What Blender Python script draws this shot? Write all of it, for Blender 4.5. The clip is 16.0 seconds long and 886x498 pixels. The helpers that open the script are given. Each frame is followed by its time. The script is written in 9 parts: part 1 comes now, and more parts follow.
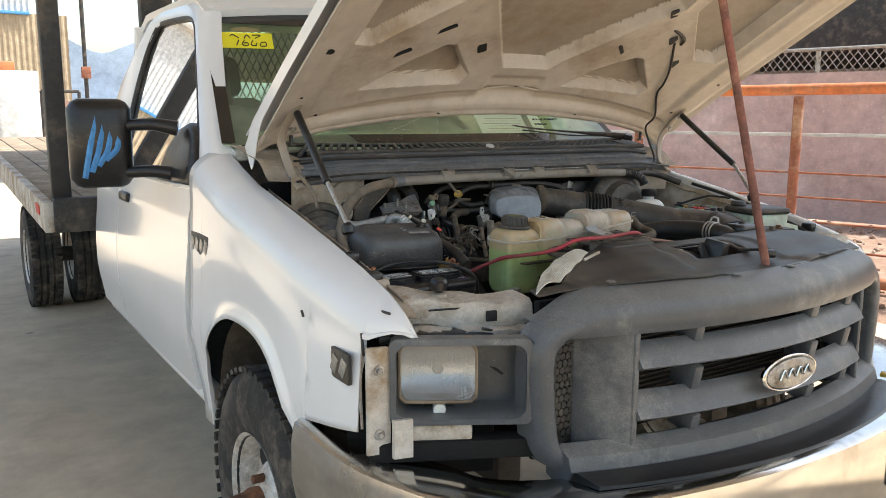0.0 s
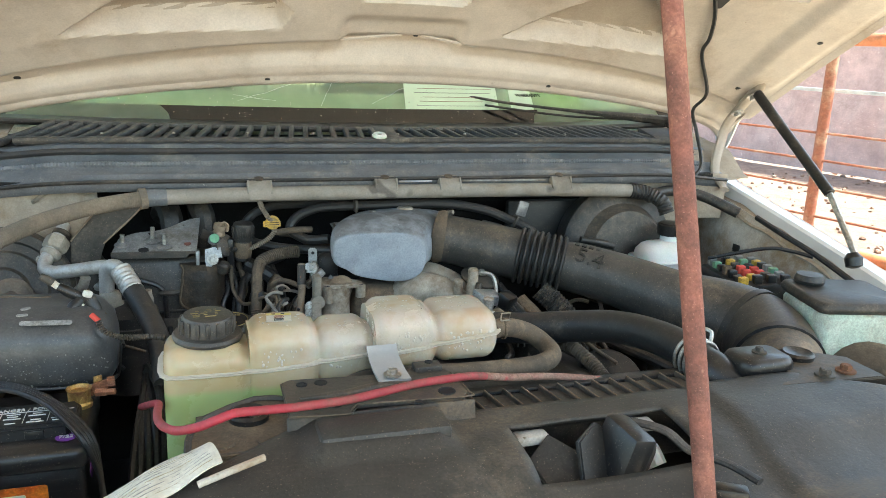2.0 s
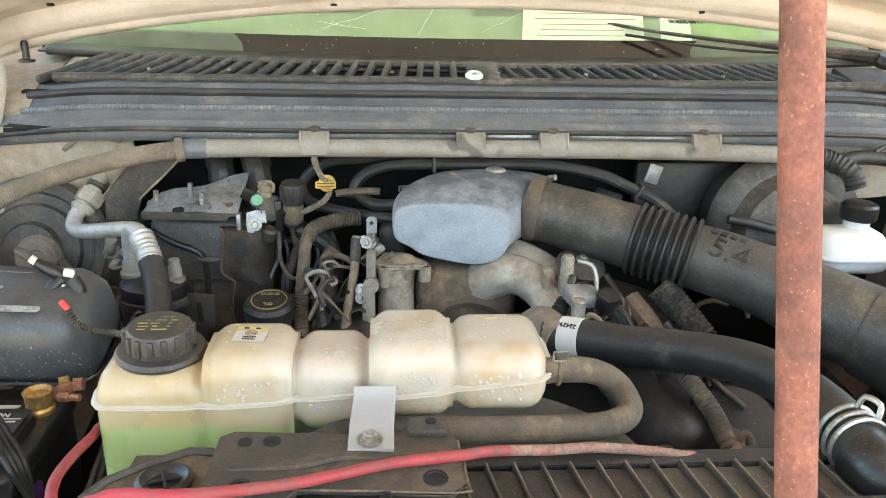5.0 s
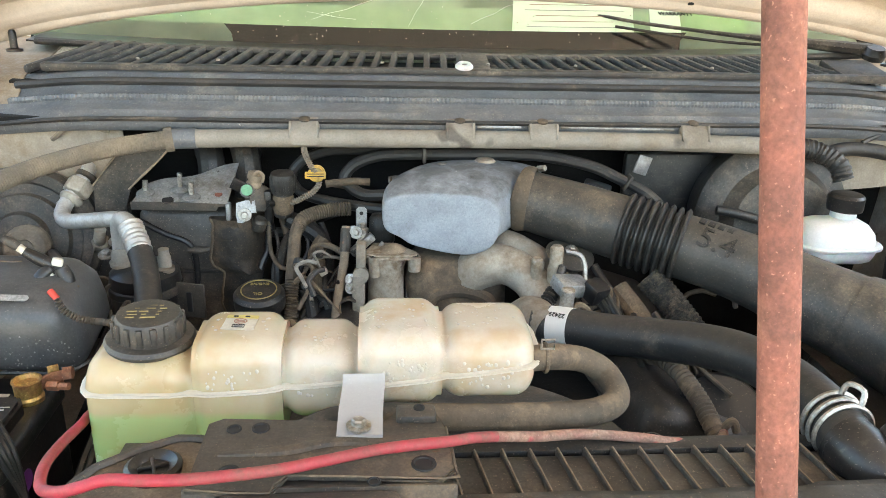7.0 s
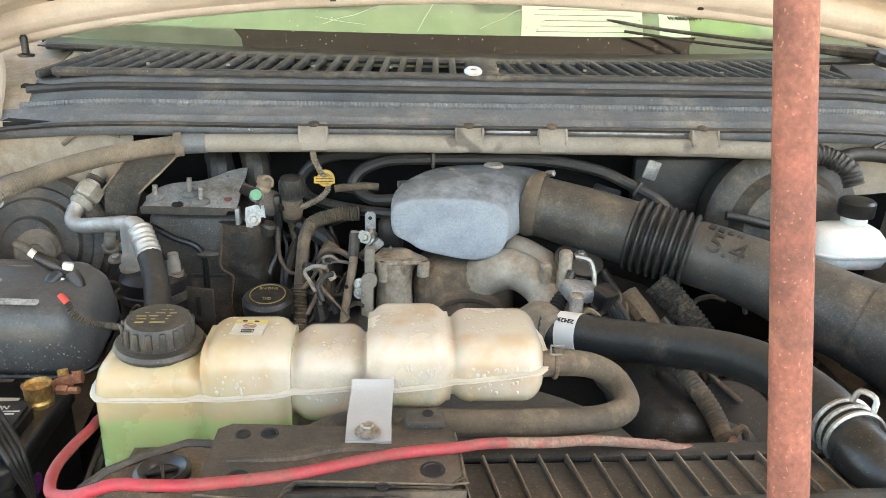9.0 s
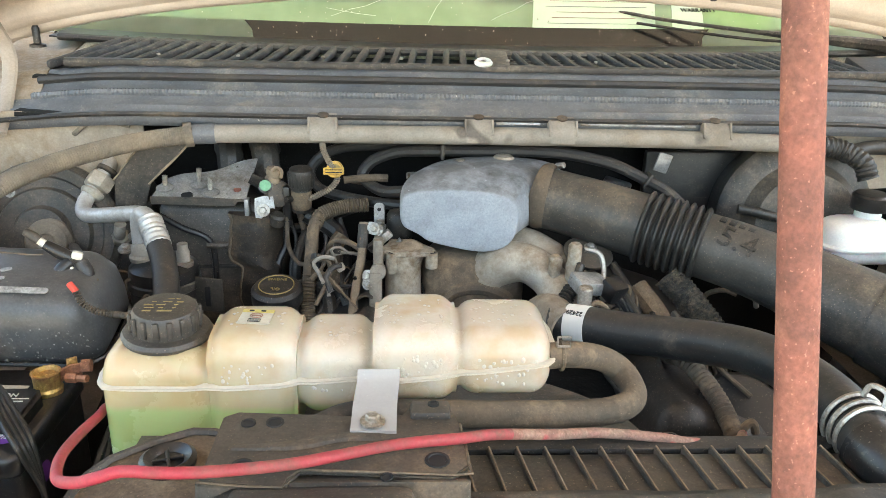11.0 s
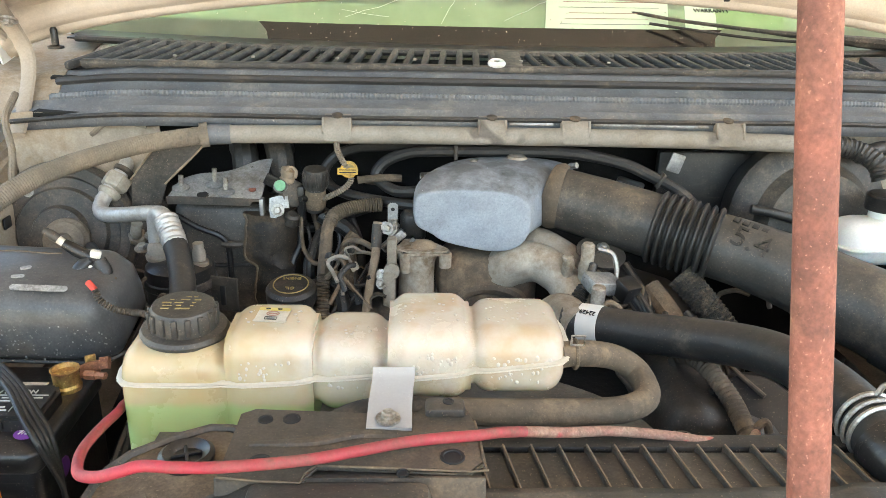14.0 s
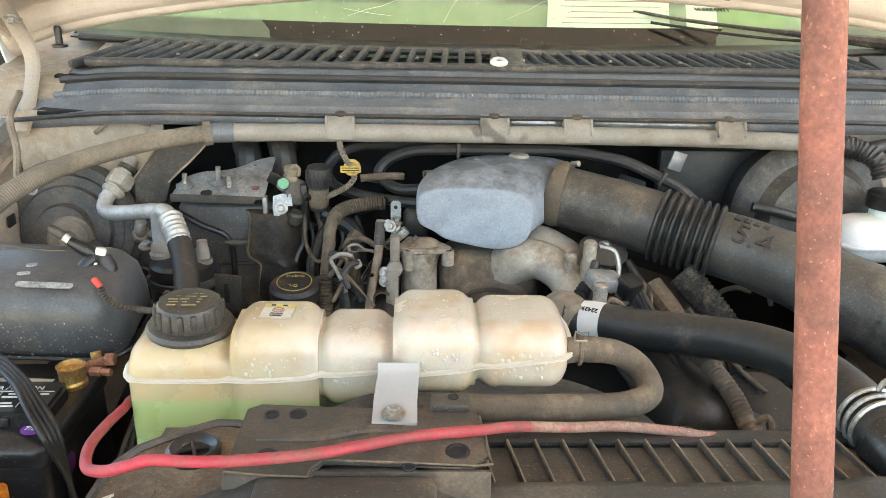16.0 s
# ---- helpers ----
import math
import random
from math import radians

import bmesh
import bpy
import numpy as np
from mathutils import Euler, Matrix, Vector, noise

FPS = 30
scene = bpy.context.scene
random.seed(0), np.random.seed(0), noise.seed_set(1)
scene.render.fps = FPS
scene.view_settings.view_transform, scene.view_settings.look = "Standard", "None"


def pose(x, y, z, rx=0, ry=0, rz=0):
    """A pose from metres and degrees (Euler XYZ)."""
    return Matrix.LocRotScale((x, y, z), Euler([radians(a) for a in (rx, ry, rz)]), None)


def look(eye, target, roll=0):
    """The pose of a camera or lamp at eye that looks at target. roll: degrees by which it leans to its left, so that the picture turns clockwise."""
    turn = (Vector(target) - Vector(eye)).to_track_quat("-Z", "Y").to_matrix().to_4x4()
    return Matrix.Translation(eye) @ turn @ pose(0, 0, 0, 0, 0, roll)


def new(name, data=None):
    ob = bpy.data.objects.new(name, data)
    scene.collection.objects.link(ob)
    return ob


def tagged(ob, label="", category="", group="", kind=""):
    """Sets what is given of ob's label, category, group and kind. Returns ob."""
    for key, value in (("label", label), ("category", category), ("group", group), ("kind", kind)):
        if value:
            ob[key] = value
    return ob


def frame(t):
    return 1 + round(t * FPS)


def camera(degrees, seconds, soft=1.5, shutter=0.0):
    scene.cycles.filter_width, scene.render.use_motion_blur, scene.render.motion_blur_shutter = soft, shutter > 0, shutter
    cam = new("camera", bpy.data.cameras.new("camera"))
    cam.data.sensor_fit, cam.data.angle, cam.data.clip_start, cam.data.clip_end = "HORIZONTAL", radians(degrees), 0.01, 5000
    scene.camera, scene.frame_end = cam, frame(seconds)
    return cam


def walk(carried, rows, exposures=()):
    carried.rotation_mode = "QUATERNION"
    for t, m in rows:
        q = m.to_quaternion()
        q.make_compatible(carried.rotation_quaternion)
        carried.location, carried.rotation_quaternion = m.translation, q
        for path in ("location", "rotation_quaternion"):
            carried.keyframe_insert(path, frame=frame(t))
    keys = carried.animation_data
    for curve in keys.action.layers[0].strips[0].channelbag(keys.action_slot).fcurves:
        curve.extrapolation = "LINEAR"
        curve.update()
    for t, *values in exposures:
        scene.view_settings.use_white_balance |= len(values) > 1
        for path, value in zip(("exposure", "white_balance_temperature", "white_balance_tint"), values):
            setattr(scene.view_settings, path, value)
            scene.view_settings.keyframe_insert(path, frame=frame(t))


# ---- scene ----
cam = camera(58.1, 16.0, soft=0.7)
PATH = [
    (0, (-1.67, -0.999, 1.508), (-0.606, 0.663, 1.181), 0.2),
    (0.5, (-1.289, -0.794, 1.538), (-0.27, 0.889, 1.177), 0.9),
    (1, (-0.927, -0.623, 1.56), (0.01, 1.098, 1.157), 1.4),
    (1.5, (-0.645, -0.421, 1.582), (0.153, 1.358, 1.139), 2.0),
    (2, (-0.397, -0.348, 1.595), (0.205, 1.494, 1.101), 2.2),
    (2.5, (-0.278, -0.196, 1.605), (0.15, 1.674, 1.039), 2.2),
    (3, (-0.189, -0.104, 1.602), (0.062, 1.778, 0.972), 1.7),
    (3.5, (-0.138, -0.078, 1.605), (0.023, 1.801, 0.94), 1.5),
    (4, (-0.144, -0.058, 1.605), (-0.018, 1.815, 0.914), 1.3),
    (6.5, (-0.151, -0.077, 1.604), (-0.013, 1.787, 0.893), 1.6),
    (7, (-0.147, -0.07, 1.601), (0.001, 1.791, 0.884), 1.6),
    (7.5, (-0.145, -0.064, 1.6), (-0.001, 1.798, 0.883), 1.5),
    (8, (-0.146, -0.067, 1.601), (-0.008, 1.797, 0.888), 1.4),
    (8.5, (-0.146, -0.065, 1.602), (-0.015, 1.799, 0.888), 1.4),
    (9, (-0.148, -0.069, 1.602), (-0.02, 1.797, 0.894), 1.5),
    (11.5, (-0.142, -0.066, 1.597), (-0.05, 1.796, 0.873), 1.4),
    (12, (-0.144, -0.063, 1.597), (-0.055, 1.799, 0.874), 1.3),
    (12.5, (-0.145, -0.063, 1.597), (-0.063, 1.799, 0.87), 1.3),
    (13, (-0.145, -0.063, 1.595), (-0.068, 1.799, 0.871), 1.2),
    (13.5, (-0.145, -0.067, 1.596), (-0.073, 1.796, 0.873), 1.2),
    (14, (-0.147, -0.074, 1.598), (-0.076, 1.791, 0.877), 1.3),
    (14.5, (-0.147, -0.075, 1.597), (-0.08, 1.787, 0.87), 1.3),
    (15, (-0.149, -0.076, 1.597), (-0.084, 1.787, 0.872), 1.4),
    (15.5, (-0.15, -0.079, 1.597), (-0.083, 1.785, 0.874), 1.4),
    (16, (-0.152, -0.08, 1.597), (-0.08, 1.783, 0.876), 1.3),
]
walk(cam, [(t, look(eye, aim, lean)) for t, eye, aim, lean in PATH], exposures=[(0, 1.15, 6950, 8), (0.5, 1.22, 6950, 8), (1.0, 1.45, 7250, 7), (2.0, 2.15, 6450, -1), (3.5, 2.68, 6780, 3), (16, 2.76, 7000, 5)])

# ---- light ----
world = bpy.data.worlds.new("sky")
scene.world = world
world.use_nodes = True
wn = world.node_tree.nodes
sky = wn.new("ShaderNodeTexSky")
sky.sky_type = "NISHITA"
sky.sun_disc = False
sky.sun_elevation = radians(58)
sky.sun_rotation = radians(115)
sky.air_density = 1.3
sky.dust_density = 2.5
world.node_tree.links.new(sky.outputs[0], wn["Background"].inputs[0])
wn["Background"].inputs[1].default_value = 0.15
sun = new("sun", bpy.data.lights.new("sun", "SUN"))
sun.data.energy = 4.0
sun.data.angle = radians(0.55)
sun.data.color = (1.0, 0.95, 0.88)
sun.matrix_world = look((9, -4.2, 16), (0, 0, 0))


# ---- materials ----
def mat(name, c1, c2=None, rough=0.6, metal=0.0, scale=9.0, bump=0.15, fine=90.0, dust=None, amount=0.0, up=0.0,
        rough2=None, coat=0.0, spots=None, spot_scale=40.0, spot_cut=0.72, transmission=0.0, sss=0.0, depth=0.004, grit=0.45):
    """Noise-mixed base colour at two scales, optional dust (more on level faces by `up`), small spots and fine relief."""
    m = bpy.data.materials.new(name)
    m.use_nodes = True
    nt = m.node_tree
    n, l = nt.nodes, nt.links
    b = n["Principled BSDF"]
    tc = n.new("ShaderNodeTexCoord")

    def noise_tex(s, d=5.0, r=0.6):
        t = n.new("ShaderNodeTexNoise")
        t.inputs["Scale"].default_value = s
        t.inputs["Detail"].default_value = d
        t.inputs["Roughness"].default_value = r
        l.new(tc.outputs["Object"], t.inputs["Vector"])
        return t

    def mix(fac, a, c):
        x = n.new("ShaderNodeMix")
        x.data_type = "RGBA"
        l.new(fac, x.inputs["Factor"])
        for sock, v in ((x.inputs["A"], a), (x.inputs["B"], c)):
            if isinstance(v, tuple):
                sock.default_value = (*v, 1)
            else:
                l.new(v, sock)
        return x.outputs["Result"]

    def ramp(src, lo, hi):
        r = n.new("ShaderNodeMapRange")
        r.inputs["From Min"].default_value = lo
        r.inputs["From Max"].default_value = hi
        l.new(src, r.inputs["Value"])
        return r.outputs["Result"]

    big = noise_tex(scale)
    small = noise_tex(fine, 3.0)
    c2 = c2 or tuple(v * 0.8 for v in c1)
    col = mix(ramp(big.outputs["Fac"], 0.35, 0.65), c1, c2)
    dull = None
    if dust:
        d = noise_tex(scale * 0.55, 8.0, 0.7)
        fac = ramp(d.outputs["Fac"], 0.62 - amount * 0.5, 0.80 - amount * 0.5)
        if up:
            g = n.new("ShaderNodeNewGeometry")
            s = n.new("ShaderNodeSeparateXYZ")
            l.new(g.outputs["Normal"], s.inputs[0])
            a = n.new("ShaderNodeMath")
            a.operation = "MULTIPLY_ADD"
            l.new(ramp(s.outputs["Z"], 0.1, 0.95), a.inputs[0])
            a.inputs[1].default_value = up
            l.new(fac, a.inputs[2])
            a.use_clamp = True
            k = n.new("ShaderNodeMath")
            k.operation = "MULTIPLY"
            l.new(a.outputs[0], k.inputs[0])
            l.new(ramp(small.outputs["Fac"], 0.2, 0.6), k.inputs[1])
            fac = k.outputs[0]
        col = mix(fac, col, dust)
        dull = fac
    if spots:
        v = noise_tex(spot_scale, 2.0)
        col = mix(ramp(v.outputs["Fac"], spot_cut, spot_cut + 0.04), col, spots)
    if grit:
        mid = noise_tex(scale * 3.5, 7.0, 0.72)
        val = n.new("ShaderNodeMapRange")
        val.inputs["From Min"].default_value, val.inputs["From Max"].default_value = 0.32, 0.68
        val.inputs["To Min"].default_value, val.inputs["To Max"].default_value = 1 - 0.62 * grit, 1 + 0.50 * grit
        l.new(mid.outputs["Fac"], val.inputs["Value"])
        scratch = noise_tex(1.0, 4.0, 0.6)
        st = n.new("ShaderNodeMapping")
        st.inputs["Rotation"].default_value = (0.3, 0.5, 0.4)
        st.inputs["Scale"].default_value = (14, 160, 160)
        l.new(tc.outputs["Object"], st.inputs["Vector"])
        l.new(st.outputs["Vector"], scratch.inputs["Vector"])
        lines = n.new("ShaderNodeMapRange")
        lines.inputs["From Min"].default_value, lines.inputs["From Max"].default_value = 0.60, 0.70
        lines.inputs["To Min"].default_value, lines.inputs["To Max"].default_value = 0.0, 0.35 * grit
        l.new(scratch.outputs["Fac"], lines.inputs["Value"])
        col = mix(lines.outputs["Result"], col, dust or tuple(min(1.0, v * 1.8 + 0.03) for v in c1))
        tiny = noise_tex(330, 3.0)
        val2 = n.new("ShaderNodeMapRange")
        val2.inputs["From Min"].default_value, val2.inputs["From Max"].default_value = 0.3, 0.7
        val2.inputs["To Min"].default_value, val2.inputs["To Max"].default_value = 1 - 0.50 * grit, 1 + 0.50 * grit
        l.new(tiny.outputs["Fac"], val2.inputs["Value"])
        mul = n.new("ShaderNodeMath")
        mul.operation = "MULTIPLY"
        l.new(val.outputs["Result"], mul.inputs[0])
        l.new(val2.outputs["Result"], mul.inputs[1])
        sc = n.new("ShaderNodeVectorMath")
        sc.operation = "SCALE"
        l.new(col, sc.inputs[0])
        l.new(mul.outputs[0], sc.inputs["Scale"])
        col = sc.outputs[0]
        speck = noise_tex(420, 1.0)
        dots = n.new("ShaderNodeMapRange")
        dots.inputs["From Min"].default_value, dots.inputs["From Max"].default_value = 0.685, 0.73
        dots.inputs["To Min"].default_value, dots.inputs["To Max"].default_value = 0.0, min(0.8, 1.3 * grit)
        l.new(speck.outputs["Fac"], dots.inputs["Value"])
        col = mix(dots.outputs["Result"], col, tuple(min(1.0, v * 1.35) for v in dust) if dust else tuple(min(1.0, v * 2.0 + 0.05) for v in c1))
    l.new(col, b.inputs["Base Color"])
    rr = n.new("ShaderNodeMapRange")
    rr.inputs["To Min"].default_value = rough
    rr.inputs["To Max"].default_value = rough2 if rough2 is not None else min(1.0, rough + 0.2)
    l.new(big.outputs["Fac"], rr.inputs["Value"])
    if dull is not None:
        wear = n.new("ShaderNodeMix")
        wear.inputs["B"].default_value = min(1.0, rough + 0.4)
        l.new(dull, wear.inputs["Factor"])
        l.new(rr.outputs["Result"], wear.inputs["A"])
        l.new(wear.outputs["Result"], b.inputs["Roughness"])
    else:
        l.new(rr.outputs["Result"], b.inputs["Roughness"])
    b.inputs["Metallic"].default_value = metal
    b.inputs["Coat Weight"].default_value = coat
    b.inputs["Coat Roughness"].default_value = 0.08
    b.inputs["Transmission Weight"].default_value = transmission
    if sss:
        b.inputs["Subsurface Weight"].default_value = sss
        b.inputs["Subsurface Scale"].default_value = 0.03
    if bump:
        bp = n.new("ShaderNodeBump")
        bp.inputs["Strength"].default_value = bump
        bp.inputs["Distance"].default_value = depth
        coarse = noise_tex(fine * 0.28, 4.0, 0.65)
        sum_h = n.new("ShaderNodeMath")
        sum_h.operation = "MULTIPLY_ADD"
        l.new(coarse.outputs["Fac"], sum_h.inputs[0])
        sum_h.inputs[1].default_value = 1.6 if grit > 0.15 else 0.3
        l.new(small.outputs["Fac"], sum_h.inputs[2])
        l.new(sum_h.outputs[0], bp.inputs["Height"])
        l.new(bp.outputs["Normal"], b.inputs["Normal"])
    return m


def clear(name, tint, gloss=1.0, rough=0.0):
    """A thin pane: tinted see-through with a mirror coat that grows at grazing angles."""
    m = bpy.data.materials.new(name)
    m.use_nodes = True
    n, l = m.node_tree.nodes, m.node_tree.links
    n.remove(n["Principled BSDF"])
    tr = n.new("ShaderNodeBsdfTransparent")
    tr.inputs[0].default_value = (*tint, 1)
    gl = n.new("ShaderNodeBsdfGlossy")
    gl.inputs["Roughness"].default_value = rough
    gl.inputs[0].default_value = (gloss, gloss, gloss, 1)
    fr = n.new("ShaderNodeFresnel")
    fr.inputs[0].default_value = 1.5
    mx = n.new("ShaderNodeMixShader")
    l.new(fr.outputs[0], mx.inputs[0])
    l.new(tr.outputs[0], mx.inputs[1])
    l.new(gl.outputs[0], mx.inputs[2])
    l.new(mx.outputs[0], n["Material Output"].inputs[0])
    return m


def veiled_glass(name, tint, film, amount):
    """A pane with a thin uneven film, part dust, part painted-in brightness, strongest low down."""
    m = clear(name, tint)
    n, l = m.node_tree.nodes, m.node_tree.links
    old = n["Material Output"].inputs[0].links[0].from_socket
    df, tl = n.new("ShaderNodeBsdfDiffuse"), n.new("ShaderNodeBsdfTranslucent")
    for q in (df, tl):
        q.inputs[0].default_value = (*film, 1)
    half, mx = n.new("ShaderNodeMixShader"), n.new("ShaderNodeMixShader")
    l.new(df.outputs[0], half.inputs[1])
    l.new(tl.outputs[0], half.inputs[2])
    tc, tex, rr = n.new("ShaderNodeTexCoord"), n.new("ShaderNodeTexNoise"), n.new("ShaderNodeMapRange")
    tex.inputs["Scale"].default_value = 9
    tex.inputs["Detail"].default_value = 8
    l.new(tc.outputs["Object"], tex.inputs["Vector"])
    l.new(tex.outputs["Fac"], rr.inputs["Value"])
    rr.inputs["To Min"].default_value, rr.inputs["To Max"].default_value = amount * 0.5, amount * 1.5
    sp, foot, mul = n.new("ShaderNodeSeparateXYZ"), n.new("ShaderNodeMapRange"), n.new("ShaderNodeMath")
    l.new(tc.outputs["Object"], sp.inputs[0])
    l.new(sp.outputs["Z"], foot.inputs["Value"])
    foot.inputs["From Min"].default_value, foot.inputs["From Max"].default_value = 1.50, 1.66
    foot.inputs["To Min"].default_value, foot.inputs["To Max"].default_value = 1.0, 0.10
    mul.operation = "MULTIPLY"
    l.new(rr.outputs["Result"], mul.inputs[0])
    l.new(foot.outputs["Result"], mul.inputs[1])
    l.new(mul.outputs[0], mx.inputs[0])
    l.new(old, mx.inputs[1])
    l.new(half.outputs[0], mx.inputs[2])
    l.new(mx.outputs[0], n["Material Output"].inputs[0])
    return m


M_WHITE = mat("white_paint", (0.85, 0.85, 0.845), (0.80, 0.80, 0.795), 0.20, scale=2, bump=0.01, coat=0.7, rough2=0.28, grit=0.0)
M_CREAM = mat("hood_underside_paint", (0.56, 0.495, 0.42), (0.48, 0.415, 0.345), 0.38, scale=6, bump=0.06, fine=160, dust=(0.36, 0.28, 0.20), amount=0.18, spots=(0.32, 0.25, 0.18), spot_scale=70, spot_cut=0.76, grit=0.16)
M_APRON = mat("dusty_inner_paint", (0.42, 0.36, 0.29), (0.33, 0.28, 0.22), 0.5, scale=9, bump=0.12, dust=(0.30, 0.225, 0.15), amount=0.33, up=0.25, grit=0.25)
M_WHITEDIRTY = mat("dirty_white_paint", (0.60, 0.57, 0.52), (0.50, 0.46, 0.40), 0.5, scale=11, bump=0.1, dust=(0.33, 0.24, 0.15), amount=0.36, spots=(0.2, 0.15, 0.1), spot_scale=50, grit=0.25)
M_REFL = mat("lamp_reflector", (0.95, 0.95, 0.94), (0.88, 0.88, 0.87), 0.14, 1.0, scale=30, bump=0.15, fine=60, grit=0.05)
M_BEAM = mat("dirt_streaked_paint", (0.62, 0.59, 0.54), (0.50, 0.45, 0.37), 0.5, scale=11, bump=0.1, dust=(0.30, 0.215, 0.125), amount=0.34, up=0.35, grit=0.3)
M_TANDUST = mat("tan_dust_coat", (0.26, 0.20, 0.14), (0.175, 0.132, 0.09), 0.7, scale=18, bump=0.15, dust=(0.36, 0.28, 0.20), amount=0.25, grit=0.22)
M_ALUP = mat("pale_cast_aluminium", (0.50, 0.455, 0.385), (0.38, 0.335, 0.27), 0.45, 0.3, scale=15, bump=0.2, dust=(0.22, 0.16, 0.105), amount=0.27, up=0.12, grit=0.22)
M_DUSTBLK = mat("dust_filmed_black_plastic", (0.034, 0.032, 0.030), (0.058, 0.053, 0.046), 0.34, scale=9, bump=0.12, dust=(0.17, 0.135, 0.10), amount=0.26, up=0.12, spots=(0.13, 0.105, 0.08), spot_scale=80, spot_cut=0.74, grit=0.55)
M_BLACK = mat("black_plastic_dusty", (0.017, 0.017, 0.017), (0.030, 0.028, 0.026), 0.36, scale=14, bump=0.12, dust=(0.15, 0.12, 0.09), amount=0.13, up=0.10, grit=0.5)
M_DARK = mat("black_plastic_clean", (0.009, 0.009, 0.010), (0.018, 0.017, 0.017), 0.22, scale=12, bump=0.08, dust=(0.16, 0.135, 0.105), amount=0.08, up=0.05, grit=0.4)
M_PANEL = mat("radiator_cover_plastic", (0.028, 0.027, 0.026), (0.046, 0.043, 0.038), 0.38, scale=7, bump=0.12, fine=220, dust=(0.18, 0.14, 0.10), amount=0.22, up=0.05, spots=(0.28, 0.23, 0.165), spot_scale=65, spot_cut=0.75, grit=0.4)
# level faces go paler: weathered dust plus sky reflection put into the colour
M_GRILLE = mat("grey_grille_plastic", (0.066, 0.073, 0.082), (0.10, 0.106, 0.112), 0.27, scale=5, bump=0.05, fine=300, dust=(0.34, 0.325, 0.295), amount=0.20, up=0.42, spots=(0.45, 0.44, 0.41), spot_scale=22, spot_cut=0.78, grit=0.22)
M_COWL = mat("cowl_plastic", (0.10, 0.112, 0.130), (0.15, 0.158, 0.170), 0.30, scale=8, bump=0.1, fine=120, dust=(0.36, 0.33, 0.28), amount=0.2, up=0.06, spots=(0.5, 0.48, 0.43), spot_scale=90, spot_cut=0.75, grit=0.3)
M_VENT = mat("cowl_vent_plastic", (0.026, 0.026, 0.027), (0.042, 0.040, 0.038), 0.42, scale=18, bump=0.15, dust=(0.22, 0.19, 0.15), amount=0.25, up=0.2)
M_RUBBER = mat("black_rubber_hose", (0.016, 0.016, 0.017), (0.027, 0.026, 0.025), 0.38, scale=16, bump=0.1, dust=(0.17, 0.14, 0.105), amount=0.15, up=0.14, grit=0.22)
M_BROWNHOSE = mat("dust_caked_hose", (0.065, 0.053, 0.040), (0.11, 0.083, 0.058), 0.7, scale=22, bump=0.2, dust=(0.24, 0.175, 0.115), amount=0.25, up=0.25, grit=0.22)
M_GREYBAR = mat("grey_loom_cover", (0.30, 0.275, 0.24), (0.235, 0.212, 0.18), 0.55, scale=7, bump=0.08, dust=(0.20, 0.165, 0.125), amount=0.26, spots=(0.12, 0.105, 0.09), spot_scale=12, spot_cut=0.66, grit=0.25)
M_BRAID = mat("braided_hose", (0.14, 0.118, 0.092), (0.20, 0.17, 0.135), 0.8, scale=14, bump=0.4, fine=260, dust=(0.27, 0.22, 0.165), amount=0.28, grit=0.22)
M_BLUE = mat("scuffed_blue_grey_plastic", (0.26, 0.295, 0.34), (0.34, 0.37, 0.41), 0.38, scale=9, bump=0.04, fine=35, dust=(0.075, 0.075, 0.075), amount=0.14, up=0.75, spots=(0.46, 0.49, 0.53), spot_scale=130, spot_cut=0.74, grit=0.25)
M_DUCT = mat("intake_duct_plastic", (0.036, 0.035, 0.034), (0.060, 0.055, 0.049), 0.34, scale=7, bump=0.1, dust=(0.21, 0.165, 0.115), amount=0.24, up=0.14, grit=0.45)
M_SLEEVE = mat("woven_sleeve", (0.015, 0.014, 0.013), (0.05, 0.045, 0.036), 0.6, scale=160, bump=0.8, fine=420, dust=(0.16, 0.13, 0.09), amount=0.3, depth=0.006)
# darker than the duct, painting the shadows of its moulded letters
M_DUCTTXT = mat("moulded_lettering_shade", (0.013, 0.013, 0.013), (0.024, 0.022, 0.020), 0.4, scale=60, bump=0.1, dust=(0.20, 0.16, 0.12), amount=0.14)
M_ALU = mat("cast_aluminium", (0.35, 0.32, 0.27), (0.24, 0.21, 0.17), 0.55, 0.25, scale=13, bump=0.25, dust=(0.20, 0.145, 0.095), amount=0.36, up=0.15, grit=0.22)
M_BRIGHT = mat("bright_aluminium_tube", (0.60, 0.585, 0.56), (0.46, 0.44, 0.41), 0.32, 0.45, scale=20, bump=0.08, dust=(0.32, 0.26, 0.20), amount=0.24, grit=0.2)
M_STEEL = mat("zinc_steel", (0.50, 0.49, 0.46), (0.36, 0.34, 0.31), 0.34, 0.8, scale=25, bump=0.15, dust=(0.25, 0.19, 0.13), amount=0.25)
M_BRKT = mat("dark_steel_bracket", (0.038, 0.036, 0.033), (0.066, 0.057, 0.047), 0.42, 0.1, scale=12, bump=0.15, dust=(0.17, 0.125, 0.085), amount=0.26, up=0.08, spots=(0.2, 0.1, 0.05), spot_scale=45, spot_cut=0.74, grit=0.4)
M_GREYBRKT = mat("galvanised_bracket", (0.27, 0.28, 0.29), (0.40, 0.40, 0.39), 0.32, 0.55, scale=22, bump=0.15, dust=(0.20, 0.17, 0.135), amount=0.26, up=0.0, spots=(0.06, 0.05, 0.045), spot_scale=50, spot_cut=0.66, grit=0.4)
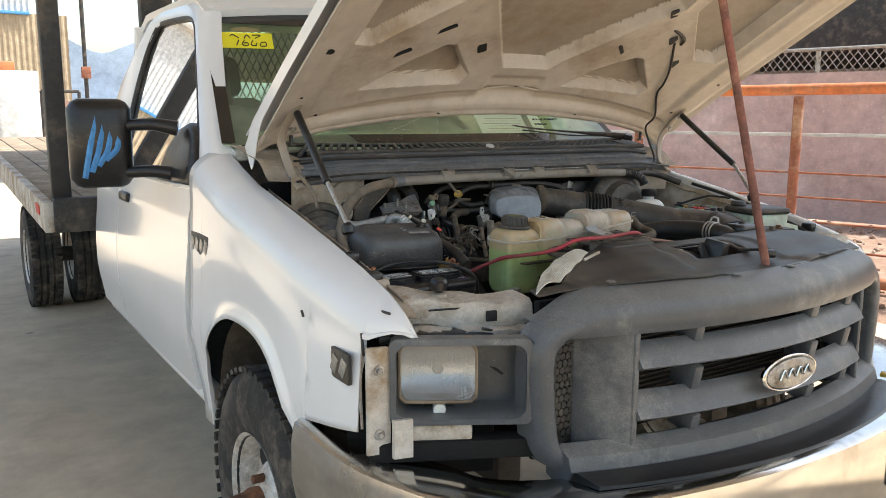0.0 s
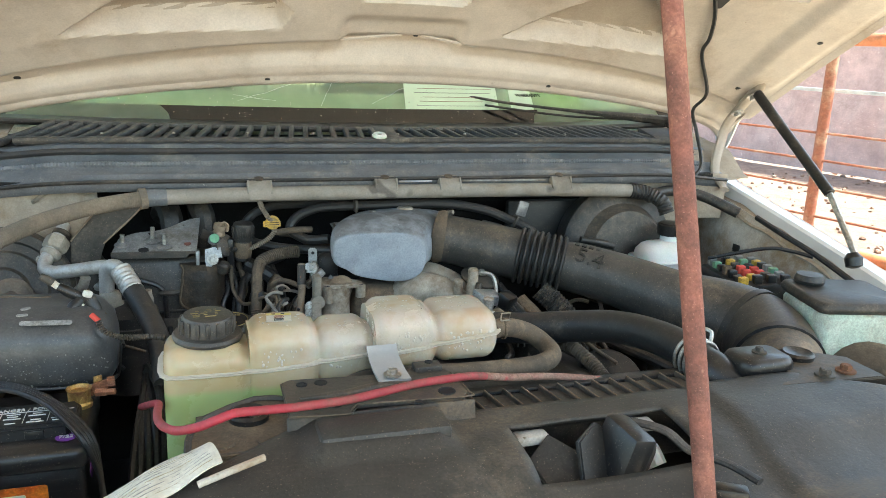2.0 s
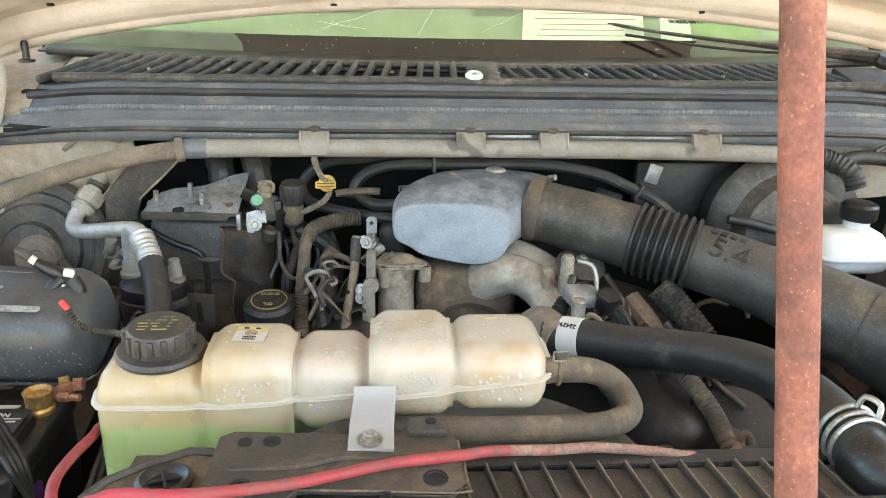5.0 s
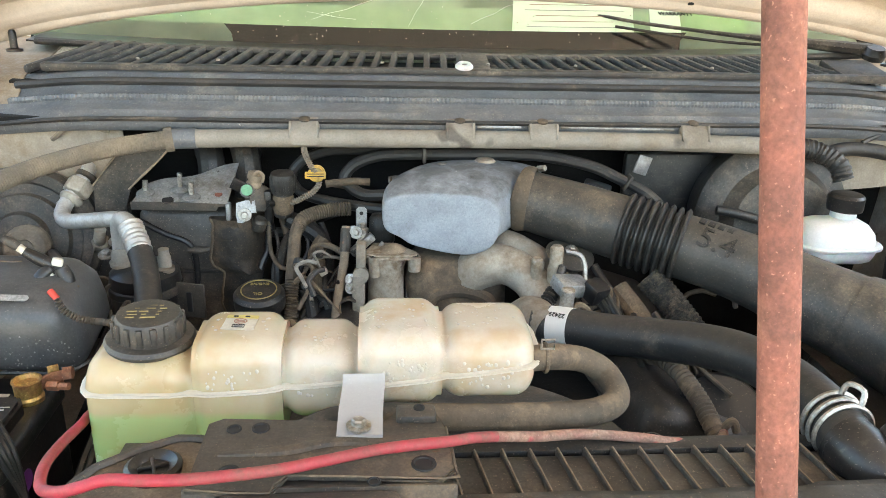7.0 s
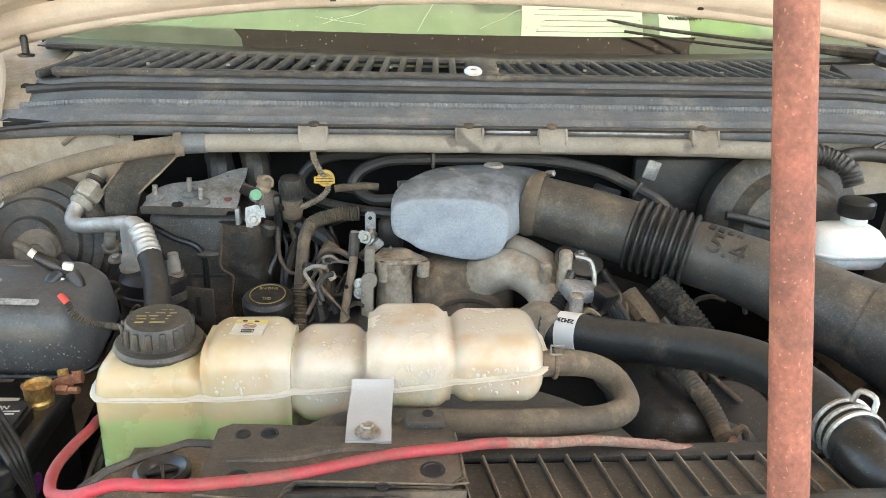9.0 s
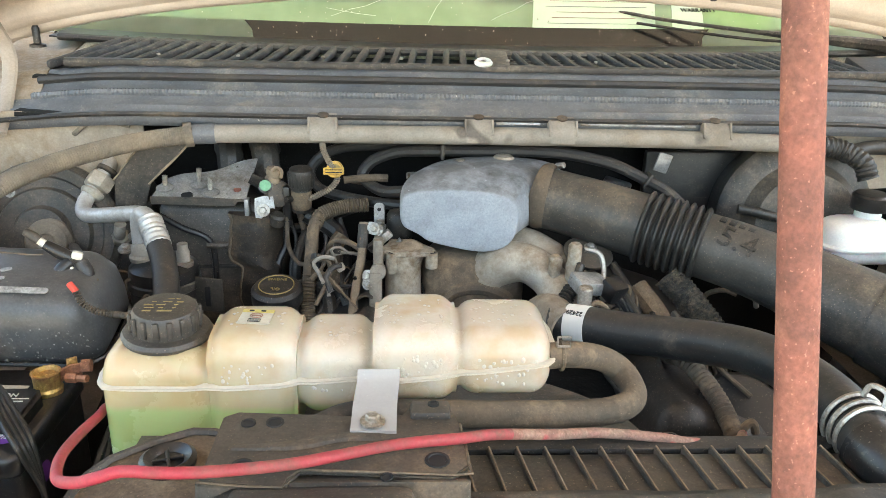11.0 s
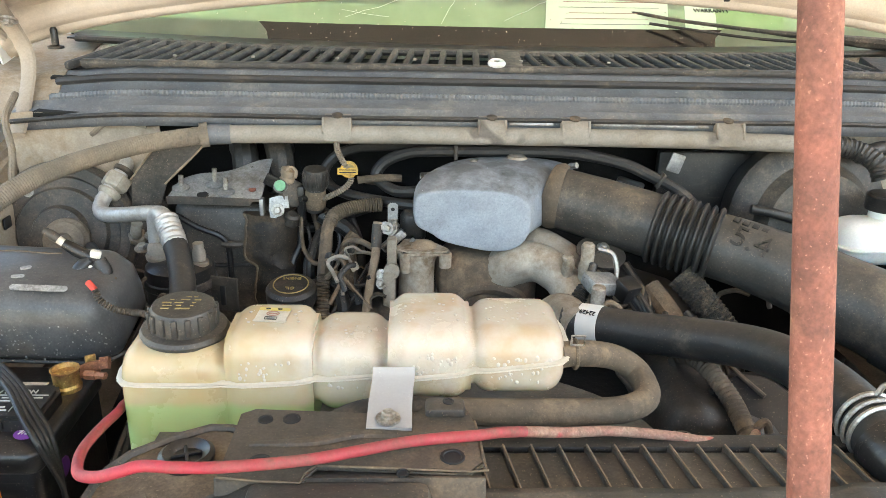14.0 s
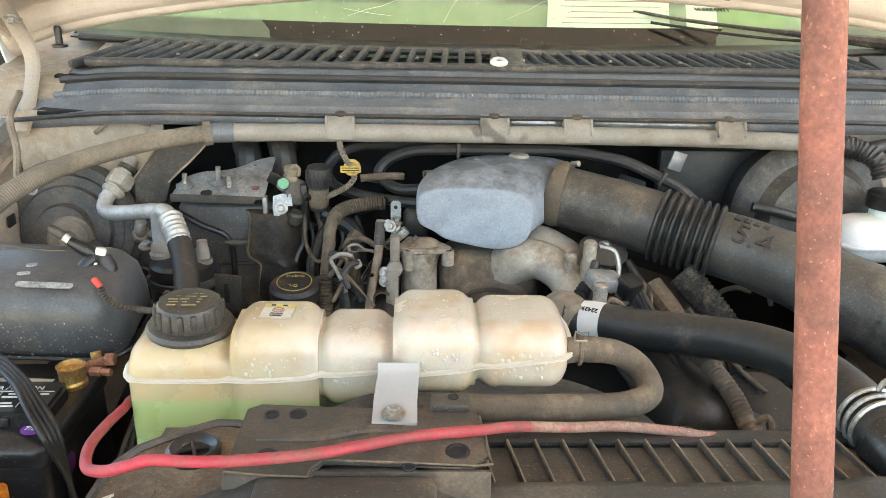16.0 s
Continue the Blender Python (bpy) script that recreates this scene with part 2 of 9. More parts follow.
M_RUST = mat("rusty_pipe", (0.265, 0.092, 0.064), (0.145, 0.060, 0.046), 0.6, scale=15, bump=0.35, fine=120, dust=(0.33, 0.155, 0.11), amount=0.25, spots=(0.40, 0.20, 0.14), spot_scale=38, spot_cut=0.69, grit=0.42)
M_RED = mat("red_cable", (0.42, 0.034, 0.055), (0.36, 0.030, 0.048), 0.42, scale=12, bump=0.06, dust=(0.20, 0.085, 0.07), amount=0.34, up=0.05, grit=0.22)
M_CHROME = mat("chrome", (0.62, 0.615, 0.595), (0.52, 0.51, 0.485), 0.07, 1.0, scale=4, bump=0.02, rough2=0.2, dust=(0.30, 0.26, 0.21), amount=0.12, grit=0.12)
M_TYRE = mat("tyre_rubber", (0.022, 0.021, 0.020), (0.040, 0.037, 0.033), 0.8, scale=14, bump=0.25, dust=(0.15, 0.125, 0.1), amount=0.3)
M_RIM = mat("white_wheel_paint", (0.72, 0.70, 0.66), (0.6, 0.57, 0.52), 0.5, scale=10, bump=0.1, dust=(0.36, 0.28, 0.2), amount=0.3)
M_HUBRUST = mat("rusty_hub", (0.22, 0.09, 0.04), (0.12, 0.06, 0.035), 0.85, scale=22, bump=0.5)
M_YELLOW = mat("yellow_plastic", (0.62, 0.40, 0.05), (0.50, 0.30, 0.04), 0.4, scale=25, bump=0.05, dust=(0.30, 0.20, 0.08), amount=0.2)
M_STICKER = mat("yellow_sticker", (0.88, 0.78, 0.03), (0.85, 0.74, 0.03), 0.5, scale=8, bump=0.0, grit=0.0)
# black of print, also the dark inside holes drawn as flat patches
M_INKHOLE = mat("black_ink_and_hole_shade", (0.012, 0.012, 0.013), None, 0.6, bump=0.0, grit=0.0)
M_WHITEINK = mat("white_print", (0.72, 0.71, 0.68), None, 0.6, bump=0.0, grit=0.0)
M_GREYINK = mat("grey_print", (0.25, 0.25, 0.24), None, 0.6, bump=0.0, grit=0.0)
M_YELINK = mat("yellow_print", (0.33, 0.26, 0.10), (0.24, 0.19, 0.085), 0.6, scale=120, bump=0.0, grit=0.0)
M_REDINK = mat("red_print", (0.6, 0.07, 0.05), None, 0.6, bump=0.0, grit=0.0)
M_FADEDINK = mat("faded_red_print", (0.36, 0.20, 0.15), None, 0.6, bump=0.0, grit=0.0)
# white paper with the green cast of the glass mixed into its colour
M_NOTICE = mat("glass_tinted_paper", (0.56, 0.68, 0.50), (0.52, 0.63, 0.46), 0.7, scale=6, bump=0.05, grit=0.0)
M_DARKCREAM = mat("darker_cream_paint", (0.34, 0.29, 0.235), (0.345, 0.295, 0.24), 0.5, scale=5, bump=0.06, dust=(0.28, 0.21, 0.15), amount=0.2, grit=0.2)
M_PAPER = mat("paper", (0.78, 0.86, 0.72), (0.74, 0.82, 0.68), 0.7, scale=6, bump=0.05, grit=0.0)
M_LABEL = mat("printed_foil_label", (0.74, 0.72, 0.64), (0.62, 0.59, 0.50), 0.4, scale=20, bump=0.1, dust=(0.45, 0.37, 0.27), amount=0.2, grit=0.2)
M_PURPLE = mat("purple_sticker", (0.20, 0.05, 0.33), None, 0.4, bump=0.0, grit=0.0)
M_ORANGE = mat("orange_print", (0.80, 0.26, 0.03), (0.62, 0.05, 0.02), 0.35, scale=14, bump=0.0)
M_AMBER = mat("amber_yellow_print", (0.85, 0.60, 0.06), (0.8, 0.4, 0.03), 0.35, scale=14, bump=0.0)
M_BRASS = mat("brass_terminal", (0.62, 0.43, 0.15), (0.42, 0.22, 0.10), 0.4, 0.8, scale=60, bump=0.2)
M_COPPER = mat("copper_terminal", (0.42, 0.20, 0.11), (0.25, 0.11, 0.07), 0.5, 0.6, scale=50, bump=0.2)
M_GREEN = mat("green_cap", (0.16, 0.38, 0.22), (0.13, 0.31, 0.18), 0.4, scale=30, bump=0.05, dust=(0.25, 0.24, 0.18), amount=0.2, grit=0.2)
M_BLUEINK = mat("blue_paint_marker", (0.06, 0.24, 0.55), (0.08, 0.30, 0.62), 0.5, scale=20, bump=0.05)
M_WHITEPL = mat("white_plastic", (0.74, 0.74, 0.72), (0.66, 0.65, 0.62), 0.4, scale=9, bump=0.05, dust=(0.4, 0.35, 0.28), amount=0.15, sss=0.2, grit=0.12)
M_WASHER = mat("washer_bottle_plastic", (0.52, 0.60, 0.52), (0.44, 0.52, 0.45), 0.45, scale=9, bump=0.06, dust=(0.35, 0.31, 0.25), amount=0.2, up=0.3, sss=0.2)
M_CLIPW = mat("translucent_strap", (0.40, 0.40, 0.405), (0.36, 0.355, 0.35), 0.14, scale=10, bump=0.02, grit=0.05)
M_SEAT = mat("grey_seat_fabric", (0.05, 0.055, 0.055), (0.035, 0.04, 0.04), 0.9, scale=30, bump=0.2)
# pale base colour makes up for daylight missing inside the cab
M_DASH = mat("dashboard_plastic", (0.78, 0.79, 0.74), (0.72, 0.73, 0.68), 0.7, scale=9, bump=0.15)
M_CONCRETE = mat("concrete_floor", (0.62, 0.505, 0.365), (0.54, 0.435, 0.31), 0.7, scale=0.8, bump=0.3, fine=45, dust=(0.24, 0.19, 0.135), amount=0.16, spots=(0.18, 0.135, 0.095), spot_scale=2.2, spot_cut=0.68, grit=0.35)
M_GRAVEL = mat("red_gravel", (0.30, 0.20, 0.15), (0.25, 0.16, 0.115), 0.9, scale=3, bump=0.6, fine=60, dust=(0.4, 0.31, 0.25), amount=0.2, depth=0.02)
M_SCREEN = mat("pink_brown_screen_cloth", (0.55, 0.40, 0.37), (0.50, 0.36, 0.335), 0.6, scale=1.2, bump=0.25, fine=70, dust=(0.62, 0.5, 0.47), amount=0.2, spots=(0.75, 0.66, 0.63), spot_scale=34, spot_cut=0.68, depth=0.02, grit=0.4)
M_ORANGERAIL = mat("orange_painted_pipe", (0.62, 0.20, 0.07), (0.5, 0.15, 0.06), 0.5, scale=5, bump=0.1, dust=(0.42, 0.2, 0.12), amount=0.25)
M_REDPOST = mat("rust_red_steel", (0.30, 0.105, 0.06), (0.22, 0.085, 0.055), 0.7, scale=8, bump=0.3, dust=(0.42, 0.26, 0.18), amount=0.25)
M_WOOD = mat("weathered_deck_plank", (0.30, 0.24, 0.175), (0.22, 0.17, 0.12), 0.85, scale=6, bump=0.4, fine=60, dust=(0.40, 0.34, 0.26), amount=0.25)
M_BLACKSTEEL = mat("black_painted_steel", (0.022, 0.022, 0.024), (0.04, 0.038, 0.036), 0.5, 0.1, scale=8, bump=0.15, dust=(0.15, 0.125, 0.1), amount=0.25)
M_ROOF = mat("roof_sheet_underside", (0.46, 0.45, 0.43), (0.38, 0.37, 0.35), 0.6, scale=1.5, bump=0.05)
M_TANWALL = mat("tan_metal_wall", (0.40, 0.33, 0.235), (0.36, 0.295, 0.21), 0.6, scale=0.6, bump=0.05)
# the blue of distance haze is mixed into the hill's base colour
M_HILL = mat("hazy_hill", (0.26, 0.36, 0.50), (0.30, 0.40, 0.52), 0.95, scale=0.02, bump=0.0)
M_BOXWHITE = mat("white_sheet_metal", (0.55, 0.57, 0.585), (0.47, 0.49, 0.51), 0.5, scale=2, bump=0.05)
M_SCRAP = mat("rusty_scrap", (0.12, 0.07, 0.05), (0.2, 0.12, 0.08), 0.8, scale=5, bump=0.3)
M_CANISTER = mat("weathered_black_canister", (0.046, 0.049, 0.053), (0.075, 0.077, 0.080), 0.22, scale=9, bump=0.06, dust=(0.15, 0.13, 0.11), amount=0.2, up=0.15, grit=0.36)
M_BRNBRKT = mat("brown_dusty_bracket", (0.075, 0.055, 0.038), (0.12, 0.088, 0.056), 0.6, scale=18, bump=0.25, dust=(0.20, 0.15, 0.10), amount=0.35)
M_LINER = mat("wheel_liner_plastic", (0.07, 0.058, 0.046), (0.10, 0.082, 0.064), 0.8, scale=8, bump=0.2, dust=(0.17, 0.14, 0.11), amount=0.35)
M_BEAD = mat("water_bead", (0.56, 0.525, 0.47), (0.48, 0.43, 0.36), 0.10, scale=90, bump=0.0, rough2=0.2, grit=0.0)
M_TORN = mat("sooty_insulation_mat", (0.020, 0.018, 0.016), (0.045, 0.036, 0.026), 0.5, scale=16, bump=0.35, dust=(0.13, 0.090, 0.055), amount=0.3, grit=0.5)
M_AGEDLABEL = mat("aged_label_paper", (0.50, 0.475, 0.41), (0.44, 0.405, 0.33), 0.45, scale=22, bump=0.05, dust=(0.36, 0.29, 0.20), amount=0.2, grit=0.15)
M_AGEDYELLOW = mat("faded_yellow_print", (0.50, 0.41, 0.10), (0.45, 0.36, 0.12), 0.5, scale=40, bump=0.0, grit=0.15)
M_PALESMEAR = mat("thin_pale_smear", (0.36, 0.355, 0.34), (0.22, 0.22, 0.215), 0.5, scale=60, bump=0.1, dust=(0.14, 0.13, 0.12), amount=0.3, grit=0.5)
M_SEAM = mat("pale_tank_seam", (0.50, 0.455, 0.385), (0.45, 0.395, 0.31), 0.25, scale=12, bump=0.04, grit=0.08)
M_REDDIRT = mat("dirt_coated_red_cable", (0.27, 0.115, 0.09), (0.29, 0.18, 0.135), 0.7, scale=30, bump=0.15, dust=(0.30, 0.215, 0.16), amount=0.4, spots=(0.36, 0.06, 0.065), spot_scale=22, spot_cut=0.62)
M_LENS = veiled_glass("lamp_lens", (0.93, 0.94, 0.95), (0.74, 0.75, 0.76), 0.15)
M_GLASS = veiled_glass("green_tinted_glass", (0.66, 0.88, 0.52), (0.80, 0.92, 0.66), 0.30)
M_SIDEGLASS = clear("side_glass", (0.62, 0.70, 0.66))
M_FRIT = mat("black_glass_border", (0.006, 0.007, 0.007), None, 0.12, bump=0.0, coat=0.5, grit=0.0)
# near black, so the shade of deep cavities sits in the base colour
M_CAVITY = mat("cavity_shade_black", (0.004, 0.004, 0.004), (0.009, 0.008, 0.007), 0.8, scale=10, bump=0.2)


def tank_material():
    """Milky plastic, yellowed towards the filler end, with brown stains; the green coolant shows through below its level."""
    m = mat("milky_tank_plastic", (0.53, 0.495, 0.445), (0.49, 0.43, 0.355), 0.14, scale=7, bump=0.03, dust=(0.40, 0.31, 0.19), amount=0.20, sss=0.20, rough2=0.30, grit=0.05)
    n, l = m.node_tree.nodes, m.node_tree.links
    b = n["Principled BSDF"]
    tc, s = n.new("ShaderNodeTexCoord"), n.new("ShaderNodeSeparateXYZ")
    l.new(tc.outputs["Object"], s.inputs[0])

    def noise_at(scale, detail=4.0):
        w = n.new("ShaderNodeTexNoise")
        w.inputs["Scale"].default_value, w.inputs["Detail"].default_value = scale, detail
        l.new(tc.outputs["Object"], w.inputs["Vector"])
        return w.outputs["Fac"]

    def spread(src, jitter, amount, lo, hi, at_lo, at_hi):
        a, r = n.new("ShaderNodeMath"), n.new("ShaderNodeMapRange")
        a.operation = "MULTIPLY_ADD"
        l.new(jitter, a.inputs[0])
        a.inputs[1].default_value = amount
        l.new(src, a.inputs[2])
        r.inputs["From Min"].default_value, r.inputs["From Max"].default_value = lo, hi
        r.inputs["To Min"].default_value, r.inputs["To Max"].default_value = at_lo, at_hi
        l.new(a.outputs[0], r.inputs["Value"])
        return r.outputs["Result"]

    def over(fac, colour):
        x = n.new("ShaderNodeMix")
        x.data_type = "RGBA"
        l.new(fac, x.inputs["Factor"])
        l.new(b.inputs["Base Color"].links[0].from_socket, x.inputs["A"])
        x.inputs["B"].default_value = (*colour, 1)
        l.new(x.outputs["Result"], b.inputs["Base Color"])

    over(spread(s.outputs["X"], noise_at(9), 0.12, -0.27, -0.15, 0.78, 0.0), (0.45, 0.355, 0.20))
    over(spread(noise_at(16, 8.0), noise_at(45), 0.25, 0.64, 0.80, 0.0, 0.50), (0.42, 0.27, 0.12))
    over(spread(s.outputs["Z"], noise_at(30), 0.006, 1.163, 1.171, 0.92, 0.0), (0.24, 0.54, 0.20))
    over(spread(s.outputs["Z"], noise_at(14), 0.02, 1.180, 1.212, 0.50, 0.0), (0.44, 0.37, 0.18))
    return m


M_TANK = tank_material()

# ---- building tools ----
ROOTS = {}


def thing(name, label, category, loc=(0, 0, 0), group="", kind=""):
    ob = new(name)
    ob.location = loc
    ob.empty_display_size = 0.1
    ROOTS[ob.name] = Vector(loc)
    return tagged(ob, label, category, group, kind)


def part(name, bm, material, parent=None, label="", angle=35):
    """Links a bmesh, in world places, as one mesh object under a thing or a part."""
    bmesh.ops.recalc_face_normals(bm, faces=bm.faces)
    me = bpy.data.meshes.new(name)
    base = ROOTS[parent.name] if parent else Vector((0, 0, 0))
    bmesh.ops.translate(bm, verts=bm.verts, vec=-base)
    bm.to_mesh(me)
    bm.free()
    me.materials.append(material)
    for p in me.polygons:
        p.use_smooth = True
    me.set_sharp_from_angle(angle=radians(angle))
    ob = new(name, me)
    ROOTS[ob.name] = base
    if parent:
        ob.parent = parent
    if label:
        tagged(ob, label)
    return ob


def spline(pts, res=6):
    """A smooth line through points."""
    p = [Vector(q) for q in pts]
    if len(p) < 3:
        return p
    out = []
    for i in range(len(p) - 1):
        a = p[i - 1] if i else p[0] * 2 - p[1]
        b, c = p[i], p[i + 1]
        d = p[i + 2] if i + 2 < len(p) else p[-1] * 2 - p[-2]
        for k in range(res):
            t = k / res
            out.append(0.5 * (2 * b + (c - a) * t + (2 * a - 5 * b + 4 * c - d) * t * t + (3 * b - a - 3 * c + d) * t ** 3))
    return out + [p[-1]]


def loft(bm, rings, closed=True, caps=True):
    """Joins rings of points, in order, by quads."""
    vs = [[bm.verts.new(q) for q in r] for r in rings]
    k = len(vs[0])
    for a, b in zip(vs, vs[1:]):
        for i in range(k if closed else k - 1):
            j = (i + 1) % k
            bm.faces.new((a[i], a[j], b[j], b[i]))
    if caps and closed:
        bm.faces.new(list(reversed(vs[0])))
        bm.faces.new(vs[-1])
    return bm


def frames(line):
    """Upright-as-can-be side axes along a line."""
    out = []
    side = None
    for i, p in enumerate(line):
        d = (line[min(i + 1, len(line) - 1)] - line[max(i - 1, 0)]).normalized()
        if side is None:
            side = d.cross(Vector((0, 0, 1)))
            if side.length < 0.1:
                side = Vector((1, 0, 0)) - d * d.x
        side = (side - d * side.dot(d)).normalized()
        out.append((p, side.copy(), side.cross(d)))
    return out


def tube(pts, r, seg=12, res=6, bm=None, ribs=0.0, pitch=0.01, ripple=0.0, flat=1.0):
    """A bent round bar. r: one radius or one a point; ribs: corrugation depth at that pitch; ripple: small unevenness."""
    bm = bm or bmesh.new()
    line = spline(pts, res)
    if ribs:
        fine = [line[0]]
        for a, b in zip(line, line[1:]):
            k = max(1, int((b - a).length / (pitch / 4)))
            fine += [a.lerp(b, (j + 1) / k) for j in range(k)]
        line = fine
    total = [0.0]
    for a, b in zip(line, line[1:]):
        total.append(total[-1] + (b - a).length)
    rings = []
    for s, (p, u, w) in zip(total, frames(line)):
        f = s / total[-1]
        if isinstance(r, (list, tuple)):
            x = f * (len(r) - 1)
            i = min(int(x), len(r) - 2)
            rad = r[i] + (r[i + 1] - r[i]) * (x - i)
        else:
            rad = r
        if ribs:
            rad += ribs * math.sin(2 * math.pi * s / pitch)
        if ripple:
            rad *= 1 + ripple * noise.noise(p * 30)
        rings.append([p + (u * math.cos(a) + w * math.sin(a) * flat) * rad for a in (2 * math.pi * k / seg for k in range(seg))])
    return loft(bm, rings)


def box(c, s, bevel=0.003, rot=(0, 0, 0), bm=None, seg=2):
    """A box with rounded edges, by centre and size."""
    bm = bm or bmesh.new()
    made = bmesh.ops.create_cube(bm, size=1, matrix=pose(*c, *rot) @ Matrix.Diagonal((*s, 1)))["verts"]
    if bevel:
        edges = list({e for v in made for e in v.link_edges})
        bmesh.ops.bevel(bm, geom=edges, offset=min(bevel, min(s) * 0.45), segments=seg, affect="EDGES", profile=0.5)
    return bm


def lathe(profile, at, axis=(0, 0, 1), seg=24, bm=None, caps=True):
    """Turned form: (radius, height) pairs round an axis."""
    bm = bm or bmesh.new()
    q = Vector((0, 0, 1)).rotation_difference(Vector(axis).normalized())
    at = Vector(at)
    rings = []
    for r, h in profile:
        r = max(r, 0.0003)
        rings.append([at + q @ Vector((r * math.cos(a), r * math.sin(a), h)) for a in (2 * math.pi * k / seg for k in range(seg))])
    return loft(bm, rings, caps=caps)


def rod(p0, p1, r, seg=10, bm=None, chamfer=0.0):
    p0, p1 = Vector(p0), Vector(p1)
    h = (p1 - p0).length
    c = chamfer or r * 0.12
    return lathe([(r - c, 0), (r, c), (r, h - c), (r - c, h)], p0, p1 - p0, seg, bm)


def rounded(cx, cy, sx, sy, r, k=5):
    """Corner-rounded rectangle, as 2-D points."""
    out = []
    for qx, qy, a0 in ((1, 1, 0), (-1, 1, 90), (-1, -1, 180), (1, -1, 270)):
        for i in range(k + 1):
            a = radians(a0 + 90 * i / k)
            out.append((cx + qx * (sx / 2 - r) + r * math.cos(a), cy + qy * (sy / 2 - r) + r * math.sin(a)))
    return out


def pillow(cx, cy, sx, sy, z0, z1, r, edge=0.012, top=0.0, bm=None, place=None, belly=0.0, k=6):
    """A moulded container: rounded in plan, with soft edges below and above. place: a matrix for it."""
    rings = []
    steps = [(0, -edge), (0.3, -edge * 0.45), (1, 0)]
    zs = [(z0 + edge * f, d) for f, d in steps] + [((z0 + z1) / 2, belly)] + [(z1 - edge * f, d) for f, d in reversed(steps)]
    for i, (z, d) in enumerate(zs):
        t = (z - z0) / (z1 - z0)
        g = d * 2 - top * t
        rr = max(0.004, min(r + d, (min(sx, sy) + g) / 2 - 0.001))
        ring = [Vector((x, y, z)) for x, y in rounded(cx, cy, sx + g, sy + g, rr, k)]
        rings.append([place @ q for q in ring] if place else ring)
    return loft(bm or bmesh.new(), rings)


def sheet(fn, nu, nv, thick=0.0, bm=None):
    """A surface from fn(u, v) with u, v in 0..1; thick: made a shell by going down its normals."""
    bm = bm or bmesh.new()
    g = [[Vector(fn(i / nu, j / nv)) for j in range(nv + 1)] for i in range(nu + 1)]
    top = [[bm.verts.new(p) for p in row] for row in g]
    for i in range(nu):
        for j in range(nv):
            bm.faces.new((top[i][j], top[i + 1][j], top[i + 1][j + 1], top[i][j + 1]))
    if thick:
        low = []
        for i in range(nu + 1):
            row = []
            for j in range(nv + 1):
                a = g[min(i + 1, nu)][j] - g[max(i - 1, 0)][j]
                b = g[i][min(j + 1, nv)] - g[i][max(j - 1, 0)]
                nrm = a.cross(b)
                row.append(bm.verts.new(g[i][j] - (nrm.normalized() if nrm.length > 1e-9 else Vector((0, 0, 1))) * thick))
            low.append(row)
        for i in range(nu):
            for j in range(nv):
                bm.faces.new((low[i][j], low[i][j + 1], low[i + 1][j + 1], low[i + 1][j]))
        for i in range(nu):
            bm.faces.new((top[i][0], low[i][0], low[i + 1][0], top[i + 1][0]))
            bm.faces.new((top[i][nv], top[i + 1][nv], low[i + 1][nv], low[i][nv]))
        for j in range(nv):
            bm.faces.new((top[0][j], top[0][j + 1], low[0][j + 1], low[0][j]))
            bm.faces.new((top[nu][j], low[nu][j], low[nu][j + 1], top[nu][j + 1]))
    return bm


def plate(poly, thick, place=None, bevel=0.0, bm=None, holes=()):
    """A flat plate cut to an outline in its own x, y, going down from z = 0 by its thickness; place: its matrix."""
    bm = bm or bmesh.new()
    m = place or Matrix()
    a = [bm.verts.new(m @ Vector((x, y, 0))) for x, y in poly]
    b = [bm.verts.new(m @ Vector((x, y, -thick))) for x, y in poly]
    k = len(poly)
    faces = [bm.faces.new(a), bm.faces.new(list(reversed(b)))]
    faces += [bm.faces.new((a[i], b[i], b[(i + 1) % k], a[(i + 1) % k])) for i in range(k)]
    if bevel:
        edges = list({e for e in faces[0].edges})
        bmesh.ops.bevel(bm, geom=edges, offset=bevel, segments=2, affect="EDGES")
    return bm


def band(bm_points, width, thick, up=(0, 0, 1), bm=None, res=6):
    """A flat strap along points."""
    bm = bm or bmesh.new()
    line = spline(bm_points, res)
    rings = []
    for i, p in enumerate(line):
        d = (line[min(i + 1, len(line) - 1)] - line[max(i - 1, 0)]).normalized()
        w = Vector(up).normalized()
        n = d.cross(w).normalized()
        rings.append([p + w * width / 2 + n * thick / 2, p + w * width / 2 - n * thick / 2, p - w * width / 2 - n * thick / 2, p - w * width / 2 + n * thick / 2])
    return loft(bm, rings)


def text_mesh(body, size, place, extrude=0.0006):
    c = bpy.data.curves.new("writing", "FONT")
    c.body, c.size, c.extrude, c.align_x, c.align_y = body, size, extrude, "CENTER", "CENTER"
    ob = bpy.data.objects.new("writing", c)
    me = bpy.data.meshes.new_from_object(ob)
    bpy.data.objects.remove(ob)
    bm = bmesh.new()
    bm.from_mesh(me)
    bmesh.ops.transform(bm, matrix=place, verts=bm.verts)
    return bm


def bolt(at, axis, r=0.006, parent=None, material=None, name="bolt"):
    bm = lathe([(r * 1.7, 0), (r * 1.7, r * 0.35), (r * 1.05, r * 0.4)], at, axis, 16)
    lathe([(r, r * 0.3), (r, r * 1.1), (r * 0.8, r * 1.3)], at, axis, 6, bm)
    return part(name, bm, material or M_STEEL, parent, angle=25)


def axes(origin, x, y):
    """A matrix whose x and y run along the given ways."""
    x = Vector(x).normalized()
    z = x.cross(Vector(y)).normalized()
    y = z.cross(x)
    m = Matrix((x, y, z)).transposed().to_4x4()
    m.translation = origin
    return m


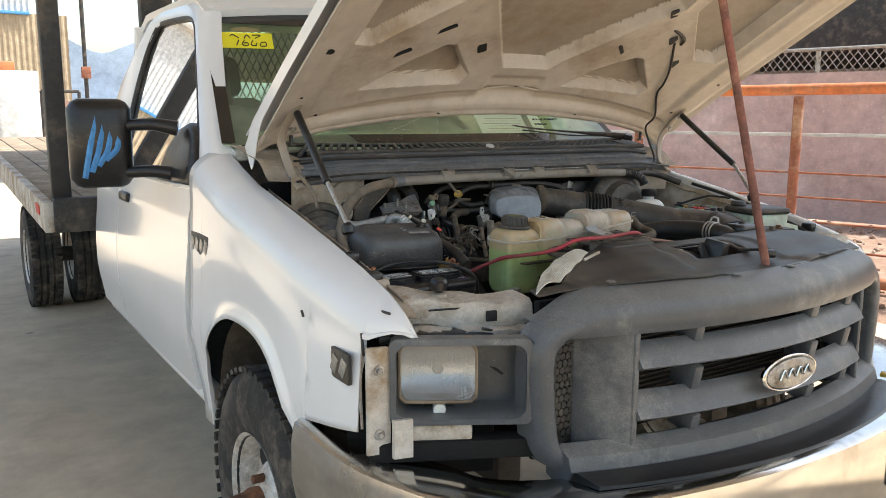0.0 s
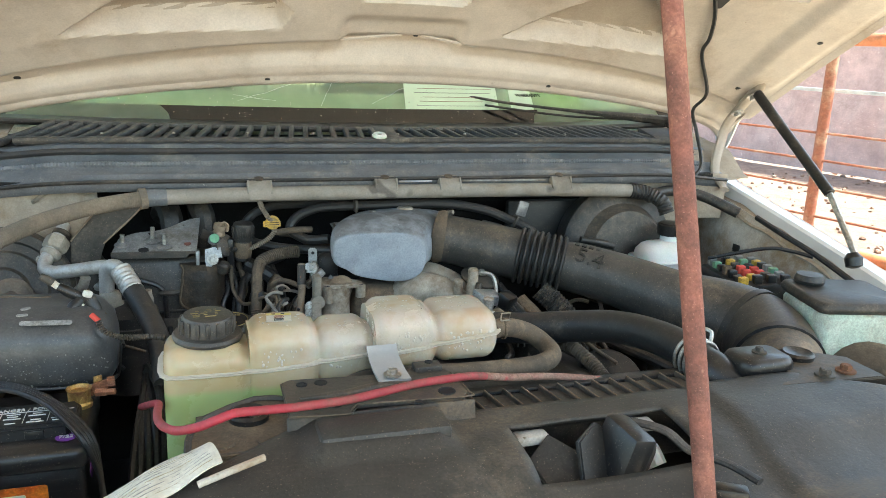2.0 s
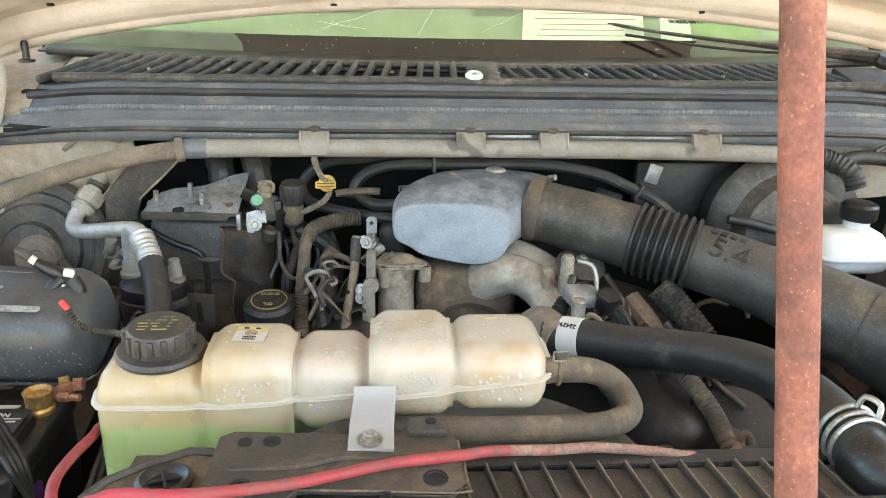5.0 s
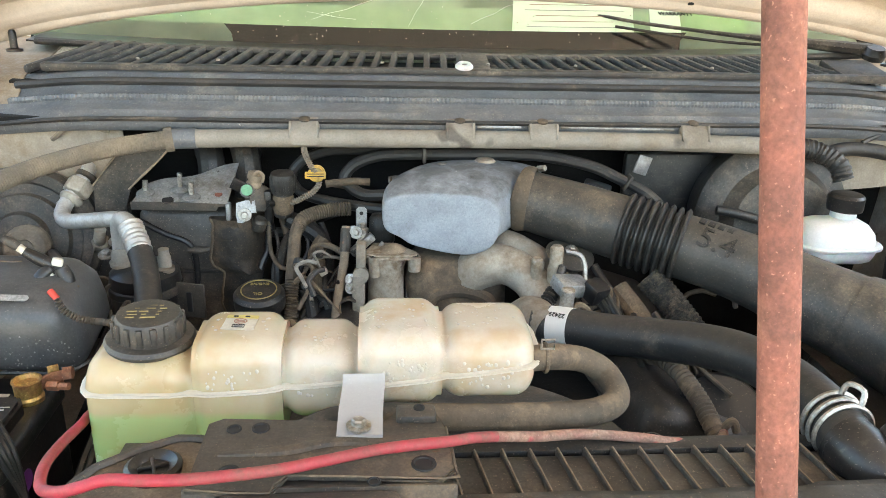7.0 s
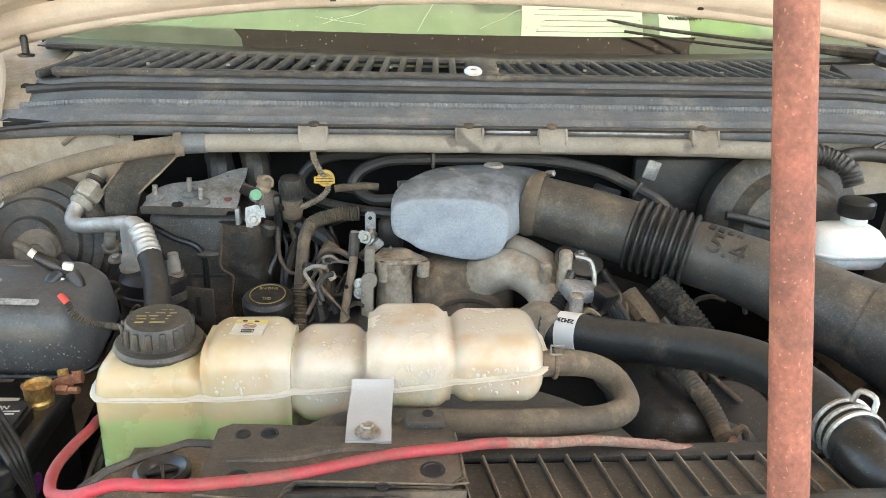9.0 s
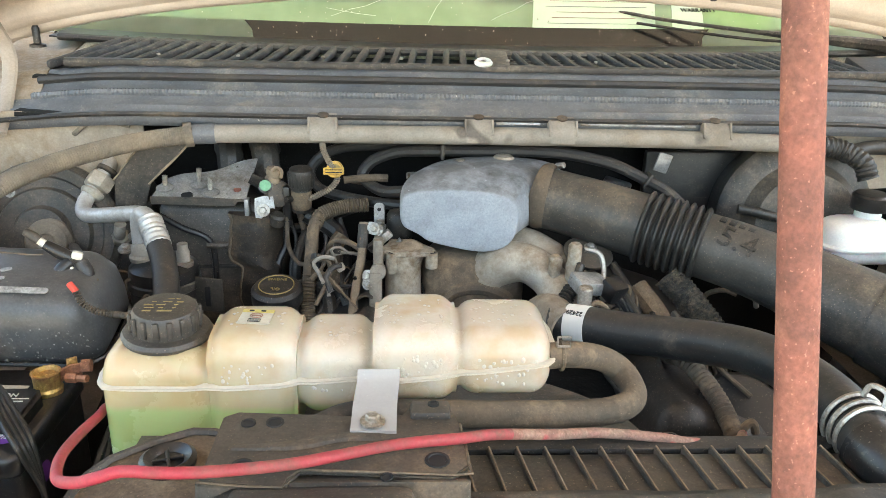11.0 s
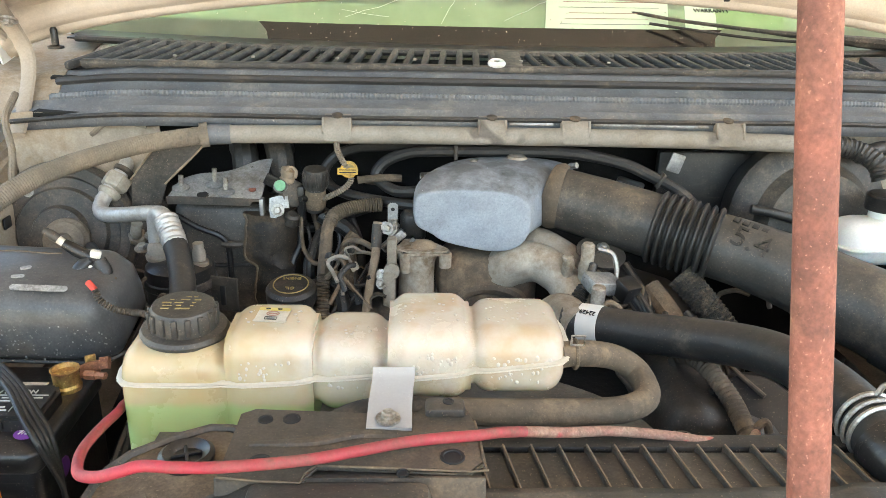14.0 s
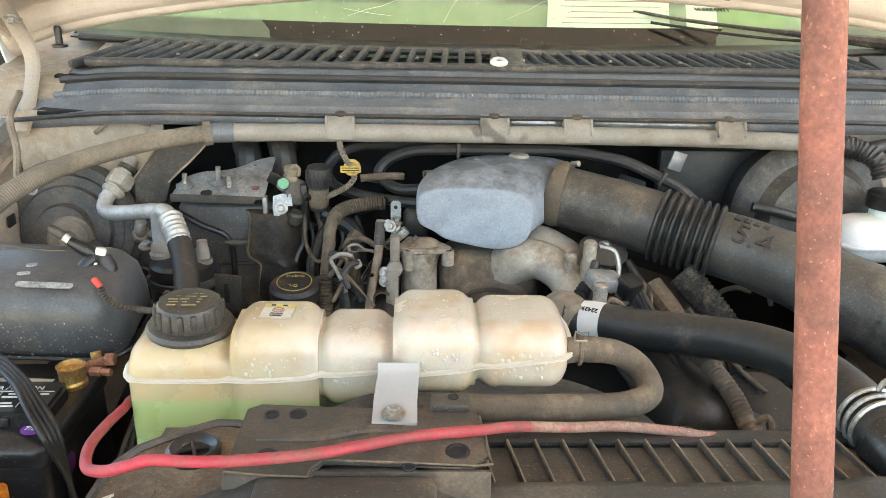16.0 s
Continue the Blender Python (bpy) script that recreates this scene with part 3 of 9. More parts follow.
def lerp_list(pairs, y):
    """Piecewise-linear value at y from (y, value) pairs."""
    if y <= pairs[0][0]:
        return pairs[0][1]
    for (a, va), (b, vb) in zip(pairs, pairs[1:]):
        if y <= b:
            return va + (vb - va) * (y - a) / (b - a)
    return pairs[-1][1]


def smooth(a, b, x):
    t = min(1.0, max(0.0, (x - a) / (b - a)))
    return t * t * (3 - 2 * t)

# ---- setting ----
def ground_sheet():
    bm = bmesh.new()
    xs = [-400, -60, -14, -8, -4, 0, 4.2]
    ys = [-300, -40, -8, 0, 8, 20, 60, 600]
    g = [[bm.verts.new((x, y, 0)) for y in ys] for x in xs]
    for i in range(len(xs) - 1):
        for j in range(len(ys) - 1):
            bm.faces.new((g[i][j], g[i + 1][j], g[i + 1][j + 1], g[i][j + 1]))
    return bm


tagged(part("floor", ground_sheet(), M_CONCRETE), "stained tan concrete slab floor with dusty tyre marks", "floor", kind="structure")
bm = bmesh.new()
g = [[bm.verts.new((x, y, -0.01 + (0.03 if x > 4.21 else 0))) for y in (-300, -20, 0, 10, 40, 600)] for x in (4.2, 4.3, 9, 20, 500)]
for i in range(4):
    for j in range(5):
        bm.faces.new((g[i][j], g[i + 1][j], g[i + 1][j + 1], g[i][j + 1]))
tagged(part("ground", bm, M_GRAVEL), "reddish gravel ground beyond the pipe fence", "ground", kind="structure")

# loose stones beyond the fence
rng = random.Random(4)
bm = bmesh.new()
for _ in range(700):
    x, y, r = rng.uniform(4.3, 9.5), rng.uniform(0, 9), rng.uniform(0.012, 0.045)
    bmesh.ops.create_icosphere(bm, subdivisions=1, radius=r, matrix=pose(x, y, 0.02 + r * 0.3, rng.uniform(0, 90), 0, rng.uniform(0, 360)) @ Matrix.Diagonal((1, rng.uniform(0.6, 1), rng.uniform(0.5, 0.8), 1)))
tagged(part("gravel_stones", bm, M_GRAVEL), "loose reddish gravel stones", "gravel", kind="stuff")

# roof over the truck, on steel posts: out of view, added to block direct sun
bm = sheet(lambda u, v: (-3.4 + 7.8 * u, -4.0 + 10.5 * v, 4.6 + 0.35 * u + 0.018 * math.cos(u * 7.8 / 0.15 * math.pi)), 160, 2, 0.02)
tagged(part("ceiling", bm, M_ROOF), "unseen grey corrugated shed roof added to keep sun off", "ceiling", kind="structure")
for i, (x, y) in enumerate(((-3.2, -3.6), (4.1, -3.6), (-3.2, 6.3), (4.1, 6.3))):
    tagged(part("shed_post", box((x, y, 2.3), (0.2, 0.2, 4.6), 0.01), M_BLACKSTEEL), "unseen dark steel post under the added shed roof", "post", "shed posts", kind="structure")

# pipe fence on the open side
fence = thing("pipe_fence", "rust-red pipe fence with orange top rail and thin cables", "fence", (4.6, 3.0, 0))


def fence_x(y):
    return 5.35 - 0.28 * (y - 2.0)


for y in (-2.6, -1.1, 0.4, 1.9, 3.42, 4.93, 6.45, 7.95):
    x = fence_x(y)
    part("post", rod((x, y, -0.02), (x, y, 1.70), 0.045, 14), M_REDPOST, fence)
ya, yb = -4.0, 9.0
part("top_rail", rod((fence_x(ya), ya, 1.76), (fence_x(yb), yb, 1.76), 0.05, 14), M_ORANGERAIL, fence, "orange painted pipe rail")
# white sheet-metal colour paints the sun on this rail
part("flat_rail", box(((fence_x(ya) + fence_x(yb)) / 2 + 0.05, (ya + yb) / 2, 1.36), (0.02, 13.45, 0.03), 0.004, (0, 0, 15.6)), M_BOXWHITE, fence, "flat rail coloured white for its sunlit top")
for k, z in enumerate((1.02, 0.80, 0.58, 0.34)):
    part("cable_rail", rod((fence_x(ya), ya, z), (fence_x(yb), yb, z), 0.011, 8), M_REDPOST, fence)
part("lower_rail", rod((fence_x(ya) - 0.1, ya, 0.11), (fence_x(yb) - 0.1, yb, 0.11), 0.05, 12), M_ORANGERAIL, fence, "orange pipe lying low")

# cloth-screened chain-link fence behind it
screen = thing("screen_fence", "chain-link fence covered with pinkish brown screen cloth", "fence", (9, 5, 0))


def screen_at(s, z):
    y = -6 + 24 * s
    x = 10.2 - 0.28 * (y - 2.0)
    w = 0.05 * math.sin(s * 55) + 0.025 * math.sin(s * 140 + z * 3)
    return (x + w * (0.4 + 0.3 * math.sin(z * 5)), y, z)


part("screen_cloth", sheet(lambda u, v: screen_at(u, 0.05 + 2.1 * v), 300, 10, 0.01), M_SCREEN, screen, "pinkish brown woven screen cloth, sagging in folds")
for k in range(9):
    x, y, _ = screen_at(k / 8, 0)
    part("post", rod((x + 0.1, y, -0.01), (x + 0.1, y, 2.5), 0.035, 10), M_STEEL, screen)
bm = bmesh.new()
for k in range(230):
    s = k / 230
    for d in (-1, 1):
        a, b = Vector(screen_at(s, 2.15)), Vector(screen_at(min(1, max(0, s + d * 0.0095)), 2.45))
        rod((a.x + 0.08, a.y, a.z), (b.x + 0.08, b.y, b.z), 0.006, 4, bm)
part("chain_link", bm, M_STEEL, screen, "bare chain-link strip above the cloth")
bm = rod((10.2 - 0.28 * -8 + 0.08, -6, 2.48), (10.2 - 0.28 * 16 + 0.08, 18, 2.48), 0.025, 8)
part("top_tube", bm, M_STEEL, screen)

# far dark shed behind the screen fence
shed = thing("far_shed", "dark metal shed roof beyond the screened fence", "shed", (24, 12, 0))
part("roof", box((26, 14, 4.4), (14, 60, 2.2), 0.05, (0, 0, 15)), M_BLACKSTEEL, shed)
part("wall", box((30, 15, 1.7), (5, 58, 3.4), 0.05, (0, 0, 15)), M_TANWALL, shed)

# yard beyond the flatbed
yard = thing("warehouse", "tan and white corrugated metal warehouse across the yard", "building", (-12, 42, 0))


def ribbed(x0, x1, y, z0, z1):
    """Ribbed sheet-metal wall."""
    k = int((x1 - x0) / 0.25) * 4
    return sheet(lambda u, v: (x0 + (x1 - x0) * u, y - (0.05 if int(u * k + 0.5) % 4 < 2 else 0.0), z0 + (z1 - z0) * v), k, 1)


part("body", box((-5.8, 46.0, 3.08), (20.3, 7.7, 6.14), 0.02), M_TANWALL, yard)
part("upper_body", box((-6.6, 46.2, 8.58), (18.7, 7.7, 4.8), 0.02), M_BOXWHITE, yard)
part("wall", ribbed(-16, 4.4, 42, 0.0, 6.2), M_TANWALL, yard, "tan ribbed metal wall")
part("upper_wall", ribbed(-16, 2.8, 42.1, 6.2, 11), M_BOXWHITE, yard, "white ribbed upper wall")
part("gutter", box((-6.6, 41.9, 6.2), (18.8, 0.3, 0.14), 0.02), M_BLUEINK, yard, "blue trim line")
part("roof", box((-6.6, 47, 11.1), (19, 11, 0.3), 0.05), M_ROOF, yard)
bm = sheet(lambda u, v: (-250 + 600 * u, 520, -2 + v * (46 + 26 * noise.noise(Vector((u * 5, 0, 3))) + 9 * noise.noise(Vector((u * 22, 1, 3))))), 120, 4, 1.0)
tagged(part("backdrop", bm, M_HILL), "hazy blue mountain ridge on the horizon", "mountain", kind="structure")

pole = thing("light_pole", "tall dark steel yard light pole with a lamp head", "light pole", (3.2, 30, 0))
part("pole", rod((3.2, 30, 0), (3.2, 30, 8.0), 0.07, 10), M_BLACKSTEEL, pole)
part("arm", rod((2.4, 30, 7.7), (4.0, 30, 7.8), 0.04, 8), M_BLACKSTEEL, pole)
for x in (2.4, 4.0):
    part("lamp_head", box((x, 30, 7.8), (0.5, 0.35, 0.18), 0.04), M_STEEL, pole)
part("junction_box", box((3.2, 29.9, 3.0), (0.3, 0.2, 0.4), 0.02), M_REDPOST, pole)

cab = thing("white_cabinet", "white sheet-metal cabinet standing in the yard", "cabinet", (0.1, 20, 0))
part("body", box((0.1, 20, 1.25), (0.9, 1.0, 2.5), 0.02), M_BOXWHITE, cab)
part("door", box((0.1, 19.49, 1.3), (0.75, 0.03, 2.2), 0.01), M_BOXWHITE, cab)
part("orange_lid", box((-0.2, 20, 2.6), (0.6, 0.8, 0.2), 0.03), M_ORANGERAIL, cab, "orange box on top")
frame_ob = thing("steel_frame", "dark open steel frame standing in the yard", "frame", (1.2, 21, 0))
for x in (0.75, 1.6):
    part("leg", rod((x, 21, 0), (x, 21, 2.1), 0.04, 8), M_BLACKSTEEL, frame_ob)
part("bar", rod((0.75, 21, 2.1), (1.6, 21, 2.1), 0.04, 8), M_BLACKSTEEL, frame_ob)
rng = random.Random(9)
for k in range(9):
    x, y = 0.4 + 0.5 * k + rng.uniform(-0.2, 0.2), 24 + rng.uniform(-2, 2)
    bm = bmesh.new()
    for _ in range(14):
        a = (x + rng.uniform(-0.4, 0.4), y + rng.uniform(-0.4, 0.4), rng.uniform(0.3, 1.6))
        box(a, (rng.uniform(0.3, 0.7), rng.uniform(0.2, 0.5), rng.uniform(0.2, 0.8)), 0.02, (rng.uniform(-30, 30), rng.uniform(-30, 30), rng.uniform(0, 180)), bm)
    box((x, y, 0.7), (0.7, 0.6, 1.4), 0.02, bm=bm)
    tagged(part("scrap_pile", bm, M_SCRAP), "pile of rusty scrap metal on the yard", "scrap", "scrap piles in the yard")

# ---- truck ----
truck = thing("flatbed_truck", "white flatbed work truck with raised hood and worn dusty engine bay", "truck", (0, 1.2, 0))
TOP = [(0.395, 1.055), (0.415, 1.074), (0.44, 1.092), (0.51, 1.126), (0.63, 1.158), (0.80, 1.197), (1.0, 1.240), (1.3, 1.300), (1.45, 1.345), (1.63, 1.405)]
OUT = [(0.395, 0.853), (0.41, 0.876), (0.44, 0.910), (0.476, 0.932), (0.55, 0.949), (0.8, 0.974), (1.6, 0.985), (3.2, 0.985)]
INNER = 0.845


def arch(y):
    d = abs(y - 1.09) / 0.395
    return 0.42 + 0.525 * max(0.0, 1 - d ** 2.5) ** (1 / 2.5) if d < 1 else 0


def fender(sign):
    """Wing panel: side, wheel arch with a rolled lip, soft shoulder and a nose that overhangs the lamp."""
    stations = []
    ys = [0.395, 0.405, 0.42, 0.44, 0.46, 0.475, 0.477, 0.50, 0.54, 0.58, 0.62, 0.66, 0.69] + [1.09 - 0.395 * math.cos(math.pi * k / 28) for k in range(29)] + [1.487, 1.52, 1.56, 1.60]
    for y in ys:
        zt, xo = lerp_list(TOP, y), lerp_list(OUT, y)
        nose = y < 0.4765
        low = zt - 0.062 * smooth(0.395, 0.476, y) - 0.004 if nose else 0.835 - 0.16 * (y - 0.477) if y < 0.695 else 0.50
        low = max(low, arch(y))
        drop = min(0.085, (zt - low) * 0.8)
        s = []
        for k in range(15):
            t = k / 14
            z = low + (zt - drop - low) * t
            x = xo - 0.030 * smooth(0.80, 0.52, z) + 0.010 * smooth(0.76, 0.80, z) * smooth(1.0, 0.82, z) - 0.012 * smooth(0.6, 1.0, t)
            near = z - arch(y)
            lip = 0.014 * smooth(0.040, 0.004, near) if arch(y) > 0.5 else 0
            s.append((sign * (x + lip), y, z))
        xs = xo - 0.012
        for k in range(1, 10):
            a = radians(90 * k / 9)
            s.append((sign * (INNER + 0.006 + (xs - INNER - 0.006) * math.cos(a)), y, zt - drop + (drop + 0.004) * math.sin(a)))
        s.append((sign * INNER, y, zt))
        s.append((sign * (INNER - 0.003), y, zt - (0.022 if not nose else 0.004)))
        s.append((sign * (INNER - 0.005), y, zt - (0.06 if not nose else 0.007)))
        stations.append(s)
    return loft(bmesh.new(), stations, closed=False)


for sign, word in ((-1, "left"), (1, "right")):
    f = part("front_fender", fender(sign), M_WHITE, truck, "glossy white front fender with chips and a wheel arch")
    sol = f.modifiers.new("thickness", "SOLIDIFY")
    sol.thickness, sol.offset = 0.004, 0
    liner = bmesh.new()
    rings = []
    for k in range(17):
        y = 1.09 - 0.39 * math.cos(math.pi * k / 16)
        z = max(arch(y), 0.43) - 0.003
        rings.append([(sign * 0.945, y, z), (sign * 0.6, y, z)])
    loft(liner, rings, closed=False)
    part("wheel_liner", liner, M_LINER, truck, "dusty black wheel arch liner")
    part("front_edge", tube([(sign * 0.931, 0.478, 0.84), (sign * 0.934, 0.477, 0.93), (sign * 0.930, 0.476, 1.04)], 0.0035, 6), M_WHITEDIRTY, f)

# dents and chips of the fender
for x, y, z, rot, ln in ((-0.884, 0.453, 1.098, (0, 40, 10), 0.030), (-0.9705, 0.70, 1.055, (50, 0, 0), 0.018), (-0.9305, 0.472, 1.030, (80, 0, 0), 0.05)):
    part("paint_chip", box((x, y, z), (0.006, ln, 0.006), 0.002, rot), M_BRKT, truck, "bare scraped chip in the paint")


def badge(y0, y1, z0, z1, x, marks):
    ob = part("badge", box((x, (y0 + y1) / 2, (z0 + z1) / 2), (0.012, y1 - y0, z1 - z0), 0.004), M_BRKT, truck, "dark grey raised emblem")
    k = marks
    for i in range(k):
        y = y0 + (y1 - y0) * (i + 0.5) / k
        part("raised_mark", box((x - 0.007, y, (z0 + z1) / 2), (0.004, (y1 - y0) / k * 0.62, (z1 - z0) * 0.6), 0.0015, (25, 0, 0)), M_STEEL, ob)


badge(1.40, 1.585, 1.075, 1.145, -0.976, 4)
badge(0.495, 0.58, 0.935, 1.005, -0.950, 2)


# cab: sides, pillars, roof, glass
def glass_y(x, z):
    return 1.46 + 0.178 * x * x + (z - 1.42) * 1.1


def side_x(z):
    return 0.985 - 0.035 * smooth(0.82, 0.52, z) - 0.02 * smooth(0.9, 1.15, z) - 0.035 * smooth(1.15, 1.30, z)


for sign in (-1, 1):
    def door_fn(u, v, s=sign):
        z = 0.60 + 0.675 * v
        return (s * side_x(z), 1.612 + 1.12 * u, z)

    door = part("door", sheet(door_fn, 10, 24, 0.02 * -sign), M_WHITE, truck, "white cab door")

    def quarter_fn(u, v, s=sign):
        z = 0.60 + 0.675 * v
        return (s * side_x(z), 2.742 + 0.52 * u, z)

    part("cab_side", sheet(quarter_fn, 4, 24, 0.02 * -sign), M_WHITE, truck)
    part("rocker_panel", box((sign * 0.925, 2.42, 0.575), (0.06, 1.66, 0.07), 0.02), M_WHITE, truck)

    # upper frame of the cab: pillars and roof rail in one pressing round the window opening
    hole = [(1.60, 1.292), (1.635, 1.36), (1.765, 1.52), (2.0, 1.763), (2.075, 1.835), (2.15, 1.872), (2.28, 1.888), (2.62, 1.902), (2.72, 1.885), (2.80, 1.80), (2.84, 1.69), (2.85, 1.55), (2.83, 1.42), (2.81, 1.292), (2.4, 1.286), (1.95, 1.286)]
    rim = [(0.945, 1.50, 1.268), (0.875, 1.56, 1.385), (0.832, 1.745, 1.58), (0.775, 1.95, 1.80), (0.752, 2.015, 1.875), (0.742, 2.09, 1.94), (0.738, 2.30, 1.972), (0.738, 2.69, 1.985), (0.765, 2.93, 1.93), (0.81, 3.10, 1.79), (0.85, 3.22, 1.66), (0.90, 3.255, 1.50), (0.94, 3.262, 1.38), (0.962, 3.262, 1.268), (0.966, 2.5, 1.266), (0.966, 1.95, 1.266)]

    def lean(z):
        return 0.955 - 0.28 * (z - 1.28)

    face_in = [Vector((sign * (lean(z) + 0.004), y, z)) for y, z in hole]
    face_out = [Vector((sign * x, y, z)) for x, y, z in rim]
    swell = [a.lerp(b, 0.5) + Vector((sign * 0.014, 0, 0.004)) for a, b in zip(face_in, face_out)]
    step = Vector((-sign * 0.035, 0, 0))
    upper = bmesh.new()
    loft(upper, [[p + step for p in face_in], face_in, [a.lerp(b, 0.15) + Vector((sign * 0.006, 0, 0)) for a, b in zip(face_in, face_out)], swell, [a.lerp(b, 0.85) + Vector((sign * 0.006, 0, 0.002)) for a, b in zip(face_in, face_out)], face_out, [p + step for p in face_out]], caps=False)
    part("cab_frame", upper, M_WHITE, truck, "white cab frame round the side window", 50)
    pane = bmesh.new()
    pane.faces.new([pane.verts.new(p + step * 0.5) for p in face_in])
    part("side_window", pane, M_SIDEGLASS, truck, "clear side window with a black seal").visible_shadow = False
    part("window_seal", tube([p + step * 0.25 for p in face_in] + [face_in[0] + step * 0.25], 0.011, 8, 3), M_RUBBER, truck)
    part("pillar_seam", tube([face_in[1].lerp(face_out[1], 0.62) + Vector((sign * 0.006, 0, 0)), Vector((sign * 0.945, 1.60, 1.33)), Vector((sign * 0.968, 1.606, 1.27))], 0.0022, 6), M_INKHOLE, truck)


def roof_fn(u, v):
    x = -0.775 + 1.55 * u
    q = (x / 0.775) ** 2
    return (x, 1.985 + 0.05 * q + 1.05 * v, 2.012 - 0.045 * q - 0.075 * smooth(0.14, 0, v) - 0.05 * smooth(0.85, 1, v))


part("roof", sheet(roof_fn, 20, 16, 0.03), M_WHITE, truck)
part("back_wall", box((0, 3.23, 0.95), (1.88, 0.04, 0.72), 0.01), M_WHITE, truck)
for x in (-0.62, 0.62):
    part("back_pillar", box((x * 1.12, 3.13, 1.60), (0.22, 0.04, 0.66), 0.01, (12, 0, 0)), M_WHITE, truck)
part("windshield", sheet(lambda u, v: (-0.87 + 1.74 * u + (0.5 - u) * 0.22 * v, glass_y(-0.80 + 1.6 * u, 1.415 + 0.495 * v), 1.415 + 0.495 * v), 24, 14), M_GLASS, truck, "green tinted windshield, lightly scratched, dust film brightened with painted-in light").visible_shadow = False
part("glass_border", sheet(lambda u, v: (-0.81 + 1.62 * u, glass_y(-0.81 + 1.62 * u, 1.41 + 0.036 * v) - 0.004, 1.411 + 0.036 * v), 24, 2, 0.002), M_FRIT, truck, "black band along the foot of the glass")
for s in (-1, 1):
    part("glass_border", sheet(lambda u, v, s=s: (s * (0.815 - 0.100 * v + 0.06 * u), glass_y(0.79, 1.42 + 0.46 * v) - 0.004, 1.42 + 0.46 * v), 2, 12, 0.002), M_FRIT, truck)
part("glass_border", sheet(lambda u, v: (-0.75 + 1.5 * u, glass_y(-0.75 + 1.5 * u, 1.85 + 0.05 * v) - 0.004, 1.85 + 0.05 * v), 20, 2, 0.002), M_FRIT, truck)
part("dashboard", sheet(lambda u, v: (-0.84 + 1.68 * u, 1.54 + 0.75 * v, 1.395 + 0.05 * math.sin(v * 2.6) - 0.35 * smooth(0.8, 1.0, v)), 16, 16, 0.03), M_DASH, truck, "grey dashboard top, coloured pale to stand for cab daylight")
part("cab_floor", box((0, 2.35, 0.6), (1.8, 1.5, 0.06), 0.01), M_SEAT, truck)
for x in (-0.47, 0.40):
    seat = part("seat", pillow(x, 2.62, 0.58, 0.5, 0.78, 1.0, 0.08, 0.03), M_SEAT, truck, "dark grey cloth bench seat")
    part("backrest", pillow(0, 0, 0.56, 0.17, 0, 0.66, 0.06, 0.05, 0.05, place=pose(x, 2.84, 0.95, -12)), M_SEAT, seat)
    part("headrest", pillow(0, 0, 0.28, 0.12, 0, 0.2, 0.05, 0.04, 0.02, place=pose(x, 2.97, 1.60, -8)), M_SEAT, seat)
wheel = part("steering_wheel", tube([(0.42 + 0.19 * math.cos(a), 2.22 + 0.11 * math.sin(a), 1.36 + 0.15 * math.sin(a)) for a in (2 * math.pi * k / 16 for k in range(17))], 0.016, 10, 3), M_DARK, truck)

# tow mirror
mirror = part("tow_mirror", pillow(0, 0, 0.205, 0.12, 0, 0.30, 0.05, 0.035, 0.0, place=pose(-1.172, 1.97, 1.265, 4, 0, -8)), M_DARK, truck, "black folding tow mirror with blue marker scribble")
for z, r in ((1.475, 0.021), (1.315, 0.021)):
    part("arm", tube([(-0.945, 1.83, z - 0.01), (-1.02, 1.86, z + 0.004), (-1.10, 1.92, z)], [r * 1.25, r, r * 0.95], 12), M_DARK, mirror)
SAIL = [(1.585, 1.283), (1.615, 1.350), (1.70, 1.455), (1.80, 1.485), (1.90, 1.465), (2.00, 1.395), (2.06, 1.283)]
part("sail_mount", loft(bmesh.new(), [[(-(0.955 - 0.28 * (z - 1.28)) - d, 1.80 + (y - 1.80) * g, 1.37 + (z - 1.37) * g) for y, z in SAIL] for d, g in ((-0.02, 1.0), (0.012, 1.0), (0.022, 0.93), (0.028, 0.75))]), M_DARK, mirror, "black plastic mirror mount", 50)
bm = bmesh.new()
for k in range(4):
    tube([(-1.235 + 0.022 * k, 1.915 - 0.004 * k, 1.30 + 0.02 * k), (-1.215 + 0.028 * k, 1.908 - 0.004 * k, 1.40), (-1.19 + 0.02 * k, 1.905, 1.52 - 0.02 * k)], 0.0105, 6, bm=bm)
part("marker_scrawl", bm, M_BLUEINK, mirror, "blue paint-marker scribble")
part("door_handle", box((-0.985, 2.58, 1.17), (0.03, 0.16, 0.04), 0.012), M_DARK, truck)


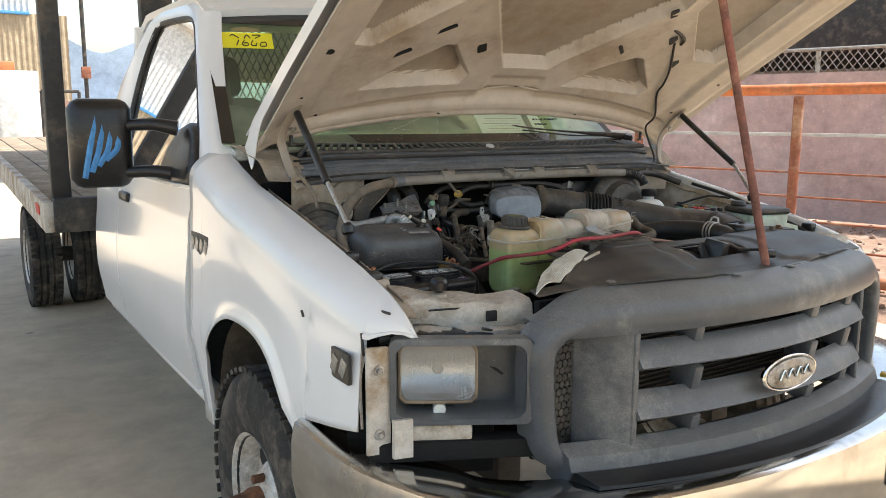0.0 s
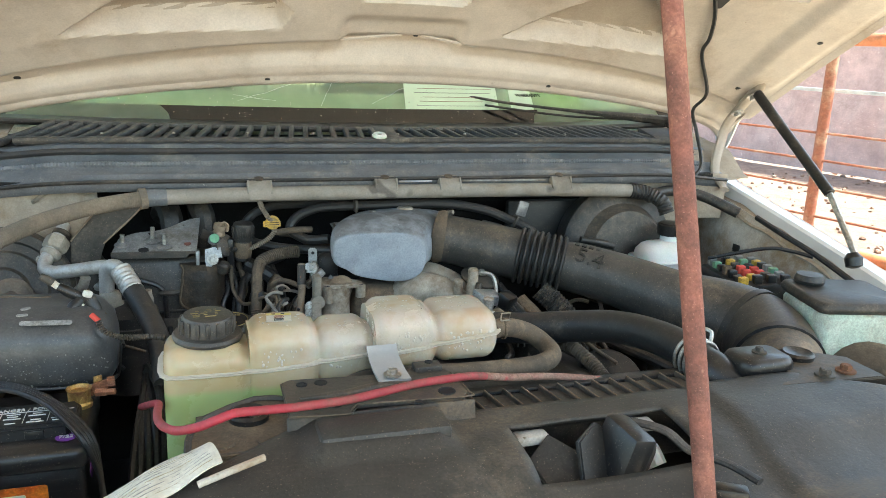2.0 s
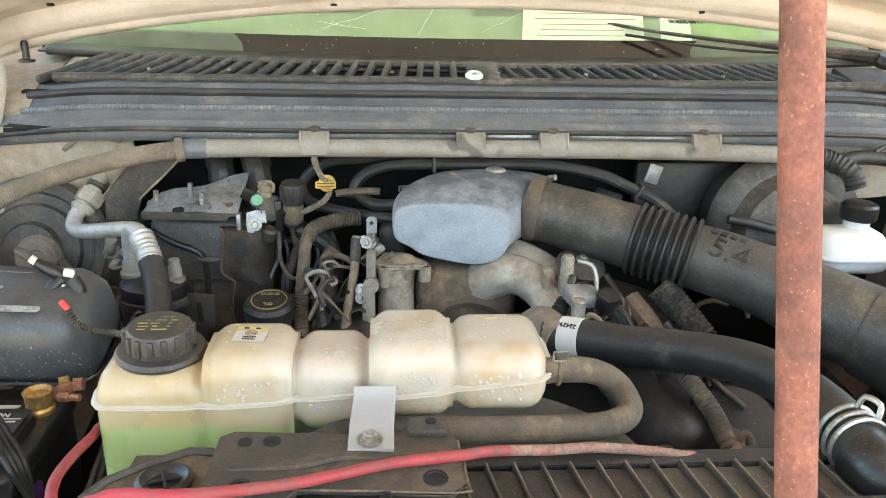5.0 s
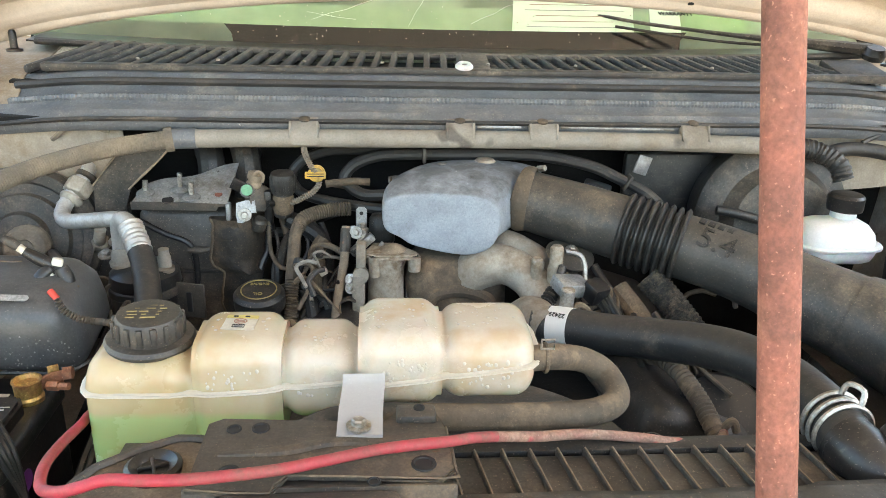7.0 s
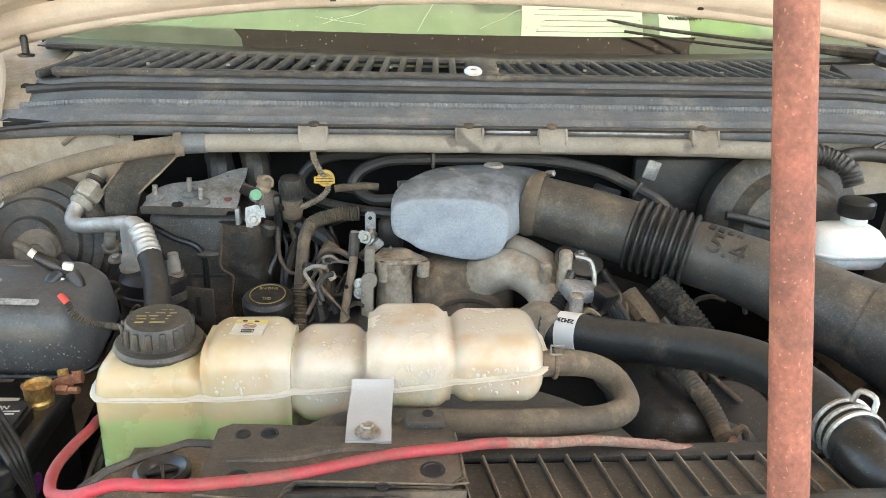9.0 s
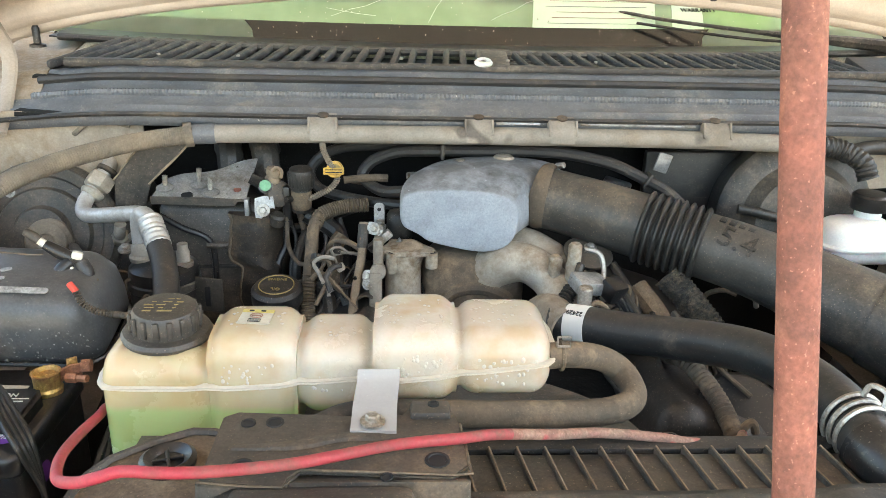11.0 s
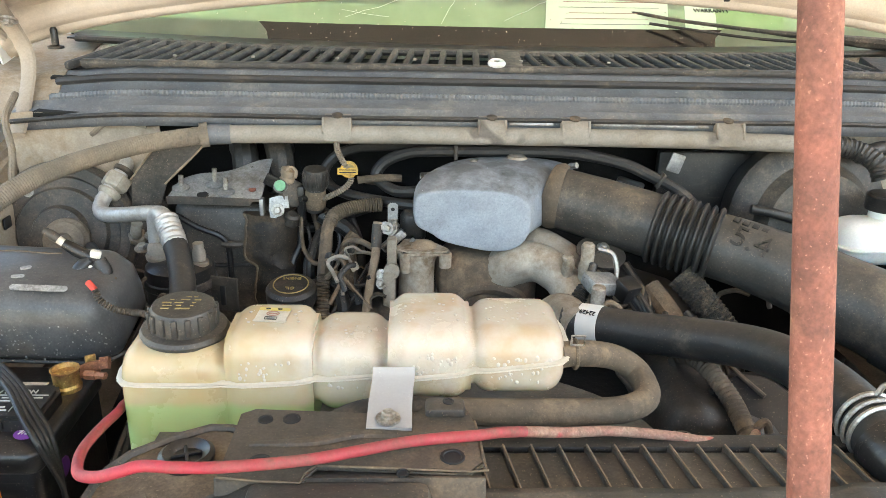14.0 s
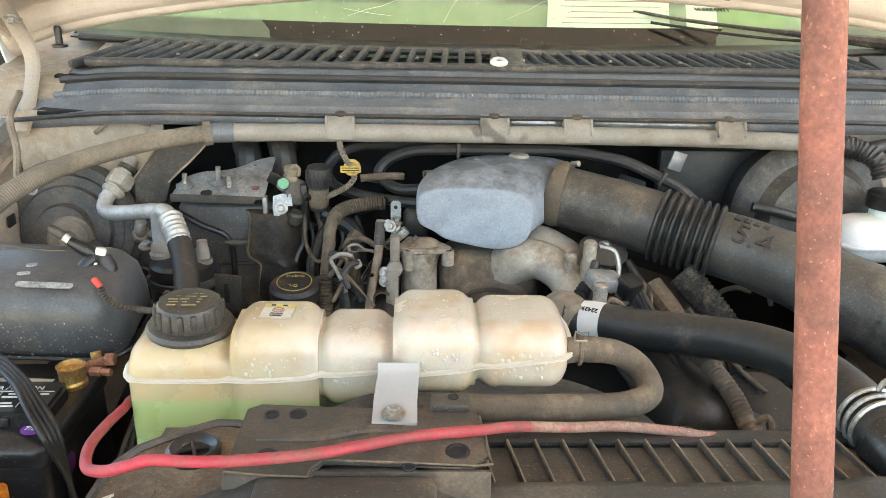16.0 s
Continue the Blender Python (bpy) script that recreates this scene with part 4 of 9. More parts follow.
# wheels
def wheel_at(x, y, r=0.40, w=0.225, dual=False):
    s = -1 if x < 0 else 1
    wh = part("wheel", lathe([(0.205, -w * 0.40), (0.215, -w * 0.48), (0.205, -w * 0.44), (0.19, -w * 0.3), (0.19, w * 0.3), (0.21, w * 0.46), (0.205, w * 0.40)], (x, y, r), (1, 0, 0), 40, caps=False), M_RIM, truck, "white painted steel wheel")
    prof = [(0.208, -w / 2 + 0.012), (0.24, -w / 2), (0.31, -w / 2 - 0.006), (0.362, -w / 2 + 0.008), (0.385, -w / 2 + 0.022), (0.397, -w / 2 + 0.04)]
    for k, z in enumerate((-0.055, -0.05, -0.043, -0.038, -0.012, -0.007, 0.007, 0.012, 0.038, 0.043, 0.05, 0.055)):
        prof.append((0.388 if k % 4 in (1, 2) else 0.40, z))
    prof += [(0.397, w / 2 - 0.04), (0.385, w / 2 - 0.022), (0.362, w / 2 - 0.008), (0.31, w / 2 + 0.006), (0.24, w / 2), (0.208, w / 2 - 0.012)]
    bm = lathe(prof + [(0.2, w / 2 - 0.02), (0.2, 0.02 - w / 2), prof[0]], (x, y, r), (1, 0, 0), 56, caps=False)
    part("tyre", bm, M_TYRE, wh, "worn black truck tyre")
    lugs = bmesh.new()
    for k in range(56):
        a = 2 * math.pi * k / 56
        for side in (-1, 1):
            m = Matrix.Translation((x, y, r)) @ Matrix.Rotation(a + side * 0.03, 4, "X") @ Matrix.Translation((side * 0.083, 0, 0.397))
            bmesh.ops.create_cube(lugs, size=1, matrix=m @ Matrix.Diagonal((0.045, 0.026, 0.014, 1)))
    tagged(part("tread", lugs, M_TYRE, wh), kind="stuff")
    if not dual:
        disc = [(0.02, 0.075), (0.06, 0.072), (0.10, 0.055), (0.13, 0.015), (0.165, 0.004), (0.19, 0.01)]
        part("rim", lathe([(a, b) for a, b in disc] + [(0.19, -0.004), (0.02, 0.06)], (x + s * 0.02, y, r), (s, 0, 0), 40), M_RIM, wh)
        part("hub", lathe([(0.058, 0.0), (0.058, 0.07), (0.05, 0.085), (0.045, 0.13), (0.03, 0.14)], (x + s * 0.05, y, r), (s, 0, 0), 24), M_HUBRUST, wh, "rusty wheel hub")
        for k in range(8):
            a = 2 * math.pi * k / 8
            part("hand_hole" if k % 2 else "lug_nut", (lathe([(0.028, 0), (0.03, 0.004), (0.028, 0.008)], (x + s * 0.038, y + 0.142 * math.cos(a), r + 0.142 * math.sin(a)), (s, 0, 0), 16) if k % 2 else rod((x + s * 0.08, y + 0.085 * math.cos(a), r + 0.085 * math.sin(a)), (x + s * 0.115, y + 0.085 * math.cos(a), r + 0.085 * math.sin(a)), 0.014, 6)), M_INKHOLE if k % 2 else M_HUBRUST, wh)


for s in (-1, 1):
    wheel_at(s * 0.86, 1.09)
    wheel_at(s * 0.985, 6.05, dual=True)
    wheel_at(s * 0.67, 6.05, dual=True)
part("rear_axle", rod((-0.9, 6.05, 0.40), (0.9, 6.05, 0.40), 0.06, 12), M_BLACKSTEEL, truck)
part("front_axle", rod((-0.8, 1.09, 0.38), (0.8, 1.09, 0.38), 0.045, 12), M_BLACKSTEEL, truck)
for x in (-0.43, 0.43):
    part("frame_rail", box((x, 4.2, 0.62), (0.08, 7.2, 0.18), 0.01), M_BLACKSTEEL, truck)

# flatbed
bed = part("flatbed", box((0, 6.6, 0.985), (2.32, 6.5, 0.05), 0.006), M_BLACKSTEEL, truck, "long flatbed with weathered wooden planks")
part("side_rail", box((-1.20, 6.6, 1.01), (0.05, 6.55, 0.15), 0.008), M_WHITEDIRTY, bed, "scuffed side rail")
part("side_rail", box((1.20, 6.6, 1.01), (0.05, 6.55, 0.15), 0.008), M_WHITEDIRTY, bed)
part("front_beam", box((0, 3.33, 1.02), (2.36, 0.06, 0.17), 0.008), M_BLACKSTEEL, bed)
part("reflector", box((-1.228, 3.55, 1.03), (0.006, 0.14, 0.05), 0.002), M_REDINK, bed, "red side reflector")
for k in range(12):
    x = -1.08 + 0.196 * k
    part("plank", box((x, 6.62, 1.035), (0.185, 6.44, 0.045), 0.006), M_WOOD, bed)
for o in [bed] + list(bed.children):
    if o.type == "MESH":
        for v in o.data.vertices:
            v.co.z += 0.030 * (v.co.y + ROOTS[bed.name].y - 3.3)
rack = part("headache_rack", box((-1.13, 3.42, 1.75), (0.09, 0.08, 1.5), 0.008), M_BLACKSTEEL, truck, "black steel rack with expanded mesh behind the cab")
part("upright", box((1.13, 3.42, 1.75), (0.09, 0.08, 1.5), 0.008), M_BLACKSTEEL, rack)
part("upright", box((-0.62, 3.42, 1.75), (0.16, 0.08, 1.5), 0.008), M_BLACKSTEEL, rack)
part("upright", box((0.62, 3.42, 1.75), (0.16, 0.08, 1.5), 0.008), M_BLACKSTEEL, rack)
part("crossbar", box((0, 3.42, 2.46), (2.3, 0.08, 0.09), 0.008), M_BLACKSTEEL, rack)
part("crossbar", box((0, 3.42, 1.24), (1.2, 0.07, 0.06), 0.008), M_BLACKSTEEL, rack)
bm = bmesh.new()
for k in range(30):
    for d in (-1, 1):
        x0 = -0.62 + 1.24 * k / 29
        z = 1.24
        while z < 2.42:
            box((x0 + d * 0.0107, 3.42, z + 0.0225), (0.006, 0.004, 0.05), 0, (0, d * 25.4, 0), bm)
            z += 0.09
            box((x0 + d * 0.0107, 3.42, z - 0.0225), (0.006, 0.004, 0.05), 0, (0, -d * 25.4, 0), bm)
part("mesh", bm, M_BLACKSTEEL, rack, "expanded metal mesh")

# ---- hood ----
HA = radians(30)
HD, HN, HO = Vector((0, -math.cos(HA), math.sin(HA))), Vector((0, math.sin(HA), math.cos(HA))), Vector((0.02, 1.296, 1.486))


def hood_at(u, v, h=0.0):
    crown = (0.06 + 0.06 * smooth(0, 0.3, v)) * (1 - (u / 0.92) ** 2)
    return HO + Vector((u, 0, 0)) + HD * v + HN * (crown - h)


def inside(poly, x, y, soft):
    """0 outside a convex outline, 1 well inside, eased over soft metres."""
    d = 9.0
    k = len(poly)
    for i in range(k):
        (ax, ay), (bx, by) = poly[i], poly[(i + 1) % k]
        ex, ey = bx - ax, by - ay
        d = min(d, ((x - ax) * ey - (y - ay) * ex) / math.hypot(ex, ey) * -1)
    return smooth(-soft * 0.5, soft * 0.5, d)


LTRI = [(-0.60, 0.182), (-0.25, 0.178), (-0.235, 0.21), (-0.36, 0.355), (-0.39, 0.355)]
RTRI = [(0.20, 0.178), (0.54, 0.182), (0.555, 0.21), (0.42, 0.345), (0.39, 0.345)]
CENTRE = [(-0.10, 0.245), (0.08, 0.245), (0.36, 0.62), (0.36, 0.98), (-0.36, 0.98), (-0.36, 0.62)]
LBIG = [(-0.72, 0.42), (-0.66, 0.40), (-0.43, 0.60), (-0.43, 0.98), (-0.72, 0.98)]
RBIG = [(0.43, 0.62), (0.62, 0.405), (0.70, 0.42), (0.72, 0.48), (0.72, 0.98), (0.43, 0.98)]
HALF = 0.865


def hood_rear(u):
    return 0.022 - 0.080 * (u / HALF) ** 2 - 0.050 * (u / HALF) ** 8


def relief(u, v):
    """How far the inner panel stands proud of the skin."""
    h = 0.040
    h += 0.016 * smooth(0.03, 0.0, abs(abs(u) - 0.79) - 0.03) * smooth(0.05, 0.2, v)
    r = v - hood_rear(u)
    h += 0.004 * smooth(0.055, 0.045, r) + 0.006 * smooth(0.034, 0.026, r) - 0.012 * smooth(0.016, 0.008, r)
    h -= 0.020 * smooth(0.055, 0.075, r) * smooth(0.125, 0.095, r)
    h -= 0.016 * smooth(0.13, 0.10, abs(u + 0.01)) * smooth(0.09, 0.11, v) * smooth(0.21, 0.17, v)
    for p, d in ((LTRI, 0.042), (RTRI, 0.042), (CENTRE, 0.042), (LBIG, 0.042), (RBIG, 0.042)):
        h -= d * inside(p, u, v, 0.017)
        h += 0.010 * inside(p, u, v, 0.075) * (1 - inside(p, u, v, 0.013))
    return h


def hood_under(a, b):
    u = -HALF + 2 * HALF * a
    v = hood_rear(u) + (1.08 - hood_rear(u)) * b
    edge = smooth(0.05, 0.0, HALF - abs(u))
    return hood_at(u, v, relief(u, v) * (1 - edge * 0.4) + 0.03 * edge)


hood = part("hood", sheet(lambda a, b: hood_at(-HALF - 0.008 + 2 * (HALF + 0.008) * a, hood_rear((a - 0.5) * 1.7) - 0.004 + 1.10 * b, -0.014), 40, 30, -0.004), M_WHITE, truck, "raised white hood, cream dusty underside")
part("inner_panel", sheet(hood_under, 300, 230), M_CREAM, hood, "pressed cream inner panel with ribs and recesses")
for s in (-1, 1):
    bm = sheet(lambda a, b, s=s: hood_at(s * (HALF + 0.008 - 0.004 * b), -0.125 + 1.195 * a, -0.016 + 0.030 * smooth(0.10, 0.0, a) + (0.034 + 0.047 * smooth(0.16, 0.0, a)) * b), 48, 4, 0.003)
    part("side_flange", bm, M_WHITE, hood)
    part("edge_seam", tube([hood_at(s * (HALF - 0.012), -0.05 + 0.16 * k, 0.045) for k in range(8)], 0.007, 8), M_CREAM, hood)
part("front_lip", tube([hood_at(-HALF + 2 * HALF * k / 8, 1.08, 0.02) for k in range(9)], 0.022, 10), M_CREAM, hood)


# darker brown panels just inside the pressed openings
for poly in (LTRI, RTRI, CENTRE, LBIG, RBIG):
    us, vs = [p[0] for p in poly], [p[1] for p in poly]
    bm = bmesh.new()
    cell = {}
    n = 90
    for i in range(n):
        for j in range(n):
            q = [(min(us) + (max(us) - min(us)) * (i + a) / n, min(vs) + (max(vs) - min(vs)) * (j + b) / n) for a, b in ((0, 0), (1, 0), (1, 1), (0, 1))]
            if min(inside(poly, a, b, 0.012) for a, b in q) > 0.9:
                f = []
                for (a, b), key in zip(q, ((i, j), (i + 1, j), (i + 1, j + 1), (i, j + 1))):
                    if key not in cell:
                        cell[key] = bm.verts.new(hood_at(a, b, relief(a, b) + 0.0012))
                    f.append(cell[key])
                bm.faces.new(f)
    part("skin_panel", bm, M_DARKCREAM, hood)


def hood_hole(u, v, su, sv, turn=0.0, r=0.006):
    # a dark plate on the panel paints the shade of an open hole
    m = axes(hood_at(u, v, relief(u, v) + 0.0015), (1, 0, 0), HD) @ pose(0, 0, 0, 0, 0, turn)
    part("slot", plate(rounded(0, 0, su, sv, min(r, su / 2.1, sv / 2.1), 4), 0.002, m), M_INKHOLE, hood)


for h in ((-0.545, 0.330, 0.085, 0.016, 42), (-0.445, 0.435, 0.085, 0.016, 42), (-0.245, 0.335, 0.03, 0.045, 30), (0.305, 0.375, 0.075, 0.013, -42), (0.455, 0.47, 0.028, 0.045, 40), (0.565, 0.36, 0.028, 0.042, 40), (0.345, 0.59, 0.028, 0.045, 40)):
    hood_hole(*h)
for u, v, d in ((-0.79, 0.10, 0.014), (-0.81, 0.20, 0.010), (-0.81, 0.42, 0.03), (0.02, 0.135, 0.010), (-0.262, 0.045, 0.010), (0.335, 0.045, 0.010), (0.80, 0.33, 0.012), (-0.70, 0.04, 0.012), (0.76, 0.12, 0.012)):
    hood_hole(u, v, d, d * 0.7, 0, d * 0.34)
for a, b in ((-0.13, -0.01), (0.03, 0.14)):
    part("pressed_line", tube([hood_at(a, 0.137, relief(a, 0.137)), hood_at(b, 0.137, relief(b, 0.137))], 0.003, 6), M_CREAM, hood)
part("release_cable", tube([hood_at(0.47, 0.46, 0.04), hood_at(0.56, 0.34, 0.045), hood_at(0.60, 0.26, 0.05), hood_at(0.62, 0.20, 0.045), hood_at(0.70, 0.09, 0.05), hood_at(0.70, 0.03, 0.06), Vector((0.735, 1.25, 1.42)), Vector((0.72, 1.20, 1.345)), Vector((0.64, 1.17, 1.31))], 0.004, 6), M_RUBBER, hood, "thin black hose clipped to the panel")
part("latch_cable", tube([hood_at(0.40, 0.52, 0.03), hood_at(0.47, 0.50, 0.05), hood_at(0.50, 0.46, 0.04)], 0.006, 6), M_BRKT, hood)
for s in (-1, 1):
    hinge = part("hinge", tube([hood_at(s * 0.80, 0.18, 0.045), hood_at(s * 0.81, 0.02, 0.06), Vector((s * 0.80 + 0.02, 1.27, 1.40)), Vector((s * 0.775, 1.22, 1.335)), Vector((s * 0.77, 1.17, 1.30))], [0.016, 0.015, 0.014, 0.013, 0.015], 10, flat=0.45), M_DARKCREAM, truck, "cream painted hood hinge arm")
    bolt(hood_at(s * 0.795, 0.06, 0.068), -HN, 0.008, hinge)
    bolt(hood_at(s * 0.795, 0.12, 0.06), -HN, 0.008, hinge)
    strut = part("gas_strut", rod(hood_at(s * 0.80, 0.13, 0.06), Vector((s * 0.81, 0.90, 1.34)), 0.011, 12), M_DARK, truck, "thin black gas strut of the raised hood")
    part("rod", rod(Vector((s * 0.81, 0.90, 1.34)), Vector((s * 0.80, 0.80, 1.235)), 0.006, 8), M_STEEL, strut)
    part("ball_end", lathe([(0.006, 0), (0.016, 0.004), (0.017, 0.02), (0.010, 0.03)], (s * 0.80, 0.80, 1.215), (0, 0.4, 1), 12), M_DARK, strut)

# ---- front end ----
def grille_y(x, back=0.0):
    return 0.102 + 0.32 * x * x + back


def sweep_x(profile, x0, x1, n=24, yfn=grille_y, bm=None):
    """A moulding that follows the curved nose: profile of (setback, height) round a closed outline."""
    rings = []
    for i in range(n + 1):
        x = x0 + (x1 - x0) * i / n
        rings.append([(x, yfn(x) + d, z) for d, z in profile])
    return loft(bm or bmesh.new(), rings)


top_bar = sweep_x([(0.005, 1.052), (-0.004, 1.075), (0.0, 1.105), (0.014, 1.128), (0.045, 1.142), (0.085, 1.146), (0.085, 1.136), (0.05, 1.126), (0.035, 1.06)], -0.612, 0.612, 64)
for v in top_bar.verts:
    e = smooth(0.47, 0.612, abs(v.co.x))
    v.co.z = 1.040 + (v.co.z - 1.040) * (1 - 0.62 * e * e)
    v.co.y += 0.016 * e * e
grille = part("grille", top_bar, M_GRILLE, truck, "weathered grey plastic grille with broad horizontal bars", 70)
part("lower_lip", sweep_x([(-0.012, 0.745), (-0.022, 0.765), (-0.012, 0.795), (0.03, 0.812), (0.06, 0.80), (0.06, 0.735), (0.02, 0.72)], -0.585, 0.585, 40), M_GRILLE, grille)
for zt, zb in ((1.026, 0.970), (0.912, 0.855)):
    part("bar", sweep_x([(0.045, zt), (0.018, zt - 0.012), (0.004, zb + 0.018), (-0.004, zb + 0.006), (0.004, zb), (0.035, zb + 0.004), (0.055, zt - 0.03)], -0.421, 0.421, 40), M_GRILLE, grille, "", 70)
for s in (-1, 1):
    # side blocks: rounded rim round a deep well
    path = [(0.395, 1.078), (0.47, 1.078), (0.525, 1.074), (0.560, 1.058), (0.580, 1.030), (0.586, 0.99), (0.585, 0.93), (0.580, 0.86), (0.570, 0.805), (0.545, 0.775), (0.50, 0.762), (0.44, 0.760), (0.395, 0.760)]
    line = spline([(0.422 + 1.06 * (x - 0.395), 0, z) for x, z in path], 4)
    rings = []
    for i, p in enumerate(line):
        d = (line[min(i + 1, len(line) - 1)] - line[max(i - 1, 0)]).normalized()
        o = Vector((-d.z, 0, d.x))
        ring = []
        for w, dep in ((-0.027, 0.085), (-0.025, 0.030), (-0.020, 0.014), (-0.012, 0.008), (0.002, 0.006), (0.014, 0.012), (0.022, 0.030), (0.022, 0.09)):
            q = p + o * w
            ring.append((s * q.x, grille_y(min(q.x, 0.62)) + dep - 0.004, q.z))
        rings.append(ring)
    part("side_block", loft(bmesh.new(), rings), M_GRILLE, grille, "", 70)
    part("side_well", sheet(lambda u, v, s=s: (s * (0.425 + 0.088 * u), 0.172 + 0.105 * u ** 1.5, 0.775 + 0.29 * v), 8, 4, 0.004), M_GRILLE, grille)
    part("jamb", box((s * 0.426, 0.180, 0.92), (0.016, 0.03, 0.31), 0.006), M_GRILLE, grille)
    part("well_back", box((s * 0.55, 0.300, 0.92), (0.115, 0.012, 0.32), 0.003), M_INKHOLE, grille)
    honey = bmesh.new()
    for r in range(18):
        for c in range(6):
            x = 0.508 + 0.0150 * c + 0.0075 * (r % 2)
            z = 0.785 + 0.0160 * r
            lathe([(0.0066, 0.0), (0.0090, 0.0), (0.0090, 0.012), (0.0066, 0.012)], (s * x, 0.272, z), (0, 1, 0), 6, honey)
    tagged(part("honeycomb", honey, M_BLACK, grille, "black honeycomb insert"), "black honeycomb insert", kind="stuff")
for x in (-0.255, 0.16, 0.36):
    for zt, zb in ((1.062, 1.015), (0.965, 0.90), (0.852, 0.80)):
        part("tie", box((x, grille_y(x) + 0.055, (zt + zb) / 2), (0.03, 0.07, zt - zb), 0.006, (12, 0, 0)), M_GRILLE, grille)
part("oval_emblem", lathe([(0.99, 0), (1.0, 0.006), (0.93, 0.010), (0.90, 0.008), (0.0, 0.010)], (0, 0, 0), (0, 0, 1), 48), M_CHROME, grille, "chrome oval emblem")
emb = bpy.data.objects["oval_emblem"]
emb.matrix_local = Matrix.Translation(Vector((0.0, 0.092, 0.915)) - ROOTS[grille.name]) @ axes((0, 0, 0), (1, 0, 0), (0, 0.05, 1)) @ Matrix.Diagonal((0.104, 0.043, 1.2, 1)) @ Matrix.Translation(ROOTS[grille.name])
bm = lathe([(1.0, 0), (1.0, 0.004), (0.96, 0.005), (0.0, 0.005)], (0, 0, 0), (0, 0, 1), 48)
bmesh.ops.transform(bm, matrix=axes((0.0, 0.084, 0.915), (1, 0, 0), (0, 0.05, 1)) @ Matrix.Diagonal((0.092, 0.034, 1, 1)), verts=bm.verts)
part("emblem_field", bm, M_STEEL, grille)
for k in range(4):
    bm = tube([(-0.05 + 0.03 * k, 0.0765, 0.905 + 0.004 * (k % 2)), (-0.035 + 0.03 * k, 0.0765, 0.927), (-0.02 + 0.03 * k, 0.0765, 0.907)], 0.003, 6)
    part("emblem_stroke", bm, M_CHROME, grille)
part("cooling_mesh", box((0, 0.36, 0.92), (1.1, 0.02, 0.36), 0.004), M_CAVITY, truck, "dark finned radiator and condenser face")
bm = bmesh.new()
for k in range(26):
    box((0, 0.346, 0.76 + 0.0125 * k), (1.06, 0.004, 0.004), 0, bm=bm)
tagged(part("cooling_fin", bm, M_BLACK, truck), kind="stuff")

